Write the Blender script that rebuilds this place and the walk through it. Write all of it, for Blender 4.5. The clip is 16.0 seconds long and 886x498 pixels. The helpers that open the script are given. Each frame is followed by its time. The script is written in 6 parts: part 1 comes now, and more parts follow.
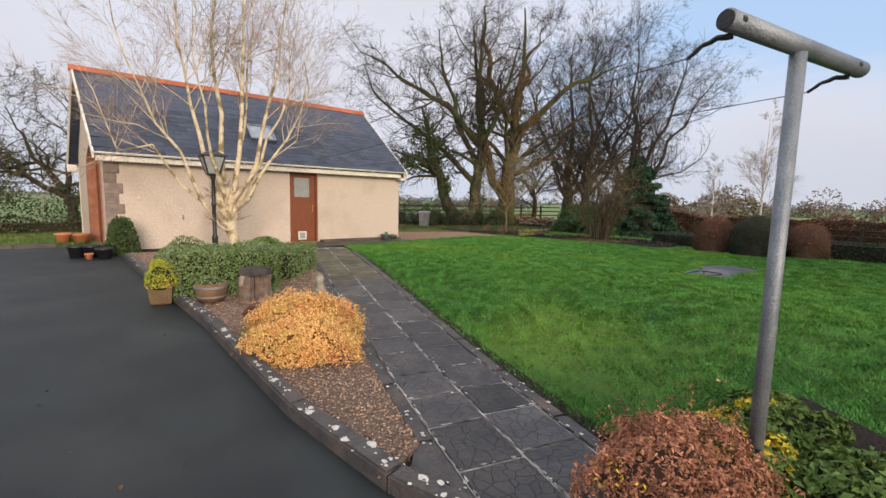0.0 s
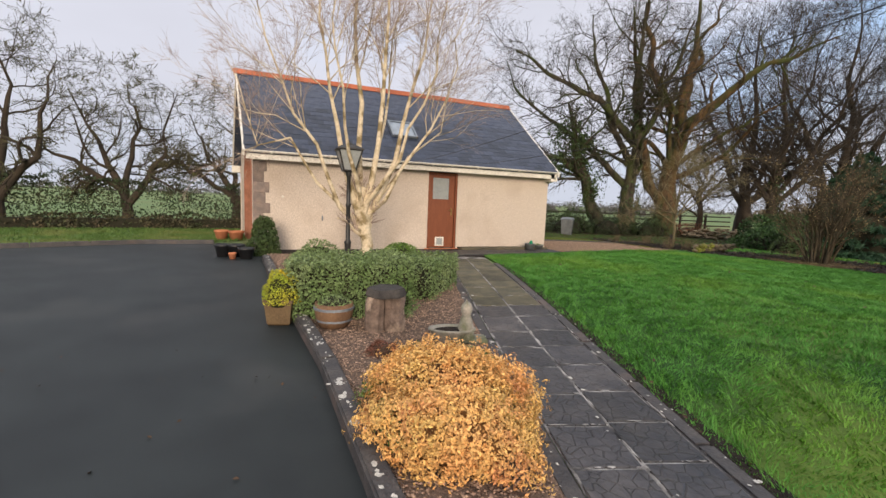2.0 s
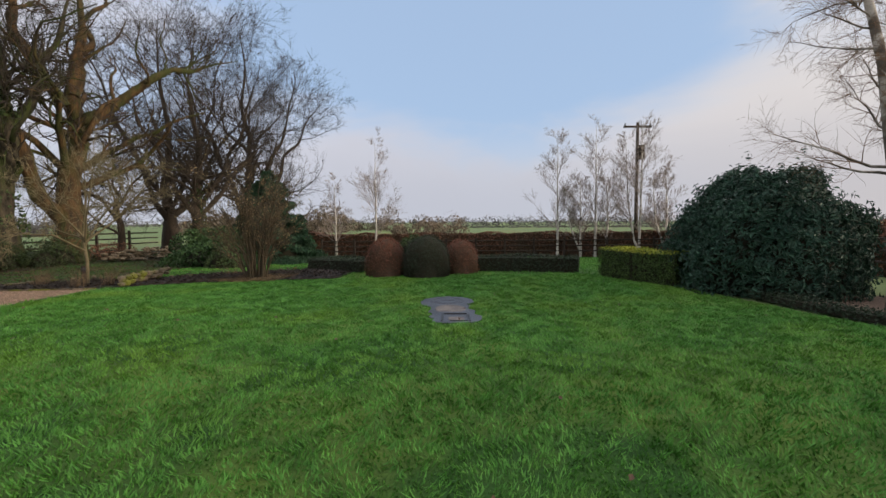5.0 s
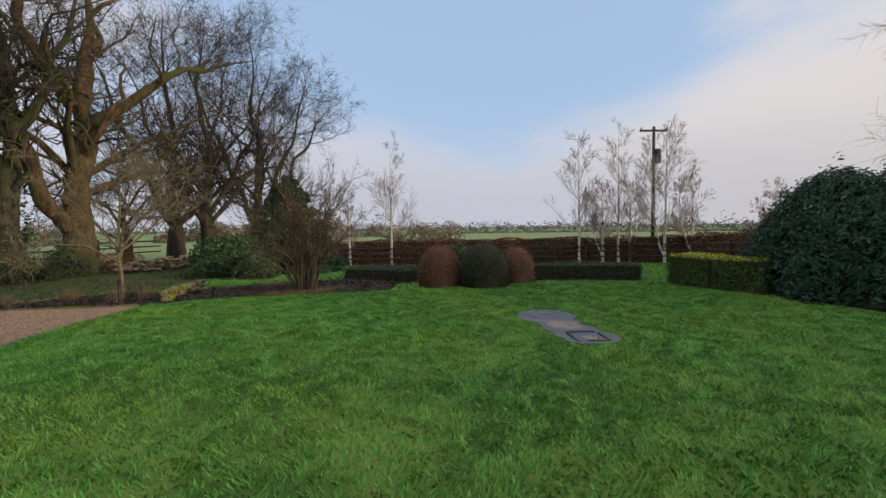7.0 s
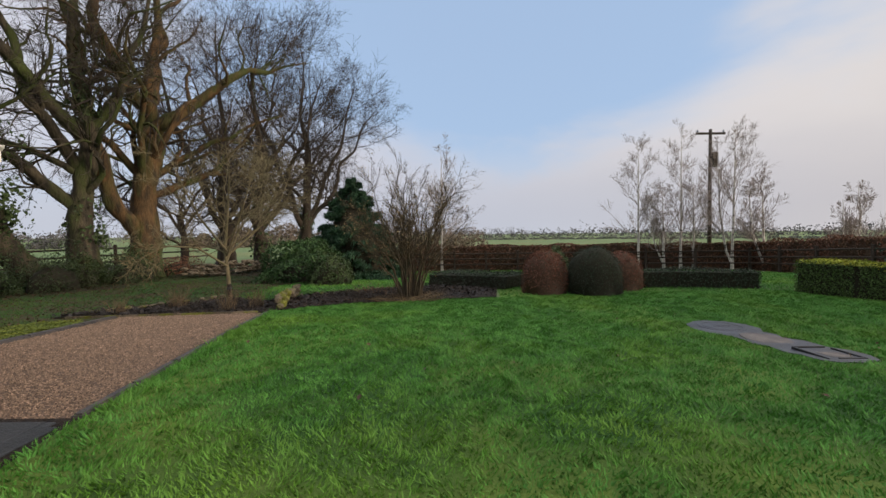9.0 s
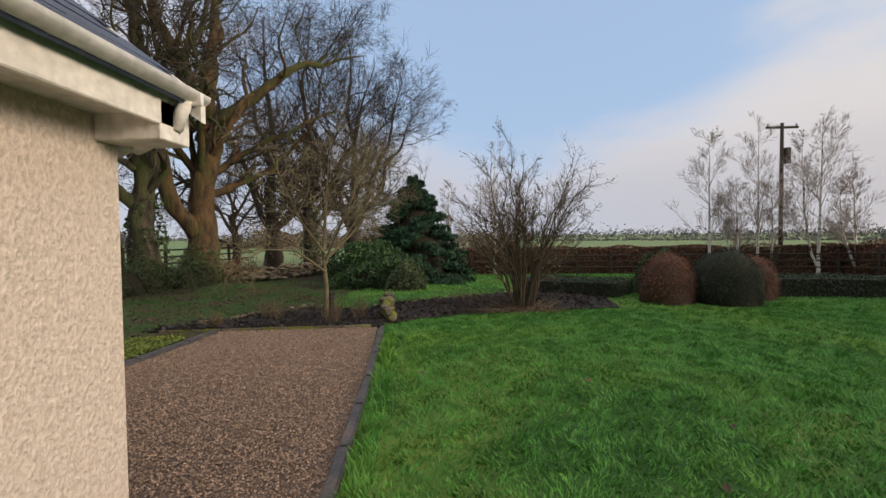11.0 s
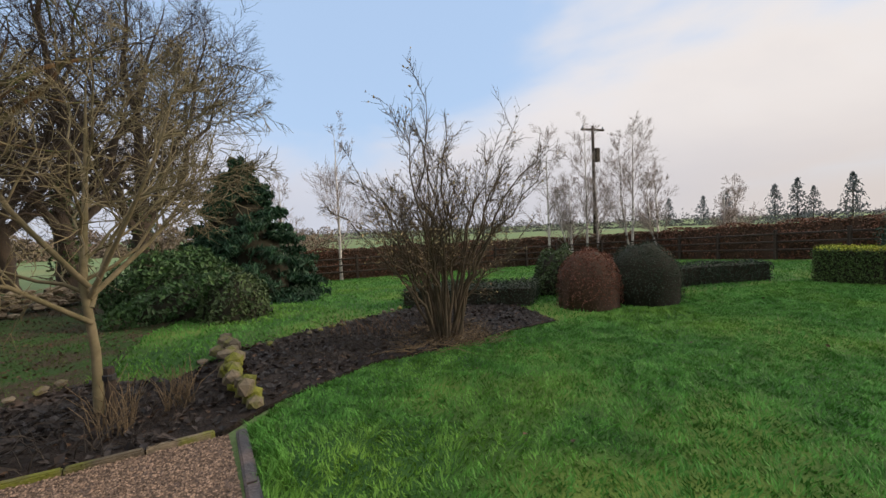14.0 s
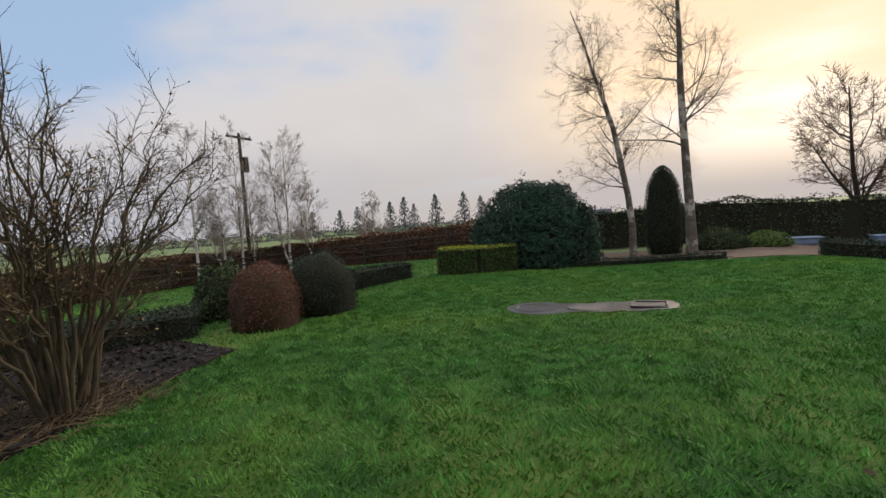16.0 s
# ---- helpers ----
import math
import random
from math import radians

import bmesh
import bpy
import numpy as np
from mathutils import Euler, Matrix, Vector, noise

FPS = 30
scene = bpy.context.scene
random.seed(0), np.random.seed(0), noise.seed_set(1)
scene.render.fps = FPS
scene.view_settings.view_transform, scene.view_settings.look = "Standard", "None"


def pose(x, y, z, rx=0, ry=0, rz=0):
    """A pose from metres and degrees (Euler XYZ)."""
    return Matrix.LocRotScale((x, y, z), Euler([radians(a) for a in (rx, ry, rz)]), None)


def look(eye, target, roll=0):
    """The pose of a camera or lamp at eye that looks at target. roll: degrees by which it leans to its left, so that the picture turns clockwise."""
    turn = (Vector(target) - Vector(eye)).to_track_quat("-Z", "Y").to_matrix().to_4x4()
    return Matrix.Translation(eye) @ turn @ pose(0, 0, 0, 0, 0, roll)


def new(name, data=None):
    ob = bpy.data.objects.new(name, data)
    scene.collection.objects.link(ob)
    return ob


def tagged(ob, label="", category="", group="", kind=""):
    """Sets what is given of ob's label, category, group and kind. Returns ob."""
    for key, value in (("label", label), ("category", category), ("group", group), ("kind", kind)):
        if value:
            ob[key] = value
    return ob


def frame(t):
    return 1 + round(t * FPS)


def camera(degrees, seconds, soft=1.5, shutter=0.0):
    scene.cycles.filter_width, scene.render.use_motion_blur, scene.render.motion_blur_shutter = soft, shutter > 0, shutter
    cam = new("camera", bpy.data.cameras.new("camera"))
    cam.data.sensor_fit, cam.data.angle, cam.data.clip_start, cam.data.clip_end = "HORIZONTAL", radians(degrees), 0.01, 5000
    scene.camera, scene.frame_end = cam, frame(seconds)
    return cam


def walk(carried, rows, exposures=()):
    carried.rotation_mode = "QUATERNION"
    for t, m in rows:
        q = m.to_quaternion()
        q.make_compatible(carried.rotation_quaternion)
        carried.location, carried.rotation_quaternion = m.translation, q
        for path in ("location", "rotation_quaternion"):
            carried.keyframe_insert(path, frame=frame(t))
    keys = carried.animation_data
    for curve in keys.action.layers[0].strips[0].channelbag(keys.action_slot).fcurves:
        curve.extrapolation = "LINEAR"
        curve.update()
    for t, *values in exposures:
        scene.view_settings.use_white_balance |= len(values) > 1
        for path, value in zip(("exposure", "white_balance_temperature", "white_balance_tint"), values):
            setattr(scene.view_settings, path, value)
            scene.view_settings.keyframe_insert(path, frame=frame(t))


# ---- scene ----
cam = camera(91.4, 16.0)
METRES, EYE, TILT, LEAN, TURN = 17.5, 1.63, 1.1, -0.73, -39.0
PATH = [
    (0, (0.183, 0.159, 1.299), (1.437, 1.701, 1.076), 1.3),
    (0.5, (0.265, 0.696, 1.267), (1.384, 2.339, 1.046), 2.1),
    (1, (0.31, 1.149, 1.264), (1.021, 3.003, 1.026), 2.1),
    (1.5, (0.407, 1.58, 1.253), (1.121, 3.434, 1.023), 2.2),
    (2, (0.719, 1.942, 1.254), (1.473, 3.782, 1.034), 2.3),
    (2.5, (1.127, 2.22, 1.267), (2.147, 3.929, 1.067), 2.4),
    (3, (1.629, 2.4, 1.278), (3.01, 3.835, 1.095), 2.2),
    (3.5, (2.106, 2.631, 1.338), (3.855, 3.586, 1.173), 1.6),
    (4, (2.55, 3.004, 1.385), (4.49, 3.465, 1.23), 0.7),
    (6.5, (3.988, 5.388, 1.511), (5.982, 5.292, 1.392), -0.8),
    (7, (4.147, 5.997, 1.499), (6.144, 5.955, 1.399), -0.8),
    (7.5, (4.274, 6.614, 1.481), (6.272, 6.578, 1.387), -0.9),
    (8, (4.431, 7.335, 1.488), (6.429, 7.294, 1.403), -0.8),
    (8.5, (4.641, 7.977, 1.458), (6.639, 7.952, 1.381), -0.7),
    (9, (4.904, 8.644, 1.436), (6.903, 8.65, 1.367), -0.6),
    (9.5, (5.05, 9.32, 1.455), (7.048, 9.363, 1.389), -0.4),
    (10, (5.293, 9.929, 1.461), (7.29, 10.013, 1.4), -0.5),
    (12.5, (8.042, 11.608, 1.452), (10.04, 11.664, 1.389), -1.4),
    (13, (8.671, 11.692, 1.457), (10.67, 11.683, 1.391), -1.6),
    (13.5, (9.197, 11.797, 1.464), (11.184, 11.583, 1.394), -2.0),
    (14, (9.629, 11.884, 1.52), (11.495, 11.169, 1.426), -2.4),
    (14.5, (9.989, 11.97, 1.505), (11.646, 10.854, 1.403), -2.2),
    (15, (10.234, 11.93, 1.498), (11.502, 10.388, 1.376), -2.7),
    (15.5, (10.426, 11.793, 1.495), (11.321, 10.01, 1.36), -3.5),
    (16, (10.494, 11.766, 1.48), (11.328, 9.952, 1.359), -3.9),
]
walk(cam, [(t, look(eye, target, roll)) for t, eye, target, roll in PATH],
     exposures=[(0, 0.25), (1.2, 0.28), (2.5, 0.13), (4, 0.0), (10, 0.0), (12.5, 0.05), (13.5, 0.2), (14.5, 0.18), (16, -0.05)])

# ---- world and sun ----
SUN = Vector((-0.252, -0.946, 0.204)).normalized()
world = bpy.data.worlds.new("world")
scene.world = world
world.use_nodes = True
wt = world.node_tree
wt.nodes.clear()


def wn(kind, **kw):
    n = wt.nodes.new(kind)
    for k, v in kw.items():
        n.inputs[k].default_value = v
    return n


def wl(a, b):
    wt.links.new(a, b)


def wmath(op, a, b=0.0, c=0.0):
    n = wt.nodes.new("ShaderNodeMath")
    n.operation = op
    for i, v in enumerate((a, b, c)):
        if isinstance(v, (int, float)):
            n.inputs[i].default_value = v
        else:
            wl(v, n.inputs[i])
    return n.outputs[0]


def wdot(a, v):
    n = wt.nodes.new("ShaderNodeVectorMath")
    n.operation = "DOT_PRODUCT"
    wl(a, n.inputs[0])
    n.inputs[1].default_value = v
    return n.outputs["Value"]


def wmix(f, a, b):
    n = wt.nodes.new("ShaderNodeMix")
    n.data_type = "RGBA"
    for s, v in ((n.inputs[0], f), (n.inputs[6], a), (n.inputs[7], b)):
        if isinstance(v, (int, float, tuple)):
            s.default_value = v
        else:
            wl(v, s)
    return n.outputs[2]


def wramp(x, lo, hi):
    n = wt.nodes.new("ShaderNodeMapRange")
    n.interpolation_type = "SMOOTHSTEP"
    wl(x, n.inputs[0])
    n.inputs[1].default_value, n.inputs[2].default_value = lo, hi
    return n.outputs[0]


sky = wt.nodes.new("ShaderNodeTexSky")
sky.sky_type = "NISHITA"
sky.sun_disc = False
sky.sun_elevation = math.asin(SUN.z)
sky.sun_rotation = math.atan2(SUN.x, SUN.y)
sky.air_density, sky.dust_density, sky.ozone_density = 1.0, 1.0, 1.5
tc = wt.nodes.new("ShaderNodeTexCoord")
ways = tc.outputs["Generated"]
mp = wt.nodes.new("ShaderNodeMapping")
mp.inputs["Scale"].default_value = (1.0, 1.0, 2.6)
wl(ways, mp.inputs["Vector"])
nz = wn("ShaderNodeTexNoise", Scale=1.7, Detail=5.0, Roughness=0.52, Distortion=0.3)
wl(mp.outputs[0], nz.inputs["Vector"])
up = wt.nodes.new("ShaderNodeSeparateXYZ")
wl(ways, up.inputs[0])
elev = up.outputs["Z"]
clear_way = wdot(ways, tuple(Vector((0.81, -0.05, 0.58)).normalized()))
sun_way = wdot(ways, tuple(SUN))
cover = wmath("SUBTRACT", nz.outputs["Fac"], wmath("MULTIPLY", wramp(clear_way, 0.80, 1.0), 0.40))
cover = wramp(cover, 0.22, 0.56)
low = wramp(elev, 0.02, 0.24)
cloud_a = wmix(wramp(sun_way, -0.6, 0.85), (0.68, 0.69, 0.78, 1), (0.80, 0.74, 0.70, 1))
cloud_b = wmix(wramp(sun_way, 0.80, 1.0), cloud_a, (1.35, 1.0, 0.62, 1))
haze = wmix(wramp(sun_way, -0.2, 1.0), (0.56, 0.59, 0.68, 1), (0.62, 0.55, 0.51, 1))
cloud_c = wmix(low, haze, cloud_b)
shadow = wramp(nz.outputs["Fac"], 0.35, 0.75)
cloud_d = wmix(wmath("MULTIPLY", shadow, 0.35), cloud_c, (0.50, 0.50, 0.56, 1))
bluesky = wt.nodes.new("ShaderNodeVectorMath")
bluesky.operation = "SCALE"
wl(sky.outputs[0], bluesky.inputs[0])
bluesky.inputs["Scale"].default_value = 0.12
bluemix = wmix(0.72, bluesky.outputs[0], (0.49, 0.66, 0.94, 1))
cover2 = wmath("MAXIMUM", cover, wmath("SUBTRACT", 1.0, low))
bg = wt.nodes.new("ShaderNodeBackground")
wl(wmix(wramp(elev, 0.52, 0.95), wmix(cover2, bluemix, cloud_d), (1.30, 1.27, 1.25, 1)), bg.inputs[0])
bg.inputs[1].default_value = 1.0
wo = wt.nodes.new("ShaderNodeOutputWorld")
wl(bg.outputs[0], wo.inputs[0])

sun = new("sun", bpy.data.lights.new("sun", "SUN"))
sun.data.energy, sun.data.angle, sun.data.color = 2.9, radians(20), (1.0, 0.83, 0.66)
sun.matrix_world = look(SUN * 50, (0, 0, 0))
scene.view_settings.exposure = 0.0


# ---- materials ----
def material(name, a, b, scale=8.0, rough=0.8, bump=0.3, fine=60.0, island=0.0, metal=0.0, c=None, cscale=0.6, clo=0.45, chi=0.65, mapping=None, spec=0.3, dist=0.02, trans=0.0, kind="noise", rand=0.0, crack=0.0):
    """A surface of two colours mixed by noise, with a third in large stains, fine relief, and variation from piece to piece."""
    m = bpy.data.materials.new(name)
    m.use_nodes = True
    t = m.node_tree
    p = t.nodes["Principled BSDF"]
    co = t.nodes.new("ShaderNodeTexCoord")
    v = co.outputs["Object"]
    if mapping:
        mm = t.nodes.new("ShaderNodeMapping")
        mm.inputs["Scale"].default_value = mapping
        t.links.new(v, mm.inputs[0])
        v = mm.outputs[0]

    def noise_tex(s, d=4.0):
        n = t.nodes.new("ShaderNodeTexNoise")
        n.inputs["Scale"].default_value, n.inputs["Detail"].default_value = s, d
        t.links.new(v, n.inputs["Vector"])
        return n.outputs["Fac"]

    def ramp(x, lo, hi):
        n = t.nodes.new("ShaderNodeMapRange")
        t.links.new(x, n.inputs[0])
        n.inputs[1].default_value, n.inputs[2].default_value = lo, hi
        return n.outputs[0]

    def mix(f, x, y, blend="MIX"):
        n = t.nodes.new("ShaderNodeMix")
        n.data_type, n.blend_type = "RGBA", blend
        for s, q in ((n.inputs[0], f), (n.inputs[6], x), (n.inputs[7], y)):
            if isinstance(q, (int, float, tuple)):
                s.default_value = q
            else:
                t.links.new(q, s)
        return n.outputs[2]

    base = mix(ramp(noise_tex(scale), 0.35, 0.65), (*a, 1), (*b, 1))
    if c:
        base = mix(ramp(noise_tex(cscale, 6.0), clo, chi), base, (*c, 1))
    f2 = noise_tex(fine, 3.0)
    base = mix(0.35, base, mix(ramp(f2, 0.3, 0.7), (0.55, 0.55, 0.55, 1), (1.45, 1.45, 1.45, 1)), "MULTIPLY")
    if island:
        g = t.nodes.new("ShaderNodeNewGeometry")
        h = t.nodes.new("ShaderNodeHueSaturation")
        mr = t.nodes.new("ShaderNodeMapRange")
        t.links.new(g.outputs["Random Per Island"], mr.inputs[0])
        mr.inputs[3].default_value, mr.inputs[4].default_value = 1 - island, 1 + island
        t.links.new(mr.outputs[0], h.inputs["Value"])
        t.links.new(base, h.inputs["Color"])
        base = h.outputs[0]
    lines = None
    if crack:
        vo = t.nodes.new("ShaderNodeTexVoronoi")
        vo.feature = "DISTANCE_TO_EDGE"
        vo.inputs["Scale"].default_value = crack
        t.links.new(v, vo.inputs["Vector"])
        lines = ramp(vo.outputs["Distance"], -0.02, 0.045)
        base = mix(lines, (0.02, 0.019, 0.02, 1), base)
    if rand:
        oi = t.nodes.new("ShaderNodeObjectInfo")
        h = t.nodes.new("ShaderNodeHueSaturation")
        mr = t.nodes.new("ShaderNodeMapRange")
        t.links.new(oi.outputs["Random"], mr.inputs[0])
        mr.inputs[3].default_value, mr.inputs[4].default_value = 1 - rand, 1 + rand
        t.links.new(mr.outputs[0], h.inputs["Value"])
        t.links.new(base, h.inputs["Color"])
        base = h.outputs[0]
    t.links.new(base, p.inputs["Base Color"])
    p.inputs["Roughness"].default_value, p.inputs["Metallic"].default_value = rough, metal
    p.inputs["Specular IOR Level"].default_value = spec
    if bump:
        bp = t.nodes.new("ShaderNodeBump")
        bp.inputs["Strength"].default_value, bp.inputs["Distance"].default_value = bump, dist
        hh = f2
        if lines:
            ad = t.nodes.new("ShaderNodeMath")
            ad.operation = "ADD"
            t.links.new(f2, ad.inputs[0])
            t.links.new(lines, ad.inputs[1])
            hh = ad.outputs[0]
        t.links.new(hh, bp.inputs["Height"])
        t.links.new(bp.outputs[0], p.inputs["Normal"])
    return m


M = {}
M["field"] = material("field_grass", (0.12, 0.185, 0.075), (0.15, 0.22, 0.09), 0.6, 0.95, 0.5, 25.0, c=(0.17, 0.20, 0.08), cscale=0.05)
# Soil and thatch, kept dark to add shade in the gaps between blades.
M["lawn"] = material("soil_thatch_and_gap_shade", (0.018, 0.062, 0.010), (0.032, 0.090, 0.014), 2.5, 0.95, 0.8, 45.0, c=(0.11, 0.17, 0.03), cscale=0.5)
M["blade"] = material("grass_blades", (0.054, 0.182, 0.026), (0.090, 0.262, 0.042), 4.0, 0.65, 0.0, 12.0, island=0.24, c=(0.145, 0.280, 0.032), cscale=0.45, clo=0.5, chi=0.75)
# Lawn blades again in darker green: the tree shade is put into the colour.
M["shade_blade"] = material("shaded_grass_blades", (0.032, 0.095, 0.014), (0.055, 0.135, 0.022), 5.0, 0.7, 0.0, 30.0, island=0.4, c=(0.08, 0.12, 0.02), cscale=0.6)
M["verge_blade"] = material("dull_verge_grass", (0.060, 0.125, 0.026), (0.10, 0.17, 0.040), 5.0, 0.7, 0.0, 30.0, island=0.3, c=(0.14, 0.17, 0.05), cscale=0.8)
M["asphalt"] = material("wet_asphalt", (0.010, 0.014, 0.017), (0.020, 0.026, 0.029), 1.5, 0.58, 0.5, 180.0, c=(0.050, 0.052, 0.053), cscale=0.5, clo=0.53, chi=0.76, spec=0.38, dist=0.004)
M["gravel_bed"] = material("gravel_bedding", (0.20, 0.142, 0.112), (0.11, 0.078, 0.062), 30, 0.9, 0.9, 90.0)
M["stone"] = material("pea_gravel", (0.31, 0.215, 0.155), (0.17, 0.120, 0.088), 20, 0.8, 0.0, 60.0, island=0.6)
M["bed_stone"] = material("reddish_chippings", (0.38, 0.26, 0.19), (0.23, 0.155, 0.12), 20, 0.8, 0.0, 60.0, island=0.5)
M["soil"] = material("dark_soil", (0.013, 0.010, 0.009), (0.034, 0.024, 0.019), 9, 0.95, 1.0, 40.0, dist=0.05)
M["litter_ground"] = material("leaf_litter_ground", (0.036, 0.025, 0.015), (0.025, 0.036, 0.011), 0.9, 0.95, 0.8, 25.0, dist=0.05, c=(0.035, 0.085, 0.014), cscale=0.35)
# Grass green darkened to carry tree shade, with brown litter patches.
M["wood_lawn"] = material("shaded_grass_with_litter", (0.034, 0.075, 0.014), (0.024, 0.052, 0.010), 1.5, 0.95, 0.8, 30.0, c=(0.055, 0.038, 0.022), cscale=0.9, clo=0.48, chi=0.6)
M["slab"] = material("wet_slate_paving", (0.034, 0.033, 0.038), (0.062, 0.057, 0.060), 5, 0.40, 0.6, 22.0, spec=0.5, rand=0.38, dist=0.012, c=(0.10, 0.09, 0.085), cscale=2.0, clo=0.55, chi=0.8, crack=11.0)
M["slab_dark"] = material("smooth_dark_paving", (0.019, 0.022, 0.026), (0.034, 0.036, 0.040), 3, 0.5, 0.4, 40, spec=0.4, rand=0.15, c=(0.09, 0.085, 0.08), cscale=2.5, clo=0.6, chi=0.8)
M["slab_old"] = material("mossy_concrete_paving", (0.15, 0.132, 0.088), (0.085, 0.080, 0.058), 4, 0.8, 0.5, 40.0, rand=0.3)
M["mortar"] = material("pale_mortar", (0.46, 0.44, 0.43), (0.035, 0.035, 0.038), 4.5, 0.8, 0.5, 50.0)
M["kerb"] = material("weathered_kerb", (0.052, 0.050, 0.056), (0.085, 0.078, 0.078), 6, 0.6, 0.5, 40.0, c=(0.13, 0.10, 0.09), cscale=2.5, clo=0.55, chi=0.7)
M["lichen"] = material("pale_lichen", (0.62, 0.60, 0.56), (0.45, 0.44, 0.42), 30, 0.9, 0.3, 80.0)
M["render"] = material("cream_roughcast", (0.63, 0.545, 0.475), (0.52, 0.445, 0.38), 34.0, 0.92, 1.0, 55.0, c=(0.42, 0.34, 0.275), cscale=1.1, clo=0.50, chi=0.80, dist=0.02, mapping=(1, 1, 0.7))
M["white"] = material("white_upvc", (0.72, 0.69, 0.64), (0.60, 0.57, 0.52), 2, 0.45, 0.1, 20.0)
M["slate"] = material("roof_slate", (0.028, 0.038, 0.066), (0.046, 0.056, 0.088), 6, 0.55, 0.3, 50.0, rand=0.35, spec=0.3, c=(0.075, 0.068, 0.065), cscale=1.2, clo=0.6, chi=0.85)
M["terracotta"] = material("terracotta", (0.48, 0.19, 0.10), (0.38, 0.14, 0.075), 5, 0.8, 0.3, 60.0, rand=0.15)
M["quoin"] = material("grey_quoin_stone", (0.25, 0.195, 0.17), (0.17, 0.14, 0.13), 8, 0.9, 0.6, 50.0, rand=0.2)
M["ridge_red"] = material("red_clay_ridge", (0.42, 0.12, 0.06), (0.32, 0.10, 0.05), 5, 0.8, 0.3, 60.0, rand=0.15)
M["arch_brown"] = material("red_brown_masonry", (0.30, 0.13, 0.085), (0.22, 0.095, 0.06), 6, 0.85, 0.5, 40.0)
M["door"] = material("brown_painted_wood", (0.20, 0.065, 0.030), (0.165, 0.052, 0.025), 3, 0.5, 0.15, 60.0, mapping=(6, 6, 1))
M["brass"] = material("brass", (0.6, 0.42, 0.18), (0.5, 0.35, 0.15), 8, 0.35, 0.1, 50, metal=1.0)
M["black"] = material("black_painted_iron", (0.012, 0.012, 0.013), (0.02, 0.02, 0.021), 9, 0.45, 0.2, 60, spec=0.5)
M["steel"] = material("dull_galvanised_steel", (0.18, 0.205, 0.24), (0.27, 0.30, 0.34), 6, 0.55, 0.3, 90, metal=0.55, c=(0.26, 0.17, 0.10), cscale=5, clo=0.66, chi=0.75)
M["birch"] = material("pale_birch_bark", (0.50, 0.41, 0.28), (0.64, 0.55, 0.41), 7, 0.85, 0.6, 30, c=(0.22, 0.17, 0.09), cscale=5, clo=0.5, chi=0.62)
M["birch_twig"] = material("birch_twigs", (0.25, 0.185, 0.155), (0.36, 0.28, 0.235), 5, 0.8, 0.0, 30)
M["birch_mid"] = material("grey_brown_birch_bark", (0.16, 0.135, 0.11), (0.09, 0.075, 0.06), 5, 0.85, 0.5, 30, c=(0.46, 0.42, 0.37), cscale=2.2, clo=0.50, chi=0.58)
M["birch_white"] = material("white_birch_bark", (0.68, 0.64, 0.58), (0.50, 0.46, 0.42), 4, 0.85, 0.4, 30, c=(0.10, 0.085, 0.07), cscale=3.5, clo=0.56, chi=0.62)
M["far_twig"] = material("greyish_twigs", (0.27, 0.225, 0.20), (0.36, 0.30, 0.27), 3, 0.9, 0.0, 20)
M["bark"] = material("mossy_grey_bark", (0.024, 0.021, 0.015), (0.078, 0.064, 0.042), 5, 0.9, 1.0, 18, c=(0.045, 0.058, 0.016), cscale=1.6, clo=0.45, chi=0.6, mapping=(1, 1, 0.35), dist=0.04)
M["bark_orange"] = material("ochre_green_bark", (0.030, 0.023, 0.014), (0.115, 0.068, 0.030), 4, 0.9, 1.0, 18, c=(0.055, 0.064, 0.020), cscale=1.3, clo=0.46, chi=0.6, mapping=(1, 1, 0.35), dist=0.04)
M["bark_dark"] = material("dark_bark", (0.035, 0.028, 0.022), (0.06, 0.045, 0.032), 3, 0.9, 0.8, 25, mapping=(1, 1, 0.4), dist=0.03)
M["twig_dark"] = material("dark_twigs", (0.036, 0.030, 0.026), (0.060, 0.050, 0.042), 3, 0.9, 0.0, 20)
M["twig_brown"] = material("brown_twigs", (0.15, 0.095, 0.06), (0.21, 0.13, 0.08), 3, 0.9, 0.0, 20)
M["twig_olive"] = material("olive_twigs", (0.052, 0.050, 0.028), (0.075, 0.068, 0.040), 3, 0.9, 0.0, 20)
M["twig_hazel"] = material("hazel_stems", (0.060, 0.050, 0.033), (0.11, 0.082, 0.052), 3, 0.9, 0.0, 20)
M["dry_straw"] = material("dry_tan_stems", (0.20, 0.145, 0.085), (0.13, 0.095, 0.055), 3, 0.9, 0.0, 20)
M["twig_lichen"] = material("lichened_twigs", (0.13, 0.115, 0.062), (0.20, 0.165, 0.10), 4, 0.9, 0.0, 20)


def leafmat(name, a, b, c=None, isl=0.45, rough=0.6, scale=3.0, cs=1.2, clo=0.5, chi=0.7):
    return material(name, a, b, scale, rough, 0.0, 40, island=isl, c=c, cscale=cs, clo=clo, chi=chi)


M["orange_leaf"] = leafmat("amber_leaves", (0.70, 0.39, 0.15), (0.64, 0.44, 0.15), (0.58, 0.27, 0.12), 0.35, cs=5.0)
M["green_leaf"] = leafmat("green_leaves", (0.07, 0.13, 0.025), (0.10, 0.16, 0.035))
M["grey_leaf"] = leafmat("grey_green_leaves", (0.125, 0.185, 0.07), (0.185, 0.245, 0.115), (0.09, 0.15, 0.045))
M["lime_leaf"] = leafmat("lime_leaves", (0.26, 0.33, 0.03), (0.40, 0.38, 0.04))
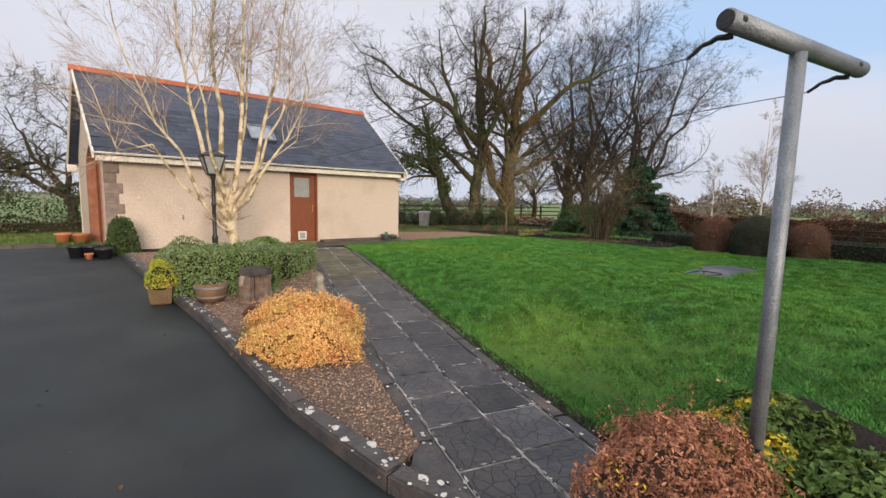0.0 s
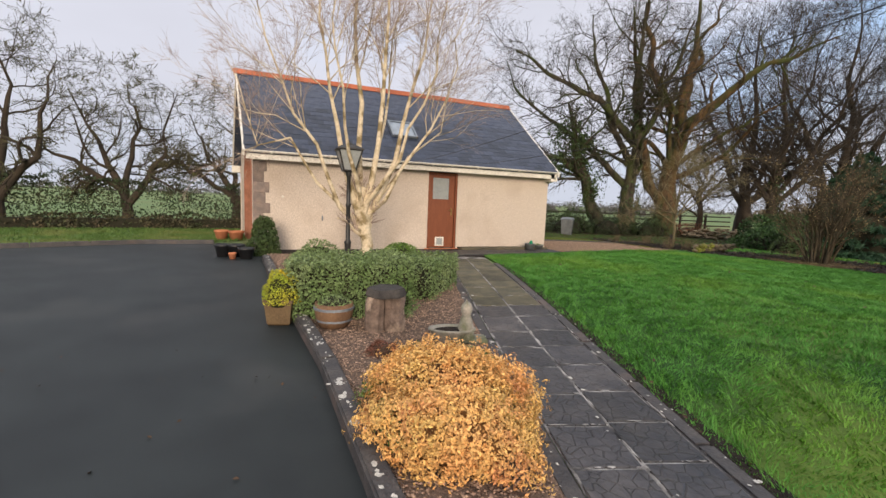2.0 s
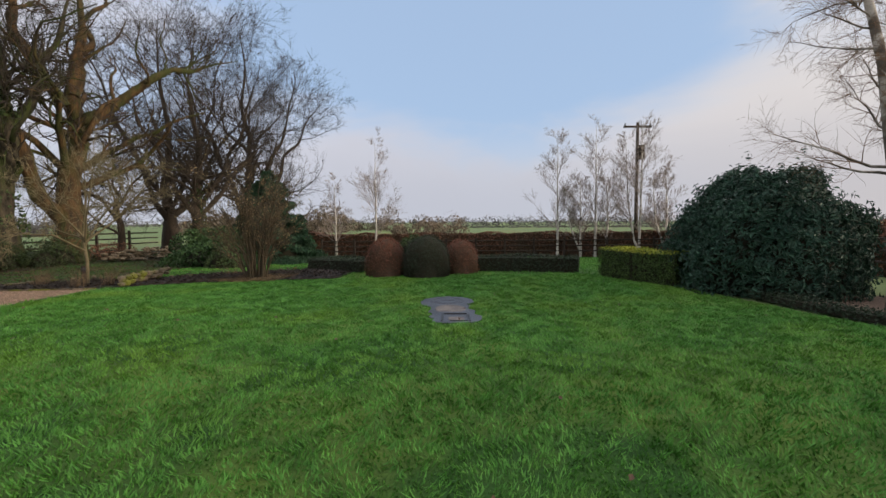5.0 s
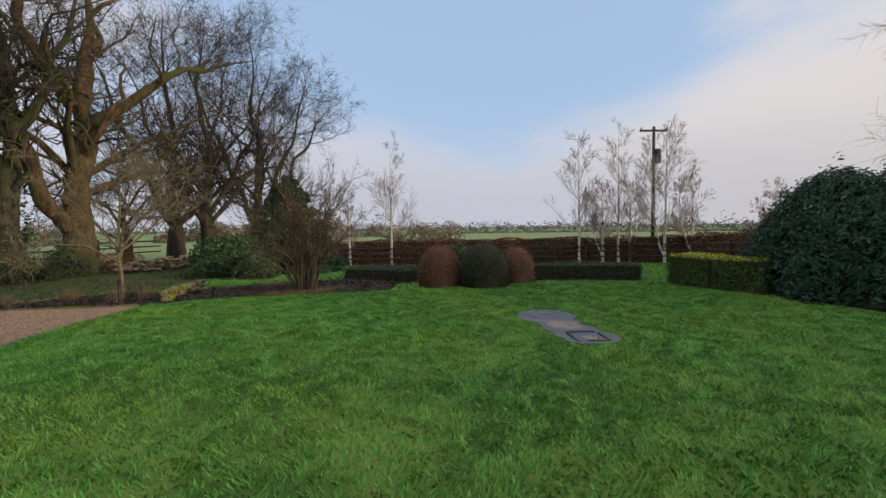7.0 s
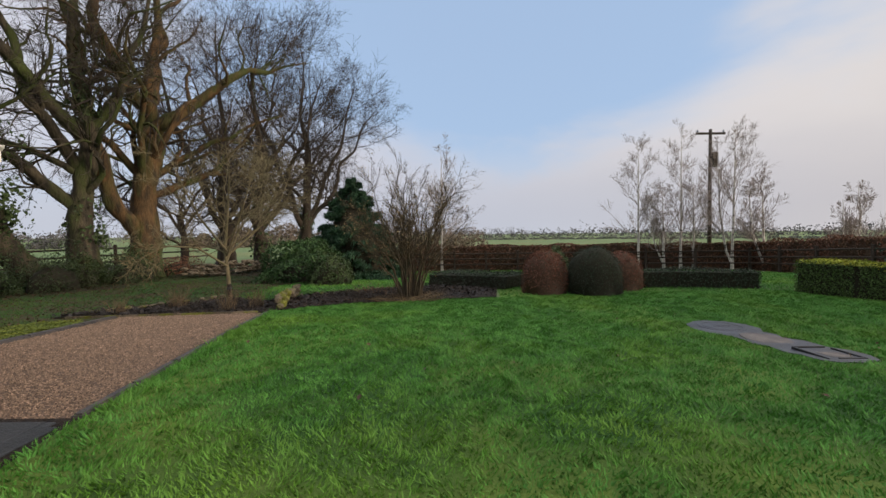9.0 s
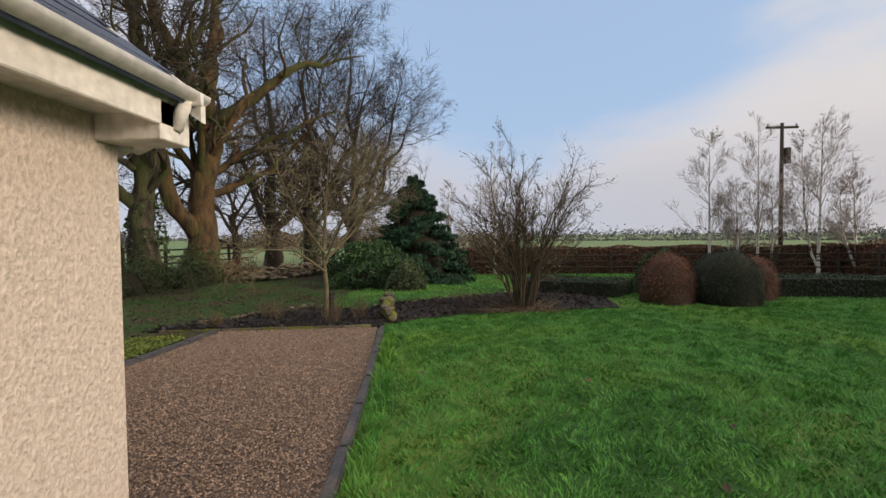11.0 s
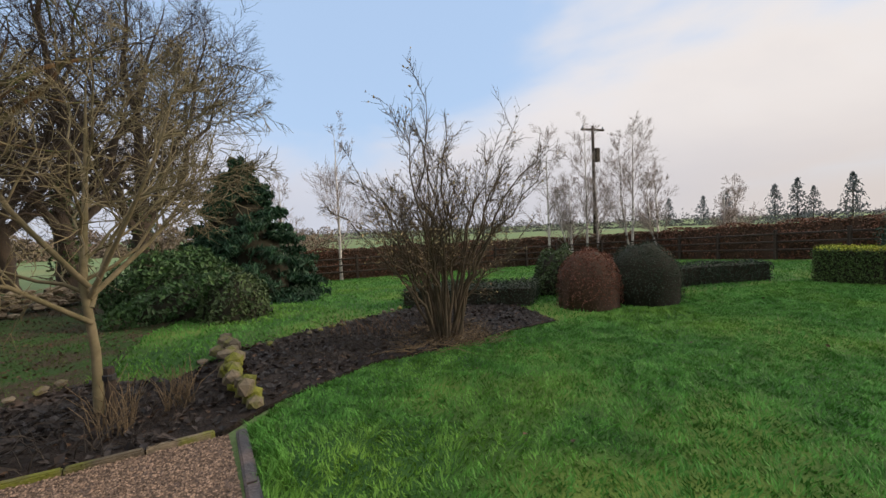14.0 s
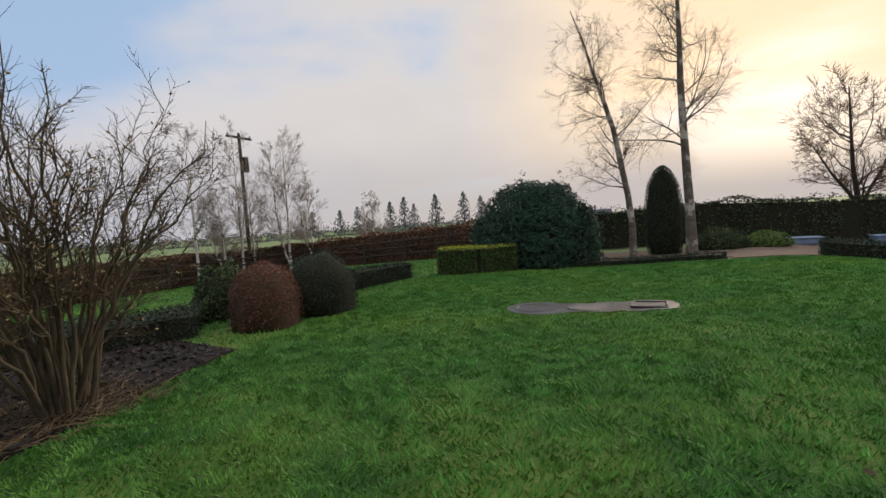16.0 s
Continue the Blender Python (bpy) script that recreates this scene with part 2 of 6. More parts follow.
M["yellow_leaf"] = leafmat("yellow_leaves", (0.55, 0.40, 0.03), (0.40, 0.36, 0.04), (0.12, 0.20, 0.03))
M["red_leaf"] = leafmat("russet_leaves", (0.135, 0.052, 0.034), (0.18, 0.075, 0.045), (0.085, 0.045, 0.030), 0.28)
M["dusty_leaf"] = leafmat("dusty_russet_leaves", (0.34, 0.15, 0.09), (0.42, 0.20, 0.12), (0.20, 0.09, 0.055), 0.5)
M["dark_leaf"] = leafmat("dark_glossy_leaves", (0.022, 0.058, 0.040), (0.034, 0.082, 0.052), None, 0.45, 0.5)
M["yew_leaf"] = leafmat("clipped_dark_leaves", (0.024, 0.040, 0.024), (0.034, 0.052, 0.030), None, 0.25)
M["conifer_leaf"] = leafmat("conifer_sprays", (0.014, 0.045, 0.024), (0.028, 0.075, 0.034), None, 0.45)
# Laurel green with the shade beneath the trees put into the colour.
M["laurel_leaf"] = leafmat("shaded_laurel_leaves", (0.030, 0.075, 0.022), (0.05, 0.10, 0.03), (0.018, 0.045, 0.016))
M["beech_leaf"] = leafmat("beech_hedge_leaves", (0.19, 0.085, 0.050), (0.13, 0.065, 0.040), (0.065, 0.055, 0.03), 0.5, cs=0.5)
M["bank_leaf"] = leafmat("bank_weeds", (0.045, 0.045, 0.022), (0.07, 0.055, 0.03), (0.03, 0.055, 0.018), 0.5)
M["hedge_leaf"] = leafmat("field_hedge_leaves", (0.026, 0.044, 0.017), (0.040, 0.060, 0.024), (0.05, 0.042, 0.024), 0.4)
M["thorn_leaf"] = leafmat("sparse_yellow_green_leaves", (0.09, 0.10, 0.03), (0.12, 0.10, 0.035))
M["catkin"] = leafmat("hazel_catkins", (0.34, 0.27, 0.13), (0.28, 0.20, 0.10))
M["box_leaf"] = leafmat("box_leaves", (0.09, 0.16, 0.03), (0.13, 0.21, 0.04), (0.05, 0.10, 0.02), 0.35)
M["ivy_leaf"] = leafmat("ivy_leaves", (0.03, 0.055, 0.018), (0.055, 0.085, 0.027))
M["moss_leaf"] = leafmat("yellow_moss", (0.15, 0.18, 0.025), (0.08, 0.115, 0.018))
M["dead_leaf"] = leafmat("fallen_leaves", (0.088, 0.048, 0.027), (0.05, 0.03, 0.017))
M["box_dark"] = leafmat("clipped_box_leaves", (0.05, 0.09, 0.02), (0.07, 0.12, 0.03), None, 0.45)
M["chip"] = leafmat("dark_chips", (0.034, 0.029, 0.028), (0.018, 0.015, 0.014), (0.06, 0.042, 0.032), 0.5)
# Near-black fill colour: twigs plus the shade between them, inside foliage.
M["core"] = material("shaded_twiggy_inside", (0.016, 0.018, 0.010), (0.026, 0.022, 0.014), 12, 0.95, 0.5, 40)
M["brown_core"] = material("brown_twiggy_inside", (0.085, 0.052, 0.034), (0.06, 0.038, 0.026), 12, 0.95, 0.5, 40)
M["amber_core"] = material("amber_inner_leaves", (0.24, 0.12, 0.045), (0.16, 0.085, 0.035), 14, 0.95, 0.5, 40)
# Far materials: colours paled and greyed to stand for haze.
M["far_wood"] = material("haze_grey_woods", (0.11, 0.11, 0.115), (0.14, 0.135, 0.135), 0.2, 0.95, 0.0, 3, island=0.3)
M["scrub"] = material("haze_pale_scrub", (0.20, 0.155, 0.12), (0.16, 0.135, 0.10), 0.2, 0.95, 0.0, 3, island=0.35)
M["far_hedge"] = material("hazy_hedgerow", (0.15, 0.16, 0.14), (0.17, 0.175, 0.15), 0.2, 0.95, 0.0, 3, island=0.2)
M["far_green"] = material("haze_grey_conifers", (0.11, 0.125, 0.13), (0.14, 0.155, 0.155), 0.2, 0.95, 0.0, 3, island=0.3)
M["clay"] = material("glazed_brown_pot", (0.14, 0.095, 0.05), (0.10, 0.065, 0.035), 4, 0.5, 0.3, 40, rand=0.2)
M["oak"] = material("old_barrel_oak", (0.20, 0.12, 0.07), (0.13, 0.075, 0.045), 6, 0.8, 0.4, 50)
M["sand"] = material("mottled_sandstone", (0.21, 0.155, 0.13), (0.10, 0.075, 0.062), 9, 0.9, 0.8, 40, c=(0.40, 0.31, 0.25), cscale=4, clo=0.55, chi=0.65)
M["slate_top"] = material("dark_slab", (0.035, 0.032, 0.033), (0.06, 0.055, 0.053), 7, 0.8, 0.5, 40)
M["concrete"] = material("weathered_concrete", (0.36, 0.33, 0.29), (0.26, 0.25, 0.22), 9, 0.9, 0.5, 60, c=(0.14, 0.15, 0.09), cscale=5)
M["plastic_black"] = material("black_plastic", (0.012, 0.013, 0.016), (0.02, 0.02, 0.024), 5, 0.4, 0.1, 40, spec=0.5)
M["mossy_stone"] = material("mossy_wall_stone", (0.16, 0.13, 0.09), (0.10, 0.085, 0.06), 6, 0.9, 0.7, 40, c=(0.14, 0.15, 0.025), cscale=3, clo=0.48, chi=0.6, rand=0.3)
M["dry_stone"] = material("dry_wall_stone", (0.24, 0.20, 0.14), (0.13, 0.10, 0.07), 6, 0.9, 0.7, 40, island=0.4)
M["timber"] = material("weathered_timber", (0.060, 0.046, 0.036), (0.035, 0.027, 0.022), 4, 0.9, 0.5, 40, mapping=(8, 8, 1))
M["green_plastic"] = material("green_plastic", (0.01, 0.25, 0.12), (0.01, 0.2, 0.1), 5, 0.4, 0.1, 40)
M["puddle_stone"] = material("wet_cover_slab", (0.030, 0.032, 0.042), (0.065, 0.068, 0.084), 3.5, 0.45, 0.4, 30, spec=0.5, c=(0.03, 0.03, 0.035), cscale=1.5)
M["sandy"] = material("sandy_slab", (0.20, 0.175, 0.16), (0.12, 0.11, 0.11), 4, 0.8, 0.4, 40)
M["galv"] = material("galvanised_tub", (0.16, 0.17, 0.18), (0.22, 0.23, 0.24), 6, 0.5, 0.2, 40, metal=0.6)
M["blue_cover"] = material("blue_grey_cover", (0.20, 0.27, 0.38), (0.16, 0.22, 0.32), 4, 0.5, 0.2, 30)
M["white_wall"] = material("far_white_wall", (0.62, 0.60, 0.58), (0.55, 0.54, 0.52), 1, 0.9, 0.0, 5)
# Light blue-grey base paints a sky reflection into the opaque panes.
sky_tinted_glass = material("sky_tinted_glass", (0.22, 0.27, 0.34), (0.18, 0.23, 0.30), 1, 0.05, 0.0, 5)
sky_tinted_glass.node_tree.nodes["Principled BSDF"].inputs["Transmission Weight"].default_value = 0.0
sky_tinted_glass.node_tree.nodes["Principled BSDF"].inputs["Specular IOR Level"].default_value = 1.0
sky_tinted_glass.node_tree.nodes["Principled BSDF"].inputs["Roughness"].default_value = 0.06
M["sky_tinted_glass"] = sky_tinted_glass
frosted = material("frosted_glass", (0.30, 0.32, 0.32), (0.26, 0.28, 0.29), 8, 0.3, 0.1, 60)
M["frosted"] = frosted


# ---- building blocks ----
def thing(name, at, label, category, group="", kind="", rz=0.0):
    e = new(name)
    e.location = at
    e.rotation_euler = (0, 0, rz)
    e.empty_display_size = 0.2
    return tagged(e, label, category, group, kind)


def put_mesh(name, me, mat, parent=None, label="", kind=""):
    if mat is not None:
        me.materials.append(M[mat] if isinstance(mat, str) else mat)
    ob = new(name, me)
    ob.parent = parent
    return tagged(ob, label, "", "", kind)


def part(name, bm, mat, parent=None, label="", kind="", smooth=False):
    me = bpy.data.meshes.new(name)
    bmesh.ops.recalc_face_normals(bm, faces=bm.faces)
    bm.to_mesh(me)
    bm.free()
    if smooth:
        me.polygons.foreach_set("use_smooth", [True] * len(me.polygons))
    return put_mesh(name, me, mat, parent, label, kind)


def np_mesh(name, V, F, smooth=False):
    """A mesh from arrays: V (n, 3) and F (m, 3 or 4)."""
    V, F = np.asarray(V, np.float32), np.asarray(F, np.int32)
    me = bpy.data.meshes.new(name)
    me.vertices.add(len(V))
    me.vertices.foreach_set("co", V.ravel())
    me.loops.add(F.size)
    me.loops.foreach_set("vertex_index", F.ravel())
    me.polygons.add(len(F))
    me.polygons.foreach_set("loop_start", np.arange(0, F.size, F.shape[1], dtype=np.int32))
    me.update(calc_edges=True)
    me.polygons.foreach_set("use_smooth", np.full(len(F), smooth))
    me.validate()
    return me


def box(bm, x0, x1, y0, y1, z0, z1, bevel=0.0):
    vs = [bm.verts.new((x, y, z)) for z in (z0, z1) for x, y in ((x0, y0), (x1, y0), (x1, y1), (x0, y1))]
    fs = [bm.faces.new([vs[i] for i in q]) for q in ((3, 2, 1, 0), (4, 5, 6, 7), (0, 1, 5, 4), (1, 2, 6, 5), (2, 3, 7, 6), (3, 0, 4, 7))]
    if bevel:
        es = {e for f in fs for e in f.edges}
        bmesh.ops.bevel(bm, geom=list(es), offset=bevel, segments=1, affect="EDGES")
    return vs


def boxpart(name, dims, mat, parent=None, label="", bevel=0.006, kind=""):
    bm = bmesh.new()
    box(bm, *dims, bevel)
    return part(name, bm, mat, parent, label, kind)


def lathe(profile, n=20, bm=None, at=(0, 0, 0), squash=1.0):
    """A turned shape from (radius, height) pairs."""
    bm = bm or bmesh.new()
    rings = [[bm.verts.new((at[0] + r * math.cos(2 * math.pi * i / n), at[1] + squash * r * math.sin(2 * math.pi * i / n), at[2] + z)) for i in range(n)] for r, z in profile]
    for a, b in zip(rings, rings[1:]):
        for i in range(n):
            bm.faces.new((a[i], a[(i + 1) % n], b[(i + 1) % n], b[i]))
    bm.faces.new(rings[0][::-1])
    bm.faces.new(rings[-1])
    return bm


def rod(bm, a, b, r, n=10, r2=None):
    a, b = Vector(a), Vector(b)
    q = (b - a).to_track_quat("Z", "Y")
    r2 = r if r2 is None else r2
    ra = [bm.verts.new(a + q @ Vector((r * math.cos(6.2832 * i / n), r * math.sin(6.2832 * i / n), 0))) for i in range(n)]
    rb = [bm.verts.new(b + q @ Vector((r2 * math.cos(6.2832 * i / n), r2 * math.sin(6.2832 * i / n), 0))) for i in range(n)]
    for i in range(n):
        bm.faces.new((ra[i], ra[(i + 1) % n], rb[(i + 1) % n], rb[i]))
    bm.faces.new(ra[::-1])
    bm.faces.new(rb)


def smooth01(a, b, v):
    u = np.clip((np.asarray(v, float) - a) / (b - a), 0, 1)
    return u * u * (3 - 2 * u)


def ground_z(x, y):
    """The lie of the land: a dip by the start, level by the outbuilding, falling away to the fields."""
    x, y = np.asarray(x, float), np.asarray(y, float)
    south = 1 - smooth01(5, 9, y)
    z = -0.31 * (1 - smooth01(2, 11, y)) * (1 - smooth01(3.2, 7.0, x)) - 0.2 * smooth01(0, 1, (x - 10 + 3.2 * south) / (7 - 1.3 * south)) - 0.02
    return z - 0.05 * np.clip(x - 18, 0, 22) * (1 - smooth01(12, 18, y))


def gz(x, y):
    return float(ground_z(x, y))


def patch(name, poly, dz, mat, step=0.6, drop=0.08, label=""):
    """A surface that lies on the land within an outline."""
    bm = bmesh.new()
    bm.faces.new([bm.verts.new((x, y, 0)) for x, y in poly])
    xs, ys = [p[0] for p in poly], [p[1] for p in poly]
    for axis, lo, hi in ((0, min(xs), max(xs)), (1, min(ys), max(ys))):
        for v in np.arange(lo + step, hi, step):
            bmesh.ops.bisect_plane(bm, geom=bm.verts[:] + bm.edges[:] + bm.faces[:], plane_co=(v, v, 0), plane_no=(1, 0, 0) if axis == 0 else (0, 1, 0))
    rim = [e for e in bm.edges if e.is_boundary]
    ret = bmesh.ops.extrude_edge_only(bm, edges=rim)
    low = {v for v in ret["geom"] if isinstance(v, bmesh.types.BMVert)}
    for v in bm.verts:
        v.co.z = gz(v.co.x, v.co.y) + dz - (drop if v in low else 0)
    return tagged(part(name, bm, mat, None, label), kind="structure")


def inside(poly, X, Y):
    hit = np.zeros(len(X), bool)
    for (x0, y0), (x1, y1) in zip(poly, poly[1:] + poly[:1]):
        c = ((y0 > Y) != (y1 > Y)) & (X < (x1 - x0) * (Y - y0) / (y1 - y0 + 1e-12) + x0)
        hit ^= c
    return hit


def scatter(rng, poly, n):
    xs, ys = [p[0] for p in poly], [p[1] for p in poly]
    X, Y = rng.uniform(min(xs), max(xs), n), rng.uniform(min(ys), max(ys), n)
    k = inside(poly, X, Y)
    return X[k], Y[k]


def strip(name, line, width, height, mat, dz=0.0, piece=0.9, gap=0.008, kind="structure", parent_name="kerb_edging", label="", bury=0.06):
    """An edging of separate blocks along a line, as parts of one thing."""
    root = tagged(new(parent_name), label, "", "", kind)
    pts = [Vector((x, y, 0)) for x, y in line]
    made = []
    for a, b in zip(pts, pts[1:]):
        length = (b - a).length
        n = max(1, round(length / piece))
        d = (b - a) / n
        u = d.normalized()
        s = Vector((-u.y, u.x, 0)) * width / 2
        for i in range(n):
            p, q = a + d * i + u * gap, a + d * (i + 1) - u * gap
            bm = bmesh.new()
            vs = []
            for top in (0, 1):
                for w in (p - s, q - s, q + s, p + s):
                    c = (p + q) / 2
                    z = gz(w.x, w.y) + dz + (height if top else -bury)
                    vs.append(bm.verts.new((w.x, w.y, z)))
            fs = [bm.faces.new([vs[j] for j in f]) for f in ((3, 2, 1, 0), (4, 5, 6, 7), (0, 1, 5, 4), (1, 2, 6, 5), (2, 3, 7, 6), (3, 0, 4, 7))]
            bmesh.ops.bevel(bm, geom=list({e for e in fs[1].edges}), offset=min(0.015, width / 6), segments=2, affect="EDGES")
            made.append(part(name, bm, mat, root))
    return root


def tubes(P, R, sides):
    """Round branches: P (n, k, 3) polylines and R (n, k) radii, as verts and quads."""
    n, k, _ = P.shape
    T = np.gradient(P, axis=1)
    T /= np.linalg.norm(T, axis=2, keepdims=True) + 1e-9
    ref = np.where(np.abs(T[:, :1, 2:3]) > 0.9, np.array([[[1.0, 0, 0]]]), np.array([[[0, 0, 1.0]]]))
    A = np.cross(T, np.broadcast_to(ref, T.shape))
    A /= np.linalg.norm(A, axis=2, keepdims=True) + 1e-9
    B = np.cross(T, A)
    th = np.arange(sides) * 2 * math.pi / sides
    V = P[:, :, None, :] + R[:, :, None, None] * (A[:, :, None, :] * np.cos(th)[None, None, :, None] + B[:, :, None, :] * np.sin(th)[None, None, :, None])
    i = np.arange(n)[:, None, None] * (k * sides) + np.arange(k - 1)[None, :, None] * sides
    j, j2 = np.arange(sides)[None, None, :], (np.arange(sides)[None, None, :] + 1) % sides
    F = np.stack([i + j, i + j2, i + sides + j2, i + sides + j], -1).reshape(-1, 4)
    return V.reshape(-1, 3), F


def join(*VF):
    V, F, o = [], [], 0
    for v, f in VF:
        V.append(v)
        F.append(f + o)
        o += len(v)
    return np.concatenate(V), np.concatenate(F)


def shoots(rng, P, R, n, l0, l1, ang, k=5, rr=0.55, t0=0.25, t1=1.0, up=0.05, wob=0.12, fall=0.5, minr=0.0025, length=None, taper=0.3, flat=0.0):
    """n children on each parent branch."""
    m, k0, _ = P.shape
    I = np.repeat(np.arange(m), n)
    t = rng.uniform(t0, t1, m * n)
    s = t * (k0 - 1)
    i = np.minimum(s.astype(int), k0 - 2)
    f = (s - i)[:, None]
    base = P[I, i] * (1 - f) + P[I, i + 1] * f
    tan = P[I, i + 1] - P[I, i]
    tan /= np.linalg.norm(tan, axis=1, keepdims=True) + 1e-9
    rad = R[I, i] * (1 - f[:, 0]) + R[I, i + 1] * f[:, 0]
    perp = np.cross(tan, rng.normal(size=tan.shape))
    perp[:, 2] *= 1 - flat
    perp /= np.linalg.norm(perp, axis=1, keepdims=True) + 1e-9
    a = np.radians(rng.normal(ang, ang * 0.22, m * n))[:, None]
    d = tan * np.cos(a) + perp * np.sin(a)
    plen = np.linalg.norm(np.diff(P, axis=1), axis=2).sum(1)[I] if length is None else length
    L = plen * rng.uniform(l0, l1, m * n) * (1 - fall * t)
    out = [base]
    for q in range(k - 1):
        out.append(out[-1] + d * (L / (k - 1))[:, None])
        d = d + rng.normal(size=d.shape) * wob + np.array([0, 0, up])
        d /= np.linalg.norm(d, axis=1, keepdims=True)
    r0 = np.maximum(rad * rr, minr)
    return np.stack(out, 1), r0[:, None] * np.linspace(1, taper, k)[None, :]


def resample(line, radii, k):
    p = np.array(line, float)
    d = np.r_[0, np.cumsum(np.linalg.norm(np.diff(p, axis=0), axis=1))]
    s = np.linspace(0, d[-1], k)
    return np.stack([np.interp(s, d, p[:, i]) for i in range(3)], 1), np.interp(s, d, np.array(radii, float))


def tree(name, at, label, trunks, levels, bark, twig, seed, k=9, sides=9, category="tree", group="", wob=0.0, sprig=None, ivy=()):
    """A bare tree. trunks: (points, radii) from the base; levels: settings of shoots() in turn, with sides."""
    rng = np.random.default_rng(seed)
    x, y = at
    root = thing(name, (x, y, gz(x, y) - 0.03), label, category, group)
    PR = [resample(p, r, k) for p, r in trunks]
    P, R = np.stack([a for a, b in PR]), np.stack([b for a, b in PR])
    if wob:
        n = rng.normal(size=P.shape) * wob
        n[:, 0] = 0
        P = P + n * np.linspace(0.2, 1, k)[None, :, None]
    stout = P[0, -1, 2] > 5.5 and R[0, 0] > 0.25
    if stout:
        m = 56
        P, R = np.stack([resample(p, r, m)[0] for p, r in zip(P, R)]), np.stack([resample(p, r, m)[1] for p, r in zip(P, R)])
        bend = np.stack([np.sin(np.linspace(0, q, m) + w) for q, w in zip(rng.uniform(9, 22, len(P)), rng.uniform(0, 6, len(P)))])
        bend2 = np.stack([np.sin(np.linspace(0, q, m) + w) for q, w in zip(rng.uniform(9, 22, len(P)), rng.uniform(0, 6, len(P)))])
        ease = np.minimum(np.linspace(0, 6, m), 1)[None] * 0.10
        P[:, :, 0] += (bend - bend[:, :1]) * ease
        P[:, :, 1] += (bend2 - bend2[:, :1]) * ease
        sides = 18
    V, F = tubes(P, R, sides)
    if stout:
        C = np.repeat(P.reshape(-1, 3), sides, axis=0)
        th = np.tile(np.arange(sides) * 2 * math.pi / sides, P.shape[0] * P.shape[1])
        rough = np.array([0.55 * noise.noise(Vector((x * 5.5, y * 5.5, z * 1.1))) + 0.55 * noise.noise(Vector((x * 1.6, y * 1.6, z * 2.2 + 7))) for x, y, z in V])
        foot = np.exp(-np.maximum(C[:, 2], 0) / 0.45)
        ribs = 1 + 0.42 * rough + 0.05 * np.sin(3 * th + V[:, 2]) + foot * (0.22 + 0.18 * np.sin(5 * th + 1))
        V = C + (V - C) * ribs[:, None]
    put_mesh("trunk", np_mesh("trunk", V, F, True), bark, root)
    limbs, twigs = [], []
    if stout:
        twigs.append(tubes(*shoots(rng, P, R, n=60, l0=0.02, l1=0.07, ang=58, k=4, rr=0.03, t0=0.06, t1=0.9, up=0.12, wob=0.2, minr=0.009), 3))
    for i, lv in enumerate(levels):
        lv = dict(lv)
        s = lv.pop("sides", 3)
        P, R = shoots(rng, P, R, **lv)
        (limbs if s > 3 else twigs).append(tubes(P, R, s))
    if limbs:
        put_mesh("branchwork", np_mesh("branchwork", *join(*limbs), True), bark, root, kind="stuff")
    if twigs:
        put_mesh("crown", np_mesh("crown", *join(*twigs)), twig, root, kind="stuff")
    if sprig:
        mat, n, size = sprig
        Q = P.reshape(-1, 3)[rng.integers(0, P.shape[0] * P.shape[1], n)]
        put_mesh("foliage", np_mesh("foliage", *leaves(rng, Q, np.tile([0, 0, 0.5], (n, 1)), size, 0.6, 1.0)), mat, root, kind="stuff")
    for px, py, pz, pr, ph in ivy:
        Q, N = lump(rng, pr, pr, ph, int(450 * pr * ph + 250), 0.55, 1.0, 0.3)
        put_mesh("ivy", np_mesh("ivy", *leaves(rng, Q + (px, py, pz), N, 0.14, 0.8, 0.8)), "ivy_leaf", root, kind="stuff")
    return root


def leaves(rng, P, N, size, aspect=0.55, tilt=0.7, droop=0.0):
    """Leaf quads at points P, with normals near N."""
    n = len(P)
    N = N + rng.normal(size=N.shape) * tilt
    N /= np.linalg.norm(N, axis=1, keepdims=True) + 1e-9
    A = np.cross(N, rng.normal(size=N.shape))
    A[:, 2] -= droop
    A /= np.linalg.norm(A, axis=1, keepdims=True) + 1e-9
    B = np.cross(N, A)
    s = (size * rng.uniform(0.6, 1.3, n))[:, None]
    V = np.stack([P - A * s * 0.5, P + B * s * aspect * 0.5 + N * s * 0.12, P + A * s * 0.5, P - B * s * aspect * 0.5 + N * s * 0.12], 1).reshape(-1, 3)
    return V, np.arange(4 * n).reshape(-1, 4)


def lump(rng, rx, ry, h, n, rough=0.12, power=1.0, low=0.0):
    """Points and normals on an uneven mound."""
    d = rng.normal(size=(n, 3))
    d /= np.linalg.norm(d, axis=1, keepdims=True)
    d[:, 2] = np.abs(d[:, 2]) if low == 0 else d[:, 2]
    ph = rng.uniform(0, 6.28, 6)
    fr = rng.uniform(2, 6, (6, 3))
    w = sum(np.sin(d @ fr[i] * 1.3 + ph[i]) for i in range(6)) / 6
    r = 1 + rough * w * 2.2 + rng.uniform(-0.12, 0.02, n)
    hz = h if low == 0 else h / 2
    z = np.sign(d[:, 2]) * np.abs(d[:, 2]) ** power
    P = np.stack([d[:, 0] * rx * r, d[:, 1] * ry * r, z * hz * r + (0 if low == 0 else hz)], 1)
    N = np.stack([d[:, 0] / rx, d[:, 1] / ry, d[:, 2] / hz], 1)
    N /= np.linalg.norm(N, axis=1, keepdims=True)
    P[:, 2] = np.maximum(P[:, 2], 0.01)
    return P, N


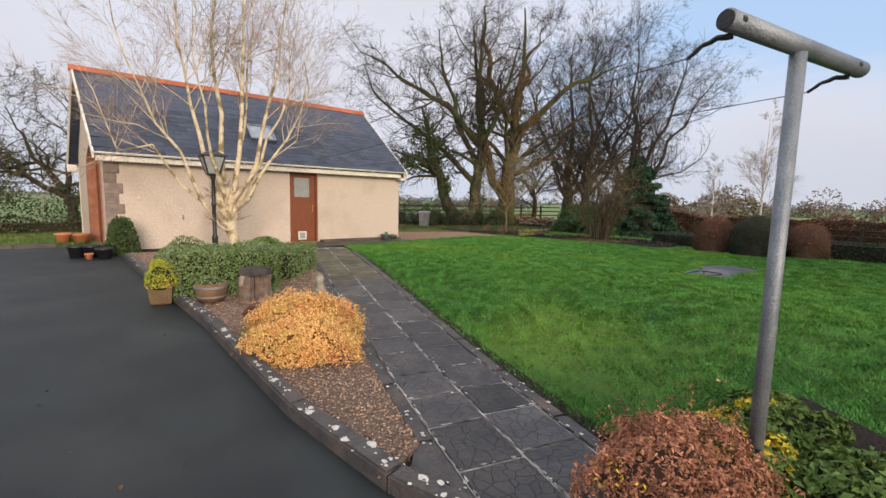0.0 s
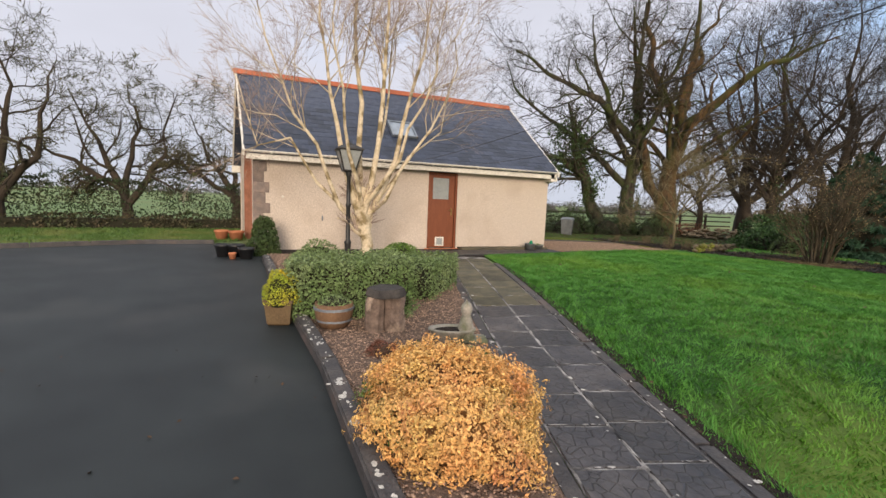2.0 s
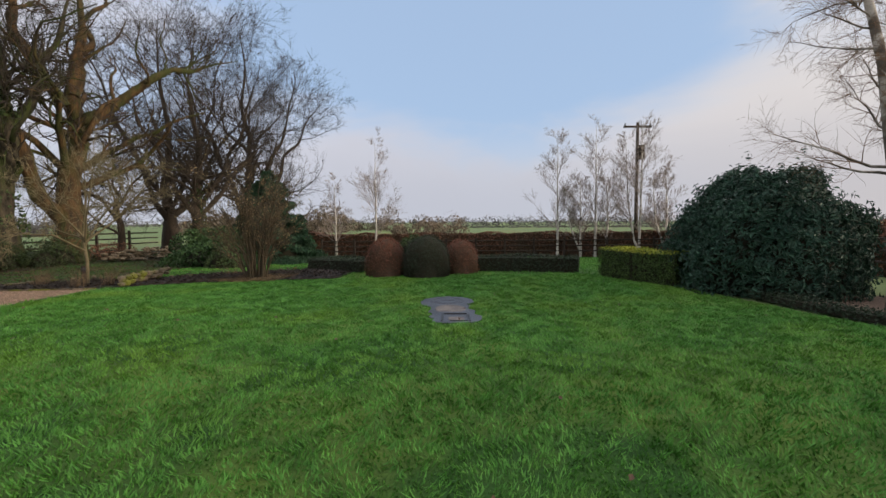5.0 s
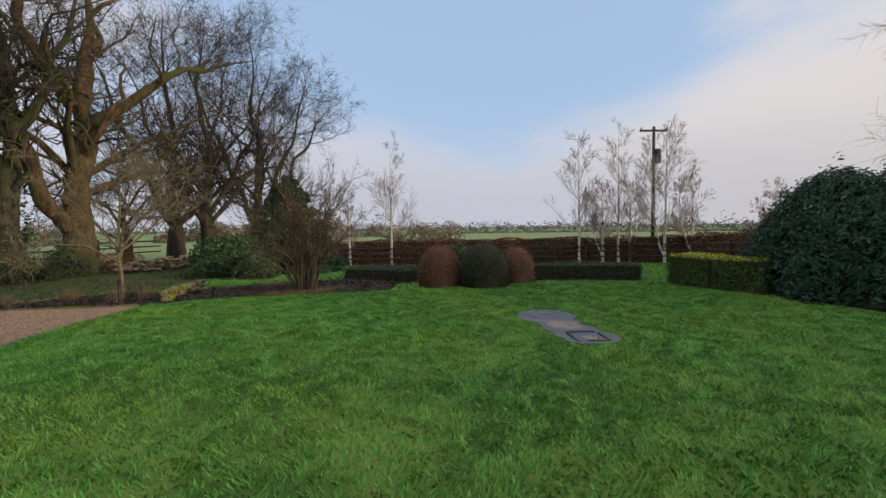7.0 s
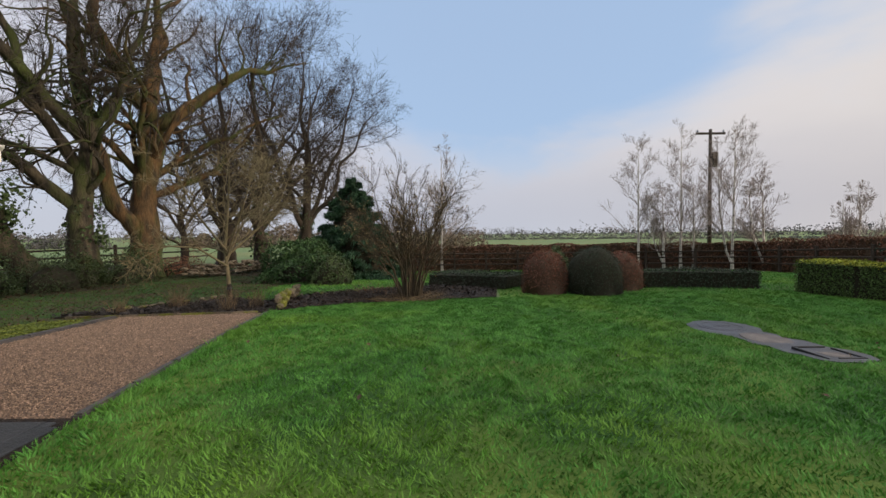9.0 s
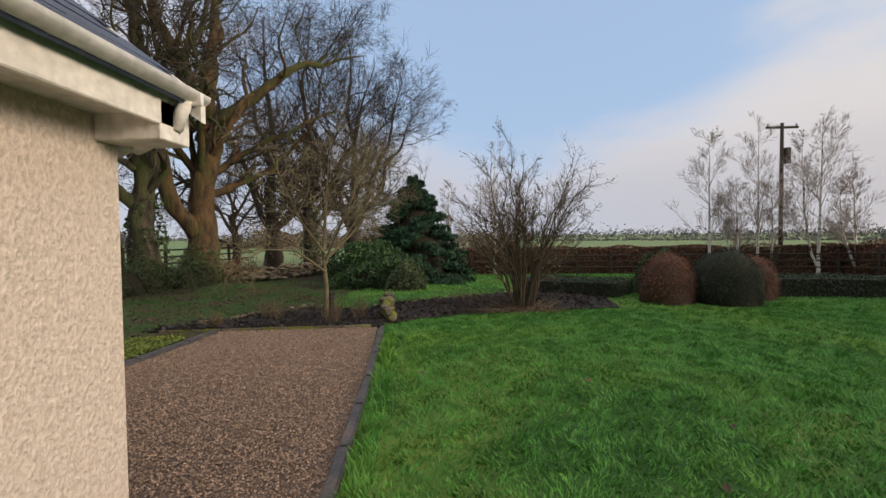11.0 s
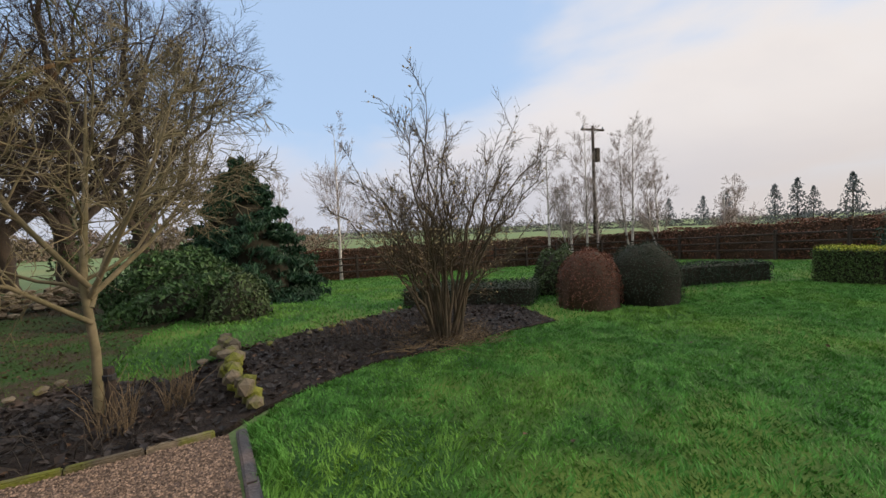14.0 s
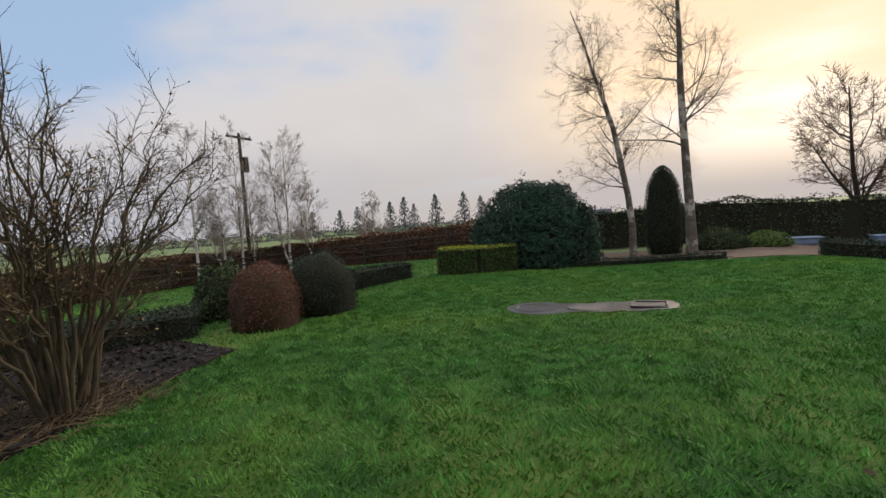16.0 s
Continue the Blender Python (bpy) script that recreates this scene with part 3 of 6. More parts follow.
def sprays(rng, P, N, per, size, aspect, reach, tilt=0.6, swell=0.0):
    """Leaves in small whorls round the shoot tips P."""
    P = P + N * (rng.exponential(1.0, len(P)) * swell)[:, None]
    D = rng.normal(size=(len(P), per, 3))
    D /= np.linalg.norm(D, axis=2, keepdims=True)
    D = D + N[:, None, :] * 0.5
    Q = P[:, None, :] + D * reach
    n = D * 0.35 + N[:, None, :] * 0.9
    Q = Q.reshape(-1, 3)
    Q[:, 2] = np.maximum(Q[:, 2], 0.01)
    return leaves(rng, Q, n.reshape(-1, 3), size, aspect, tilt)


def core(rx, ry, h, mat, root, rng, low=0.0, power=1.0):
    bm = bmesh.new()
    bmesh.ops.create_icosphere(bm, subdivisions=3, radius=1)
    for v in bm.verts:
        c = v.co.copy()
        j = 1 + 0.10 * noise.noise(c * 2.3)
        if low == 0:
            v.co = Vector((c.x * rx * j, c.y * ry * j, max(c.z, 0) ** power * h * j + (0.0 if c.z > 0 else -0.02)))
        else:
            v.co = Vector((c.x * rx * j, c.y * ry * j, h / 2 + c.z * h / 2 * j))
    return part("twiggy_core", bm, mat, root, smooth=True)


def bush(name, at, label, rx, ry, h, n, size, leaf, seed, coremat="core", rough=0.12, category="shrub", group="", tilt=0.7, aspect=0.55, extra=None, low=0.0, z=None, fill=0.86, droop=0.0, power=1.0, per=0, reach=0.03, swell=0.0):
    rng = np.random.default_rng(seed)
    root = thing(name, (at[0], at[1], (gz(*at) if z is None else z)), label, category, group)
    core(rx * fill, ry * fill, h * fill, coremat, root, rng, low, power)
    P, N = lump(rng, rx, ry, h, n // per if per else n, rough, power, low)
    VF = sprays(rng, P, N, per, size, aspect, reach, tilt, swell) if per else leaves(rng, P, N, size, aspect, tilt, droop)
    put_mesh("foliage", np_mesh("foliage", *VF), leaf, root)
    if extra:
        mat2, n2 = extra
        P, N = lump(rng, rx, ry, h, n2 * 3, rough, power, low)
        c = P[rng.integers(0, len(P), 4)]
        k = np.min([np.linalg.norm(P - q, axis=1) for q in c], axis=0) < 0.3 * max(rx, ry)
        put_mesh("second_foliage", np_mesh("foliage", *leaves(rng, P[k] * 1.02, N[k], size, aspect, tilt)), mat2, root)
    return root


def hedge(name, line, w, h, n, size, leaf, seed, label, coremat="core", rag=0.05, top_leaf=None, kind="", category="hedge", gaps=0.0, aspect=0.6):
    """A clipped hedge along a line: leafy faces round a solid fill for the twiggy, shaded inside."""
    rng = np.random.default_rng(seed)
    x0, y0 = line[0]
    root = thing(name, (x0, y0, gz(x0, y0)), label, category, kind=kind)
    o = np.array([x0, y0, gz(x0, y0)])
    pts = np.array(line, float)
    seg = np.linalg.norm(np.diff(pts, axis=0), axis=1)
    bm = bmesh.new()
    prev = None
    for i in range(len(pts)):
        d = pts[min(i + 1, len(pts) - 1)] - pts[max(i - 1, 0)]
        d /= np.linalg.norm(d)
        s = np.array([-d[1], d[0]]) * (w / 2 - 0.07)
        z = gz(*pts[i])
        ring = [bm.verts.new(Vector((*(pts[i] + q * s), zz)) - Vector(o)) for q, zz in ((-1, z), (1, z), (0.9, z + h - 0.07), (-0.9, z + h - 0.07))]
        if prev:
            for j in range(4):
                bm.faces.new((prev[j], prev[(j + 1) % 4], ring[(j + 1) % 4], ring[j]))
        else:
            bm.faces.new(ring[::-1])
        prev = ring
    bm.faces.new(prev)
    if not gaps:
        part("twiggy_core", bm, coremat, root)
    else:
        bm.free()
    S = rng.choice(len(seg), n, p=seg / seg.sum())
    t = rng.uniform(0, 1, n)[:, None]
    base = pts[S] * (1 - t) + pts[S + 1] * t
    d = (pts[S + 1] - pts[S]) / seg[S][:, None]
    s = np.stack([-d[:, 1], d[:, 0]], 1)
    u = rng.uniform(0, 2 * h + w, n)
    side = np.where(u < h, -1, np.where(u > h + w, 1, 0))
    off = np.where(side == 0, (u - h - w / 2), side * w / 2)
    zz = np.where(side == -1, u, np.where(side == 1, 2 * h + w - u, h))
    m2 = int(n * 0.09)
    for e, (p, qv) in enumerate(((pts[0], pts[0] - pts[1]), (pts[-1], pts[-1] - pts[-2]))):
        qv = qv / np.linalg.norm(qv)
        k = slice(e * m2, (e + 1) * m2)
        side[k] = 2 + e
        base[k] = p + qv * 0.03
        off[k] = rng.uniform(-w / 2, w / 2, m2)
        s[k] = (-qv[1], qv[0])
        zz[k] = rng.uniform(0, h, m2)
    wav = rag * (np.sin(base[:, 0] * 2.1 + base[:, 1] * 1.3) + np.sin(base[:, 0] * 5.3 - base[:, 1] * 4.1) * 0.5)
    P = np.stack([base[:, 0] + s[:, 0] * off, base[:, 1] + s[:, 1] * off, ground_z(base[:, 0], base[:, 1]) + zz], 1)
    sgn = np.where(np.abs(side) == 1, side, 0)
    N = np.stack([s[:, 0] * sgn, s[:, 1] * sgn, (side == 0) * 1.0], 1)
    for e, qv in ((2, pts[0] - pts[1]), (3, pts[-1] - pts[-2])):
        N[side == e, :2] = qv / np.linalg.norm(qv)
    P = P + N * (wav[:, None] + rng.uniform(-0.06, 0.02, n)[:, None]) + rng.normal(size=P.shape) * 0.02
    if gaps:
        k = np.sin(P[:, 0] * 3.1 + P[:, 1] * 2.7) + np.sin(P[:, 2] * 5 + P[:, 0] * 1.7) + rng.normal(size=n) * 0.7 > -1.1 + gaps
        P, N, side = P[k], N[k], side[k]
    a = side != 0 if top_leaf else np.ones(len(P), bool)
    put_mesh("foliage", np_mesh("foliage", *leaves(rng, P[a] - o, N[a], size, aspect)), leaf, root)
    if top_leaf:
        put_mesh("top_foliage", np_mesh("foliage", *leaves(rng, P[~a] - o, N[~a], size, aspect)), top_leaf, root)
    return root


# ---- ground ----
near = np.arange(-12, 48, 0.6)
xs = np.r_[-2500, -1200, -600, -300, -150, -80, -50, -30, -20, near, 55, 65, 80, 110, 160, 250, 400, 700, 1300, 2500]
ys = np.r_[-2500, -1200, -600, -300, -150, -80, -50, -35, -25, -18, near, 55, 65, 80, 110, 160, 250, 400, 700, 1300, 2500]
GX, GY = np.meshgrid(xs, ys, indexing="ij")
V = np.stack([GX.ravel(), GY.ravel(), ground_z(GX, GY).ravel() - 0.03], 1)
nx, ny = len(xs), len(ys)
a = (np.arange(nx - 1)[:, None] * ny + np.arange(ny - 1)[None, :]).ravel()
tagged(put_mesh("ground", np_mesh("ground", V, np.stack([a, a + ny, a + ny + 1, a + 1], 1), True), "field"), kind="structure")

KERB = [(3.4, -2.4), (2.4, -0.6), (1.8, 0.9), (1.45, 2.1), (1.30, 3.2), (1.25, 4.4), (1.20, 5.6), (1.08, 6.7), (0.92, 8.0), (0.78, 9.6), (0.70, 10.9)]
DRIVE = KERB + [(0.72, 12.6), (0.72, 13.3), (-0.4, 13.9), (-2.0, 13.9), (-4.7, 12.8), (-9.0, 12.0), (-20, 10.5), (-20, -12), (4, -12)]
patch("driveway", DRIVE, 0.0, "asphalt", 0.8)
U = Vector((0.283, 0.959, 0))
SIDE = Vector((0.959, -0.283, 0))
PATH_A = Vector((1.42, 1.15, 0))


def along(s, w):
    p = PATH_A + U * s + SIDE * w
    return (p.x, p.y)


patch("path_apron", [(1.50, 2.05), (1.62, 1.6), (1.87, 0.9), (2.45, -0.55), along(-0.6, 0.02), along(1.3, 0.02)], 0.03, "kerb", 0.5)
BED = [(1.38, 2.1), (1.26, 3.2), (1.2, 4.4), (1.14, 5.6), (1.02, 6.7), (0.86, 8.0), (0.75, 9.6), (0.68, 10.9), (0.72, 11.45), along(10.5, 0.0), along(1.2, 0.0)]
patch("shrub_bed", BED, 0.05, "gravel_bed", 0.6)
LAWN = [along(0.9, 1.22), along(9.45, 1.22), (5.6, 11.25), (8.25, 11.62), (10.6, 11.85), (13.6, 12.25), (14.3, 11.9), (15.1, 10.8), (15.25, 9.9), (15.57, 9.0), (15.85, 8.2), (16.1, 7.2), (16.3, 6.0), (16.9, 3.0), (16.8, -1.5),
        (13.5, -2.0), (11.5, -2.4), (9.5, -2.4), (8.2, -2.2), (6.0, -2.5), (3.6, -2.6), (3.2, -0.6), (4.3, 0.3), (4.6, 0.9), (3.6, 1.5)]
patch("lawn", LAWN, 0.0, "lawn", 0.6)
GRAVEL = [(8.33, 11.62), (10.6, 11.85), (13.6, 12.35), (13.42, 13.4), (13.27, 14.41), (13.15, 14.95), (12.2, 14.87), (11.2, 14.83), (10.2, 14.9), (8.33, 15.1), (8.33, 12.3)]
patch("gravel_patio", GRAVEL, 0.0, "gravel_bed", 0.6)
BORDER = [(14.1, 12.1), (15.15, 10.8), (15.3, 9.9), (15.62, 9.0), (15.9, 8.2), (16.1, 7.3), (18.5, 7.0), (19.2, 8.8), (17.7, 11.4), (16.9, 12.6), (15.6, 13.2), (14.3, 14.0), (13.35, 14.4), (13.47, 13.4), (13.65, 12.4)]
patch("soil_border", BORDER, 0.02, "soil", 0.6)
patch("woodland_floor", [(8.4, 15.1), (10.2, 14.92), (13.15, 14.97), (14.0, 15.6), (15.7, 14.0), (19.5, 14.3), (24, 13.5), (29, 15.5), (31, 30), (8, 40), (6, 22)], 0.0, "litter_ground", 1.5)

WOODGRASS = [(8.4, 15.15), (10.2, 14.98), (12.95, 15.05), (13.0, 16.1), (14.1, 15.9), (14.9, 15.2), (16.1, 14.2), (19.3, 14.3), (21.3, 17.6), (17.5, 20.0), (8.2, 20.4)]
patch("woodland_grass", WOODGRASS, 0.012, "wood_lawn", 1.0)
STRIP = [(13.05, 15.6), (13.2, 15.0), (13.32, 14.4), (14.25, 13.9), (15.6, 13.2), (16.1, 14.1), (14.9, 15.15), (14.0, 15.9), (13.05, 16.15)]
patch("soil_strip", STRIP, 0.03, "soil", 0.8)

patch("wall_foot_soil", [(0.73, 11.3), (3.9, 11.3), (4.2, 10.6), (5.7, 11.15), (8.33, 11.6), (8.33, 12.6), (0.73, 12.6)], 0.004, "soil", 0.8)

rng = np.random.default_rng(5)


def blades(name, poly, n, h, w, seed, mat="blade", avoid=()):
    rng = np.random.default_rng(seed)
    X, Y = scatter(rng, poly, n)
    for q in avoid:
        k = ~inside(q, X, Y)
        X, Y = X[k], Y[k]
    m = len(X)
    px, py = X + 0.25 * np.sin(Y * 2.3) + 0.06 * np.sin(Y * 9.7), Y + 0.25 * np.sin(X * 1.9 + 1) + 0.06 * np.sin(X * 11.3)
    broad = 0.5 + 0.5 * np.sin(px * 6.1 + 1.3 * np.sin(py * 4.3)) * np.sin(py * 7.7 + 1.1 * np.sin(px * 3.1))
    tuft = 0.5 + 0.5 * np.sin(px * 19 + 1.7 * np.sin(py * 13)) * np.sin(py * 23 + 1.9 * np.sin(px * 17))
    H = h * (0.52 + 0.36 * broad + 0.42 * tuft) * rng.uniform(0.75, 1.2, m)
    way = 2.6 * np.sin(px * 5.3 + 1.9 * np.sin(py * 3.7)) + 2.2 * np.sin(py * 8.9 + 1.3 * np.sin(px * 6.1))
    th = rng.uniform(0, 6.2832, m)
    d = np.stack([np.cos(th), np.sin(th), np.zeros(m)], 1) * (w * rng.uniform(0.7, 1.3, m))[:, None] / 2
    lean = np.stack([(0.55 * np.cos(way) + rng.normal(0, 0.45, m)) * H, (0.55 * np.sin(way) + rng.normal(0, 0.45, m)) * H, H], 1)
    B = np.stack([X, Y, ground_z(X, Y) - 0.004], 1)
    V = np.stack([B - d, B + d, B + lean], 1).reshape(-1, 3)
    return tagged(put_mesh(name, np_mesh(name, V, np.arange(3 * m).reshape(-1, 3)), mat), "short green mown lawn grass, damp and slightly tufted", "grass", "", "stuff")


COVER = [(9.95, 3.70), (9.98, 3.98), (10.12, 4.12), (10.35, 4.10), (10.55, 4.20), (10.85, 4.14), (11.05, 4.24), (11.4, 4.18), (11.62, 4.22), (11.85, 4.38), (12.2, 4.44), (12.55, 4.36), (12.8, 4.1), (12.86, 3.85), (12.75, 3.55), (12.5, 3.36), (12.15, 3.33), (11.9, 3.48), (11.7, 3.42), (11.45, 3.50), (11.2, 3.36), (10.8, 3.40), (10.6, 3.28), (10.3, 3.30), (10.05, 3.42)]
blades("lawn_grass", LAWN, 490000, 0.041, 0.014, 11, avoid=(COVER,))
BACKLAWN = [(19.5, 14.32), (16.1, 14.22), (15.6, 13.2), (15.9, 13.0), (17.8, 11.5), (19.4, 8.8), (18.5, 7.0), (16.1, 7.2), (16.3, 6.0), (16.9, 3.0), (16.8, -1.5), (15.0, -3.0), (17.0, -7.6), (24.5, -7.8), (29.0, -7.8), (31.5, -3.5), (32.8, 2.0), (33.0, 12.5), (24, 13.2)]
patch("back_lawn", BACKLAWN, -0.01, "lawn", 1.0)
blades("back_lawn_grass", BACKLAWN, 110000, 0.06, 0.022, 12)
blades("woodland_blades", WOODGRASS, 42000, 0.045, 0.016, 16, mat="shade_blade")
blades("verge_grass", [(-12, 12.4), (-9.0, 12.2), (-4.7, 13.1), (-2.0, 14.2), (-0.4, 14.2), (0.2, 15), (0.2, 19), (-14, 17)], 60000, 0.07, 0.018, 13, mat="verge_blade")


def pebbles(name, poly, n, size, seed, dz, label, mat="stone"):
    rng = np.random.default_rng(seed)
    X, Y = scatter(rng, poly, n)
    m = len(X)
    o = np.array([[1, 0, 0], [0, 1, 0], [-1, 0, 0], [0, -1, 0], [0, 0, 0.7], [0, 0, -0.7]], float)
    S = (size * rng.uniform(0.5, 1.2, m))[:, None, None] / 2 * o[None] * rng.uniform(0.7, 1.3, (m, 6, 1))
    th = rng.uniform(0, 6.28, m)
    c, s = np.cos(th), np.sin(th)
    R = np.zeros((m, 3, 3))
    R[:, 0, 0], R[:, 0, 1], R[:, 1, 0], R[:, 1, 1], R[:, 2, 2] = c, -s, s, c, 1
    S = np.einsum("mij,mkj->mki", R, S)
    B = np.stack([X, Y, ground_z(X, Y) + dz + rng.uniform(-0.003, 0.008, m)], 1)
    V = (S + B[:, None, :]).reshape(-1, 3)
    f = np.array([[0, 1, 4], [1, 2, 4], [2, 3, 4], [3, 0, 4]])
    F = (np.arange(m)[:, None, None] * 6 + f[None]).reshape(-1, 3)
    return tagged(put_mesh(name, np_mesh(name, V, F), mat), label, "gravel", "", "stuff")


pebbles("patio_gravel", GRAVEL, 90000, 0.019, 21, 0.004, "loose pinkish brown gravel on the patio")
pebbles("bed_gravel", BED, 52000, 0.022, 22, 0.055, "loose reddish brown chippings in the shrub bed", "bed_stone")

patch("edge_soil", [along(0.9, 1.2), along(9.4, 1.2), along(9.4, 1.34), along(0.9, 1.34)], 0.012, "soil", 0.6)
blades("edge_grass", [along(0.9, 1.27), along(9.4, 1.27), along(9.4, 1.5), along(0.9, 1.5)], 9000, 0.10, 0.012, 14)
blades("edge_grass", [(8.4, 11.55), (10.6, 11.78), (13.7, 12.2), (13.7, 12.0), (10.6, 11.6), (8.4, 11.4)], 9000, 0.09, 0.012, 15)

fallen_edge = [along(0.9, 1.21), along(9.4, 1.21), along(9.4, 1.36), along(0.9, 1.36)]

# ---- covers in the lawn ----
patch("cover_slab", COVER, 0.012, "puddle_stone", 0.6, 0.04)
t = thing("manhole_cover", (12.32, 3.88, gz(12.32, 3.88) + 0.012), "round flat wet dark cover set in the lawn", "manhole cover")
part("cover", lathe([(0.40, -0.02), (0.40, 0.006), (0.385, 0.010), (0.33, 0.010), (0.325, 0.004), (0.31, 0.004), (0.305, 0.010), (0.05, 0.011)], 28, squash=0.9), "puddle_stone", t)
# Raised black strip stands for the shade in a lifting slot.
boxpart("lifting_slot", (-0.02, 0.02, -0.14, 0.10, 0.010, 0.016), "black", t, bevel=0.002)
t = thing("manhole_cover", (11.32, 3.83, gz(11.32, 3.83) + 0.012), "flat sandy slab with worn edges set in the lawn", "manhole cover")
bm = lathe([(0.44, -0.02), (0.44, 0.004), (0.42, 0.009), (0.04, 0.011)], 17, squash=0.66)
for v in bm.verts:
    k = 1 + 0.16 * noise.noise(Vector((v.co.x * 4, v.co.y * 4, 3.1)))
    v.co.x, v.co.y = v.co.x * k, v.co.y * k
part("cover", bm, "sandy", t)
t = thing("manhole_cover", (10.42, 3.74, gz(10.42, 3.74) + 0.012), "rectangular wet dark cover with black rim in the lawn", "manhole cover")
boxpart("cover", (-0.24, 0.24, -0.20, 0.20, -0.02, 0.010), "puddle_stone", t, bevel=0.004)
for d in ((-0.29, 0.27, 0.215, 0.245), (-0.29, 0.20, -0.245, -0.215), (0.255, 0.285, -0.20, 0.20), (-0.29, -0.262, -0.205, 0.10)):
    boxpart("rim", (*d, -0.01, 0.026), "black", t, bevel=0.004)
boxpart("concrete_patch", (-0.20, 0.02, -0.14, 0.12, 0.0105, 0.014), "sandy", t, bevel=0.002)

# ---- outbuilding ----
X0, X1, Y0, Y1, ZE, YR, ZR = 0.45, 8.32, 12.62, 17.86, 2.12, 15.24, 4.50
house = thing("outbuilding", (0, 0, 0), "single-storey outbuilding with cream roughcast walls, blue-grey slate roof and brown door", "outbuilding")


def skew(y):
    """How far the west gable runs back out of square."""
    return -0.10 * (y - Y0)


def gable(bm, x, w, hole):
    ze2 = ZE + 0.2
    out = [(Y0 + 0.25, -0.3), (Y0 + 0.25, ze2), (YR, ZR - 0.1), (Y1 - 0.25, ze2), (Y1 - 0.25, -0.3)]
    if hole:
        ya, yb, zs = Y0 + 0.55, Y0 + 3.0, 1.75
        arc = [(yb, -0.3)] + [((ya + yb) / 2 + (yb - ya) / 2 * math.cos(a), zs + 0.8 * math.sin(a)) for a in np.linspace(0, math.pi, 13)] + [(ya, -0.3)]
        out = out + arc
    f = bm.faces.new([bm.verts.new((x, p, q)) for p, q in out])
    ret = bmesh.ops.extrude_face_region(bm, geom=[f])
    for v in ret["geom"]:
        if isinstance(v, bmesh.types.BMVert):
            v.co.x += w
    if hole:
        for v in bm.verts:
            v.co.x += skew(v.co.y)


bm = bmesh.new()
box(bm, X0, 4.62, Y0, Y0 + 0.25, -0.3, ZE)
part("wall", bm, "render", house)
bm = bmesh.new()
box(bm, 5.45, X1, Y0, Y0 + 0.25, -0.3, ZE)
part("wall", bm, "render", house)
bm = bmesh.new()
box(bm, 4.62, 5.45, Y0, Y0 + 0.25, 2.02, ZE)
part("wall", bm, "render", house)
bm = bmesh.new()
box(bm, X0 + skew(Y1), X1, Y1 - 0.25, Y1, -0.3, ZE)
part("wall", bm, "render", house)
bm = bmesh.new()
gable(bm, X0 - 0.002, 0.25, True)
part("gable_wall", bm, "render", house)
bm = bmesh.new()
gable(bm, X1 - 0.248, 0.25, False)
part("gable_wall", bm, "render", house)
bm = bmesh.new()
box(bm, X0 + 0.25, X1 - 0.25, Y0 + 0.25, Y1 - 0.25, -0.3, 0.02)
part("floor_slab", bm, "concrete", house)
bm = bmesh.new()
for v in box(bm, X0 + 0.17, X0 + 0.23, Y0 + 0.5, Y0 + 3.05, -0.1, 2.62):
    v.co.x += skew(v.co.y)
part("garage_door", bm, "door", house, "brown arched garage door")
bm = bmesh.new()
yc, ra2 = Y0 + 1.775, 1.225
arc = [(yc + ra2, -0.05), (yc + ra2, 0.6), (yc + ra2, 1.2)] + [(yc + ra2 * math.cos(a), 1.75 + 0.8 * math.sin(a)) for a in np.linspace(0, math.pi, 17)] + [(yc - ra2, 1.2), (yc - ra2, 0.6), (yc - ra2, -0.05)]
rings = []
for y, z in arc:
    k = 0.94
    yi, zi = yc + (y - yc) * k, z if z < 1.7 else 1.75 + (z - 1.75) * 0.93
    rings.append([bm.verts.new((X0 + dx + skew(yy), yy, zz)) for dx, yy, zz in ((-0.03, y, z), (-0.03, yi, zi), (0.168, yi, zi), (0.168, y, z))])
for a, b in zip(rings, rings[1:]):
    for j in range(4):
        bm.faces.new((a[j], a[(j + 1) % 4], b[(j + 1) % 4], b[j]))
bm.faces.new(rings[0][::-1])
bm.faces.new(rings[-1])
part("arch_surround", bm, "arch_brown", house, "red-brown arched surround")
zq = -0.12
i = 0
while zq < 1.95:
    w = (0.32, 0.21, 0.27, 0.19, 0.34, 0.24)[i % 6]
    boxpart("quoin", (X0 - 0.02, X0 + w, Y0 - 0.018, Y0 + 0.26 + 0.12 * (i % 2), zq, zq + 0.233), "quoin", house, bevel=0.008)
    zq += 0.235
    i += 1
boxpart("soffit", (0.34, 8.34, 12.33, Y0 + 0.02, 2.055, 2.075), "white", house)
boxpart("fascia", (0.30, 8.36, 12.29, 12.325, 2.00, 2.17), "white", house)
bm = bmesh.new()
prof = [(0.055 * math.cos(a), 0.05 * math.sin(a)) for a in np.linspace(math.pi, 2 * math.pi, 8)] + [(0.062, 0.008), (0.048, 0.0)] + [(0.048 * math.cos(a), 0.042 * math.sin(a)) for a in np.linspace(2 * math.pi, math.pi, 8)]
ra, rb = ([bm.verts.new((x, 12.225 + p, 2.185 + q)) for p, q in prof] for x in (0.24, 8.40))
for j in range(len(prof)):
    bm.faces.new((ra[j], ra[(j + 1) % len(prof)], rb[(j + 1) % len(prof)], rb[j]))
bm.faces.new(ra)
bm.faces.new(rb[::-1])
part("gutter", bm, "white", house, "white gutter", smooth=True)
for x in np.arange(0.8, 8.4, 1.25):
    boxpart("gutter_bracket", (x, x + 0.025, 12.165, 12.292, 2.12, 2.18), "white", house, bevel=0.002)
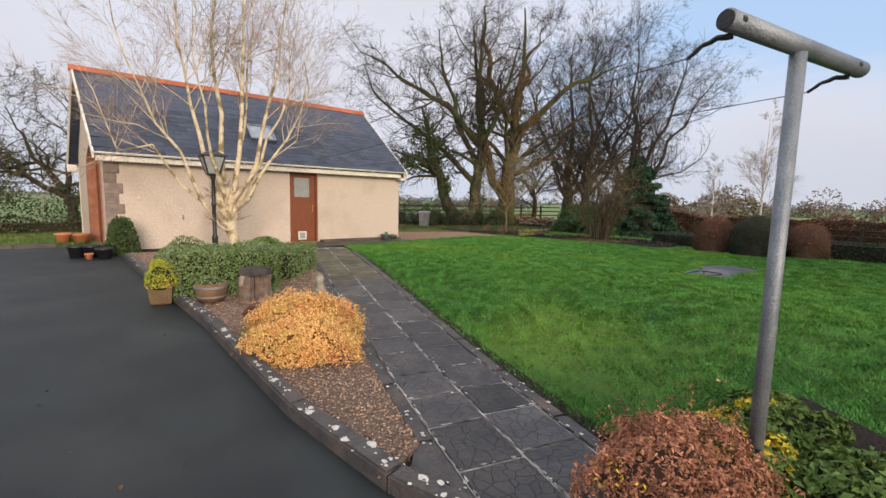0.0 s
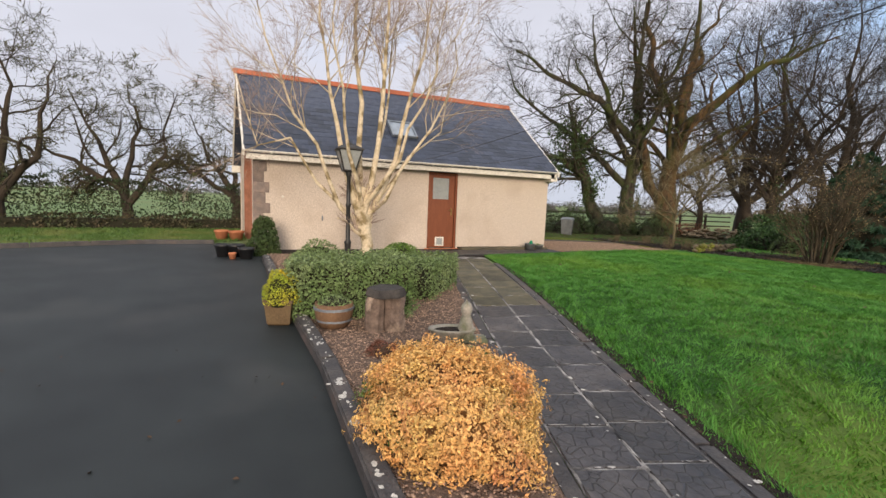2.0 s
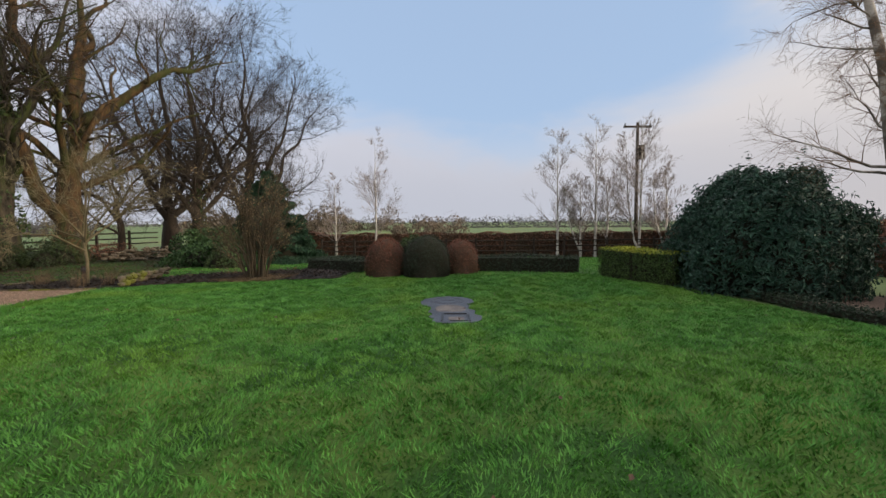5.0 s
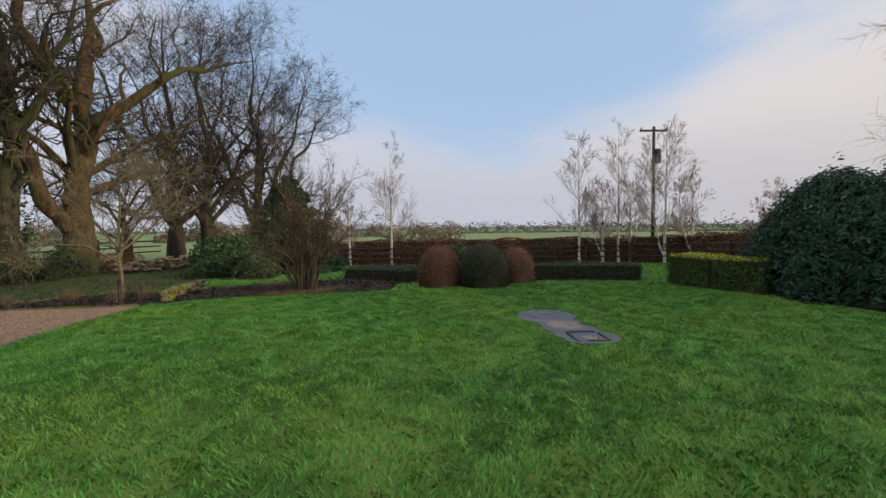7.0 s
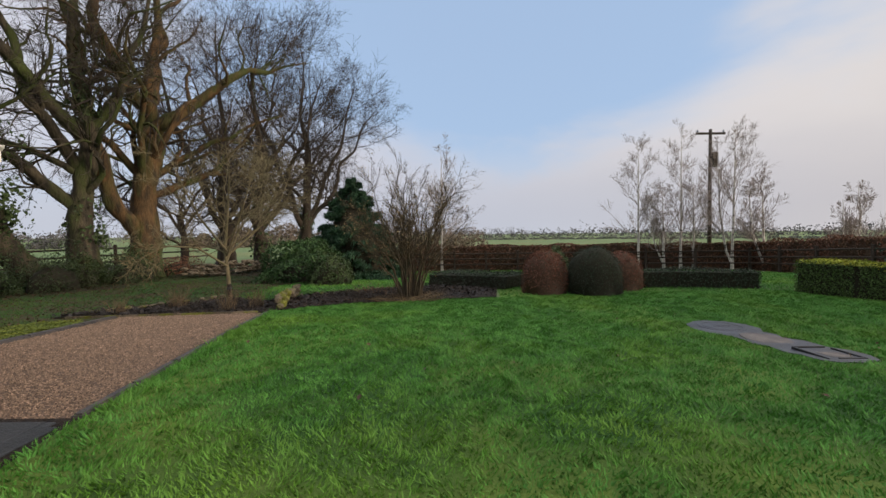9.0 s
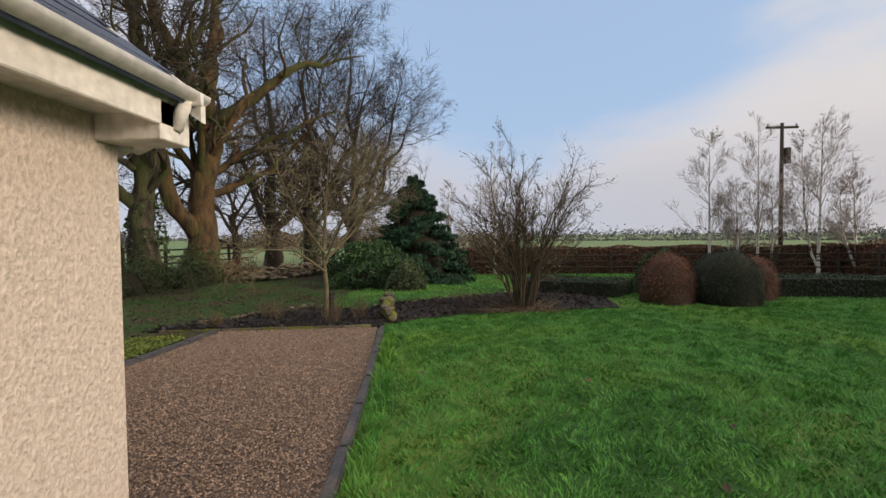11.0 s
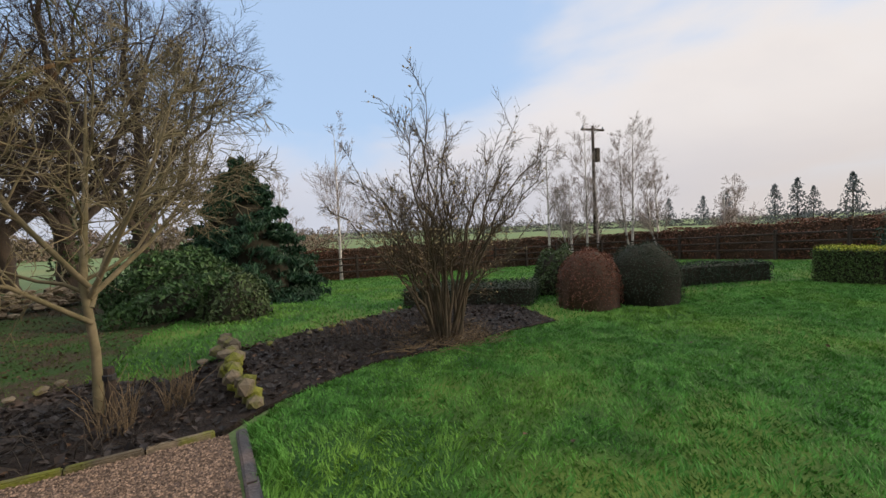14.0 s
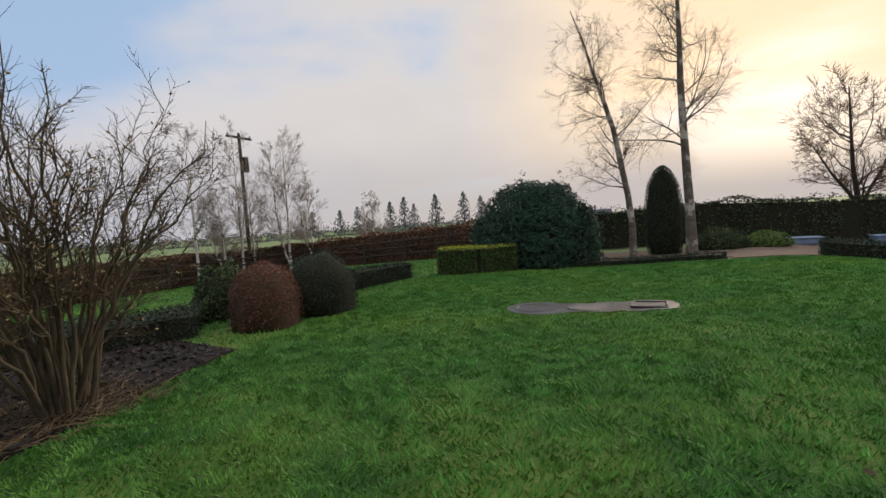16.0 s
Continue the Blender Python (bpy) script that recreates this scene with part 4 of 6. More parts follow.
bm = bmesh.new()
rod(bm, (8.30, 12.24, 2.15), (8.30, 12.30, 2.0), 0.034)
rod(bm, (8.30, 12.30, 2.0), (8.40, 12.58, 1.93), 0.034)
rod(bm, (8.375, 12.58, 1.95), (8.375, 12.70, 1.90), 0.034)
part("downpipe", bm, "white", house, "white downpipe elbow", smooth=True)
boxpart("box_end", (8.18, 8.40, 12.29, 12.62, 1.93, 2.12), "white", house)
slope = Vector((0, YR - 12.2, ZR - 2.19))
SL = slope.length
sd = slope.normalized()
sn = Vector((0, -sd.z, sd.y))
bm = bmesh.new()
for sgn, ye in ((1, 12.2), (-1, 2 * YR - 12.2)):
    a0, a1 = Vector((0.25, ye, 2.17)), Vector((0.25, YR, ZR - 0.02))
    n = Vector((0, -sgn * sd.z, sd.y)) * -0.06
    q = [bm.verts.new(v + Vector((dx, 0, 0))) for dx in (0, 8.12) for v in (a0, a1, a1 + n, a0 + n)]
    for v in q[:4]:
        v.co.x += skew(v.co.y)
    for f in ((0, 1, 2, 3), (7, 6, 5, 4), (0, 4, 5, 1), (1, 5, 6, 2), (2, 6, 7, 3), (3, 7, 4, 0)):
        bm.faces.new([q[i] for i in f])
part("roof_deck", bm, "slate", house)
if True:
    for x in (0.225, 8.375):
        bm = bmesh.new()
        for sgn in (1, -1):
            ye = 12.2 if sgn == 1 else 2 * YR - 12.2
            a0, a1 = Vector((x, ye, 2.12)), Vector((x, YR, ZR - 0.05))
            q = [bm.verts.new(v + Vector((dx, 0, dz))) for dx in (-0.02, 0.02) for v in (a0, a1) for dz in (-0.07, 0.06)]
            if x < 1:
                for v in q:
                    v.co.x += skew(v.co.y)
            for f in ((0, 1, 3, 2), (6, 7, 5, 4), (0, 4, 5, 1), (2, 3, 7, 6), (1, 5, 7, 3), (0, 2, 6, 4)):
                bm.faces.new([q[i] for i in f])
        part("verge_board", bm, "white", house)
bm = bmesh.new()
box(bm, -0.149, 0.149, 0, 0.31, -0.004, 0.003)
slate_me = bpy.data.meshes.new("slate")
bm.to_mesh(slate_me)
bm.free()
slate_me.materials.append(M["slate"])
rows, cols = 19, 27
rng = np.random.default_rng(3)
rest = []
count = 0
for r in range(rows):
    for c in range(-2, cols + 1):
        x = 0.25 + 8.12 * (c + (0.5 if r % 2 else 0.0)) / cols
        if x < 0.36 + skew(12.2 + 3.04 * r / rows) or x > 8.34:
            continue
        p = Vector((x, 12.2, 2.17)) + sd * (SL * r / rows) + sn * (0.012 + rng.uniform(0, 0.004))
        if 3.76 < x < 4.44 and 13.0 < p.y < 13.6:
            continue
        m = Matrix.LocRotScale(p, Euler((math.atan2(sd.z, sd.y) - 0.016, 0, rng.normal(0, 0.006))), (min(1, (8.38 - x) / 0.149), 1 if r < rows - 1 else 0.62, 1))
        if r < 11 and count < 298:
            o = new("slate", slate_me)
            o.parent, o.matrix_basis = house, m
            count += 1
        else:
            rest.append(m)
bm = bmesh.new()
for m in rest:
    vs = box(bm, -0.149, 0.149, 0, 0.31, -0.004, 0.003)
    for v in vs:
        v.co = m @ v.co
part("upper_slating", bm, "slate", house, kind="stuff")
boxpart("eave_box", (X0 + skew(17.9) - 0.26, X0 + skew(17.9) - 0.02, 17.85, 18.3, 1.92, 2.14), "white", house)
for i in range(19):
    x = -0.10 + i * 0.4463
    bm = bmesh.new()
    q = [(-0.13, -0.115), (0, 0.035), (0.13, -0.115), (0.11, -0.13), (0, 0.0), (-0.11, -0.13)]
    ra, rb = ([bm.verts.new((xx, YR + p, ZR + 0.04 + z)) for p, z in q] for xx in (x, x + 0.447))
    for j in range(6):
        bm.faces.new((ra[j], ra[(j + 1) % 6], rb[(j + 1) % 6], rb[j]))
    bm.faces.new(ra)
    bm.faces.new(rb[::-1])
    part("ridge_tile", bm, "ridge_red", house)
win = new("roof_window")
win.parent = house
tagged(win, "roof window with pale frame")
win.matrix_basis = Matrix.LocRotScale(Vector((4.08, 13.08, 2.17 + (13.08 - 12.2) * sd.z / sd.y)) + sn * 0.02, Euler((math.atan2(sd.z, sd.y), 0, 0)), None)
for d in ((-0.35, -0.29, 0, 0.78), (0.29, 0.35, 0, 0.78), (-0.288, 0.288, 0, 0.06), (-0.288, 0.288, 0.72, 0.78)):
    boxpart("window_frame", (*d, 0.0, 0.07), "steel", win)
boxpart("pane", (-0.29, 0.29, 0.06, 0.72, 0.03, 0.045), "sky_tinted_glass", win, bevel=0)
door = new("door_1")
door.parent = house
tagged(door, "closed brown wooden door with a frosted upper pane and cat flap")
for d in ((4.62, 4.68, 0, 2.0), (5.38, 5.44, 0, 2.0), (4.682, 5.378, 1.945, 2.0)):
    boxpart("door_frame", (d[0], d[1], Y0 - 0.01, Y0 + 0.11, d[2], d[3]), "door", door)
bm = bmesh.new()
yd0, yd1 = Y0 + 0.04, Y0 + 0.085
box(bm, 4.685, 4.76, yd0, yd1, 0.02, 1.94)
box(bm, 5.22, 5.375, yd0, yd1, 0.02, 1.94)
box(bm, 4.76, 5.22, yd0, yd1, 1.86, 1.94)
box(bm, 4.76, 5.22, yd0, yd1, 0.02, 1.30)
part("leaf", bm, "door", door)
boxpart("pane", (4.765, 5.215, yd0 + 0.015, yd0 + 0.022, 1.305, 1.855), "frosted", door, bevel=0)
for d in ((4.86, 5.11, 0.06, 0.09), (4.86, 5.11, 0.27, 0.30), (4.86, 4.90, 0.092, 0.268), (5.07, 5.11, 0.092, 0.268)):
    boxpart("cat_flap_frame", (d[0], d[1], yd0 - 0.015, yd0 - 0.001, d[2], d[3]), "white", door, bevel=0.003)
boxpart("cat_flap", (4.90, 5.07, yd0 - 0.006, yd0 - 0.001, 0.09, 0.27), "frosted", door, bevel=0)
bm = bmesh.new()
box(bm, 5.285, 5.315, yd0 - 0.008, yd0 - 0.001, 0.88, 1.08)
rod(bm, (5.30, yd0 - 0.006, 1.02), (5.30, yd0 - 0.05, 1.02), 0.008)
rod(bm, (5.30, yd0 - 0.045, 1.02), (5.20, yd0 - 0.045, 1.02), 0.008)
part("door_handle", bm, "brass", door, "brass lever handle")
boxpart("threshold", (4.55, 5.5, Y0 - 0.06, Y0 - 0.004, -0.02, 0.0), "terracotta", door)
boxpart("wall_bracket", (1.93, 1.955, Y0 - 0.06, Y0 - 0.003, 0.68, 0.80), "steel", house, "small rusty wall bracket")
bm = lathe([(0.03, 0), (0.03, 0.02), (0.015, 0.03)], 12)
bmesh.ops.rotate(bm, verts=bm.verts, matrix=Matrix.Rotation(math.pi / 2, 3, "X"))
bmesh.ops.translate(bm, verts=bm.verts, vec=(1.06, Y0 - 0.002, 1.21))
part("wall_knob", bm, "white", house, "small round wall fitting")
step = tagged(boxpart("plinth_step", (5.50, 8.22, Y0 - 0.32, Y0 - 0.005, -0.05, 0.045), "slab_old", None, "low concrete plinth along the cream wall", 0.012), kind="structure")

# ---- paved path ----
pave = tagged(new("paved_path"), "", "", "", "structure")
bm = bmesh.new()
n = 60
for i in range(n):
    s0, s1 = -0.6 + 11.0 * i / n, -0.6 + 11.0 * (i + 1) / n
    f = [Vector((*along(s, w), gz(*along(s, w)) + 0.010)) for s, w in ((s0, 0.14), (s1, 0.14), (s1, 1.08), (s0, 1.08))]
    bm.faces.new([bm.verts.new(v) for v in f])
bmesh.ops.remove_doubles(bm, verts=bm.verts, dist=0.001)
part("mortar_bed", bm, "mortar", pave)
rng = np.random.default_rng(8)


def slab(x, y, w, l, ang, mat, parent, th=0.03, name="paving_slab"):
    bm = bmesh.new()
    vs = box(bm, -w / 2, w / 2, -l / 2, l / 2, -th, 0)
    bmesh.ops.bevel(bm, geom=bm.edges[:], offset=0.008, segments=1, affect="EDGES")
    c, s = math.cos(ang), math.sin(ang)
    tilt = rng.uniform(-0.004, 0.004)
    for v in bm.verts:
        X, Y = x + v.co.x * c - v.co.y * s, y + v.co.x * s + v.co.y * c
        v.co = Vector((X, Y, gz(X, Y) + 0.020 + v.co.z + tilt * v.co.x / w + rng.uniform(-0.001, 0.001)))
    return part(name, bm, mat, parent)


ANG = math.atan2(-0.283, 0.959)
s = -0.55
j = 0
while s < 9.6:
    L = 0.46 if j % 3 else 0.52
    for c in (0, 1):
        x, y = along(s + L / 2 + (0.05 if c else 0), 0.14 + 0.235 + 0.47 * c)
        slab(x, y, 0.456 - rng.uniform(0, 0.010), L - 0.015 - rng.uniform(0, 0.010), ANG + rng.normal(0, 0.006), "slab_old" if s > 5.9 else "slab", pave)
    s += L
    j += 1
strip("edging_block", [along(-0.6, 0.07), along(9.6, 0.07)], 0.13, 0.024, "kerb", 0.0, 0.9, 0.003, parent_name="path_edging")
strip("edging_block", [along(-0.6, 1.15), along(9.5, 1.15)], 0.13, 0.020, "kerb", 0.0, 0.9, 0.003, parent_name="path_edging")
strip("kerb_stone", KERB, 0.14, 0.11, "kerb", 0.0, 0.9, 0.004, parent_name="kerb")
for x in np.arange(3.2, 8.3, 0.62):
    w = 0.612 if x < 8.0 else 0.512
    slab(min(x + 0.3, 7.98), 12.0, w, 0.45, 0.02, "slab_dark", pave)
    if x > 4.2:
        near_y = 11.29 + 0.14 * (x - 5.3)
        slab(min(x + 0.3, 7.98), (near_y + 11.765) / 2, w, 11.765 - near_y, 0.02, "slab_dark", pave)
strip("edging_block", [(8.33, 11.62), (10.6, 11.85), (13.6, 12.25)], 0.09, 0.035, "kerb", 0.0, 0.9, 0.004, parent_name="patio_edging")
strip("edging_block", [(13.05, 14.93), (12.2, 14.85), (11.2, 14.81), (10.2, 14.88), (8.4, 15.08)], 0.13, 0.05, "kerb", 0.0, 0.9, 0.004, parent_name="patio_edging")
strip("edging_stone", [(13.64, 12.45), (13.44, 13.4), (13.29, 14.41), (13.04, 15.85)], 0.07, 0.045, "mossy_stone", 0.0, 0.42, 0.006, parent_name="mossy_edging")
strip("edging_block", [(-0.5, 14.0), (-2.0, 14.0), (-4.7, 12.95), (-9.0, 12.15), (-16, 11.1)], 0.12, 0.09, "kerb", 0.0, 0.9, 0.004, parent_name="verge_kerb")

# lichen flecks on the kerb and path, and smears of mortar over the joints
def splats(name, P, S, A, mat, label, seed):
    """Flat uneven blots at P (x, y, height), with radius S, drawn out A times along the path's width or length."""
    rng = np.random.default_rng(seed)
    Vl, Fl = [], []
    for (x, y, dz), s, (ux, uy, e) in zip(P, S, A):
        o = len(Vl)
        for q in np.linspace(0, 6.2832, 9)[:-1]:
            rr = s * rng.uniform(0.55, 1.15)
            a, c = rr * math.cos(q) * e, rr * math.sin(q)
            px, py = x + a * ux - c * uy, y + a * uy + c * ux
            Vl.append((px, py, gz(px, py) + dz))
        Fl += [(o, o + 1, o + 2, o + 3), (o, o + 3, o + 4, o + 7), (o + 4, o + 5, o + 6, o + 7)]
    return tagged(put_mesh(name, np_mesh(name, Vl, Fl), mat), label, "lichen" if "lichen" in name else "mortar", "", "stuff")


rng = np.random.default_rng(17)
P, S, A = [], [], []
for a, b in zip(KERB[2:], KERB[3:]):
    for _ in range(26):
        t = rng.uniform()
        P.append((a[0] + (b[0] - a[0]) * t + rng.normal(0, 0.030), a[1] + (b[1] - a[1]) * t, 0.1135))
        S.append(0.006 + rng.exponential(0.009))
        A.append((0, 1, rng.uniform(1, 1.5)))
for _ in range(130):
    x, y = along(rng.uniform(0, 7), rng.choice([0.07, 1.15, 0.6], p=(0.45, 0.35, 0.2)) + rng.normal(0, 0.035))
    P.append((x, y, 0.0335))
    S.append(0.005 + rng.exponential(0.005))
    A.append((0, 1, 1.2))
splats("lichen_spots", P, np.minimum(S, 0.034), A, "lichen", "pale lichen spots on the kerb stones and path", 18)
P, S, A = [], [], []
for _ in range(240):
    s0 = rng.uniform(-0.4, 7.2)
    w0 = rng.choice([0.145, 0.61, 1.08], p=(0.3, 0.4, 0.3)) + rng.normal(0, 0.004)
    P.append((*along(s0, w0), 0.0275))
    S.append(rng.uniform(0.004, 0.011))
    A.append((U.x, U.y, rng.uniform(3, 9)))
s0, j = -0.55, 0
while s0 < 7.4:
    for _ in range(9):
        w0 = rng.uniform(0.16, 1.06)
        P.append((*along(s0 + (0.05 if w0 > 0.61 else 0) + rng.normal(0, 0.003), w0), 0.0275))
        S.append(rng.uniform(0.004, 0.013))
        A.append((SIDE.x, SIDE.y, rng.uniform(2, 6)))
    s0 += 0.46 if j % 3 else 0.52
    j += 1
splats("mortar_smears", P, S, A, "mortar", "broken pale mortar smears over the paving joints", 19)

# ---- clothes pole ----
px, py = 2.90, 0.79
pz = gz(px, py)
pole = thing("clothes_line_pole", (px, py, pz), "grey galvanised T-shaped clothes line pole rising from the shrubs", "clothes line pole")
bm = bmesh.new()
rod(bm, (0, 0, -0.02), (0, 0, 2.05 - pz), 0.037, 16)
part("post", bm, "steel", pole, smooth=True)
bm = bmesh.new()
BAR_A, BAR_B = Vector((2.32 - px, 0.915 - py, 2.09 - pz)), Vector((3.62 - px, 0.665 - py, 2.09 - pz))
q = (BAR_B - BAR_A).normalized()
rod(bm, BAR_A, BAR_B, 0.045, 20)
part("crossbar", bm, "steel", pole, smooth=True)
for e, d in ((BAR_A, -1), (BAR_B, 1)):
    # Black disc on the solid bar end stands for the shade inside the pipe.
    bm = bmesh.new()
    rod(bm, e - q * 0.01, e + q * d * 0.003, 0.038, 16)
    part("open_pipe_end", bm, "black", pole)
for e in (BAR_A + q * 0.06, BAR_B - q * 0.12):
    bm = bmesh.new()
    p = e + Vector((0, 0, -0.055))
    for k in range(6):
        p2 = p + Vector((0.006 * (k % 3 - 1), 0.03, -0.006 * k + 0.012 * (k % 2)))
        rod(bm, p, p2, 0.014 - 0.001 * k, 7)
        p = p2
    lathe([(0.047, -0.012), (0.051, 0), (0.047, 0.012)], 12, bm, e)
    part("line_knot", bm, "black", pole)
    a, b = p, Vector((e.x + 1.25, 11.35, 2.08 - pz))
    pts = [a.lerp(b, i / 14) - Vector((0, 0, 0.12 * math.sin(math.pi * i / 14))) for i in range(15)]
    W = np.array([[tuple(v) for v in pts]])
    put_mesh("clothes_line", np_mesh("clothes_line", *tubes(W, np.full((1, 15), 0.003), 5)), "black", pole, "thin dark clothes line")

# ---- lamp post ----
lx, ly = 1.94, 9.04
lamp = thing("garden_lamp_post", (lx, ly, gz(lx, ly)), "black iron garden lamp post with glazed lantern behind the hedge", "lamp post")
part("post", lathe([(0.085, 0), (0.085, 0.12), (0.05, 0.16), (0.05, 0.55), (0.062, 0.58), (0.036, 0.63), (0.033, 1.15), (0.044, 1.17), (0.044, 1.21), (0.033, 1.23), (0.031, 1.64), (0.05, 1.66), (0.038, 1.69), (0.075, 1.73)], 14), "black", lamp, smooth=True)
A0, A1, Z0, Z1 = 0.09, 0.18, 1.735, 2.06
bm = bmesh.new()
for sx, sy in ((1, 1), (1, -1), (-1, 1), (-1, -1)):
    rod(bm, (A0 * sx, A0 * sy, Z0), (A1 * sx, A1 * sy, Z1), 0.014, 6)
for a0, z in ((A0, Z0), (A1, Z1)):
    for p, r in (((a0, a0), (a0, -a0)), ((a0, -a0), (-a0, -a0)), ((-a0, -a0), (-a0, a0)), ((-a0, a0), (a0, a0))):
        rod(bm, (*p, z), (*r, z), 0.016, 6)
part("lantern_frame", bm, "black", lamp)
for k in range(4):
    bm = bmesh.new()
    rz = Matrix.Rotation(k * math.pi / 2, 3, "Z")
    q = [(A0 - 0.002, -A0 + 0.006, Z0), (A0 - 0.002, A0 - 0.006, Z0), (A1 - 0.002, A1 - 0.006, Z1), (A1 - 0.002, -A1 + 0.006, Z1)]
    va, vb = ([bm.verts.new(rz @ Vector((x - d, y, z))) for x, y, z in q] for d in (0, 0.004))
    bm.faces.new(va)
    bm.faces.new(vb[::-1])
    for m in range(4):
        bm.faces.new((va[m], vb[m], vb[(m + 1) % 4], va[(m + 1) % 4]))
    part("pane", bm, "frosted", lamp)
bm = lathe([(0.29, 0), (0.29, 0.018), (0.13, 0.08), (0.075, 0.075), (0.075, 0.095), (0.035, 0.12), (0.02, 0.125), (0.022, 0.145), (0.004, 0.16)], 4, at=(0, 0, Z1))
bmesh.ops.rotate(bm, verts=bm.verts, matrix=Matrix.Rotation(math.pi / 4, 3, "Z"))
part("lantern_roof", bm, "black", lamp)

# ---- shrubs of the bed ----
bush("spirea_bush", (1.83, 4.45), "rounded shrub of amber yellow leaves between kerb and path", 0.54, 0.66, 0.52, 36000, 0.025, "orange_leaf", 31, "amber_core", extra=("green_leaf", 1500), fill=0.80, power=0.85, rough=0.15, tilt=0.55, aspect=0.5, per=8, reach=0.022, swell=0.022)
bush("small_shrub", (2.35, 5.05), "small russet green shrub by the path edge", 0.25, 0.22, 0.28, 900, 0.04, "grey_leaf", 32, "brown_core")
bush("heather_tuft", (1.72, 5.75), "low red-brown heather tuft on gravel", 0.20, 0.16, 0.14, 600, 0.05, "red_leaf", 33, "brown_core", aspect=0.2, tilt=1.2)
hedge("clipped_shrub_hedge", [(0.98, 7.3), (1.6, 7.2), (2.3, 7.15)], 0.95, 0.66, 17000, 0.036, "grey_leaf", 34, "loose clipped hedge of grey-green leaves in the shrub bed", rag=0.03)
hedge("clipped_shrub_hedge", [(2.45, 7.55), (3.1, 8.15), (3.25, 8.5)], 0.75, 0.50, 9500, 0.036, "grey_leaf", 35, "lower grey-green clipped hedge beside the path", rag=0.04)
bush("round_shrub", (1.55, 9.6), "rounded grey-green shrub before the cream wall", 0.50, 0.45, 0.50, 2600, 0.05, "grey_leaf", 36)
bush("round_shrub", (3.05, 9.75), "rounded bright green shrub before the cream wall", 0.42, 0.4, 0.48, 2600, 0.05, "box_leaf", 37)
bush("low_shrub", (2.45, 10.0), "low grey-green ground cover before the cream wall", 0.75, 0.35, 0.25, 1600, 0.05, "grey_leaf", 38)
bush("ivy_shrub", (0.66, 11.75), "dark green shrub at the building corner", 0.30, 0.28, 0.80, 3600, 0.06, "ivy_leaf", 39, rough=0.2, fill=0.55, power=1.0, tilt=1.2)


def pot(name, at, label, prof, mat, z=0.0, n=18, soil=True):
    t = thing(name, (at[0], at[1], gz(*at) + z), label, "plant pot")
    part("pot", lathe(prof, n), mat, t, smooth=n > 8)
    r, h = prof[-1][0], prof[-1][1]
    return t


rp = pot("square_planter", (0.92, 6.95), "square glazed brown planter standing on the driveway kerb", [(0.15, 0), (0.17, 0.02), (0.20, 0.24), (0.22, 0.25), (0.22, 0.28), (0.19, 0.28), (0.185, 0.23)], "clay", 0.0, 4)
rp.location.x, rp.location.y, rp.rotation_euler.z = 0.86, 6.92, 0.5
bush("golden_conifer", (0.86, 6.92), "small golden yellow conifer growing in the square planter", 0.19, 0.19, 0.36, 2200, 0.035, "lime_leaf", 40, z=gz(0.86, 6.92) + 0.23, aspect=0.3, extra=("yellow_leaf", 700))
barrel = pot("barrel_planter", (1.38, 6.55), "half barrel planter with dry plants on gravel", [(0.15, 0.03), (0.19, 0.12), (0.205, 0.2), (0.20, 0.28), (0.175, 0.28), (0.17, 0.24)], "oak", 0.03)
for hz, hr in ((0.09, 0.182), (0.215, 0.209)):
    bm = lathe([(hr - 0.004, hz), (hr + 0.005, hz + 0.003), (hr + 0.006, hz + 0.024), (hr - 0.004, hz + 0.028)], 18)
    part("hoop", bm, "steel", barrel)
bush("trailing_plant", (1.38, 6.55), "dry trailing grey-green plant in the barrel planter", 0.19, 0.19, 0.12, 500, 0.05, "grey_leaf", 41, z=gz(1.38, 6.55) + 0.27, aspect=0.2)

ped = thing("stone_pedestal", (1.88, 6.33, gz(1.88, 6.33) + 0.02), "rough sandstone pedestal with a dark slab top on gravel", "stone pedestal")
for k, (x, y, w) in enumerate(((-0.11, 0.0, 0.105), (0.105, 0.0, 0.115), (0.0, 0.09, 0.10))):
    bm = lathe([(w, 0), (w * 1.08, 0.1), (w, 0.25), (w * 1.04, 0.36), (w * 0.9, 0.40)], 9, at=(x, y, 0))
    for v in bm.verts:
        v.co += noise.noise_vector(v.co * 7) * 0.02
    part("stone", bm, "sand", ped)
bm = bmesh.new()
bmesh.ops.create_cone(bm, cap_ends=True, segments=7, radius1=0.235, radius2=0.215, depth=0.09)
for v in bm.verts:
    v.co = Vector((v.co.x, v.co.y * 0.8, v.co.z + 0.44)) + noise.noise_vector(v.co * 5) * 0.02
bmesh.ops.bevel(bm, geom=bm.edges[:], offset=0.015, segments=2, affect="EDGES")
part("slab_top", bm, "slate_top", ped)

tr = thing("stone_trough", (2.52, 5.85, gz(2.52, 5.85) + 0.04), "small oval weathered concrete trough of soil on the gravel", "trough", rz=ANG)
bm = lathe([(0.15, 0.0), (0.17, 0.03), (0.215, 0.10), (0.245, 0.125), (0.245, 0.145), (0.215, 0.145), (0.185, 0.11), (0.10, 0.095)], 20, at=(-0.06, 0, 0), squash=0.58)
part("trough", bm, "concrete", tr, smooth=True)
boxpart("plinth", (0.09, 0.30, -0.10, 0.10, 0.0, 0.05), "concrete", tr, bevel=0.015)
bm = lathe([(0.17, 0.10), (0.18, 0.125), (0.10, 0.14)], 14, at=(-0.06, 0, 0), squash=0.55)
part("soil", bm, "soil", tr)
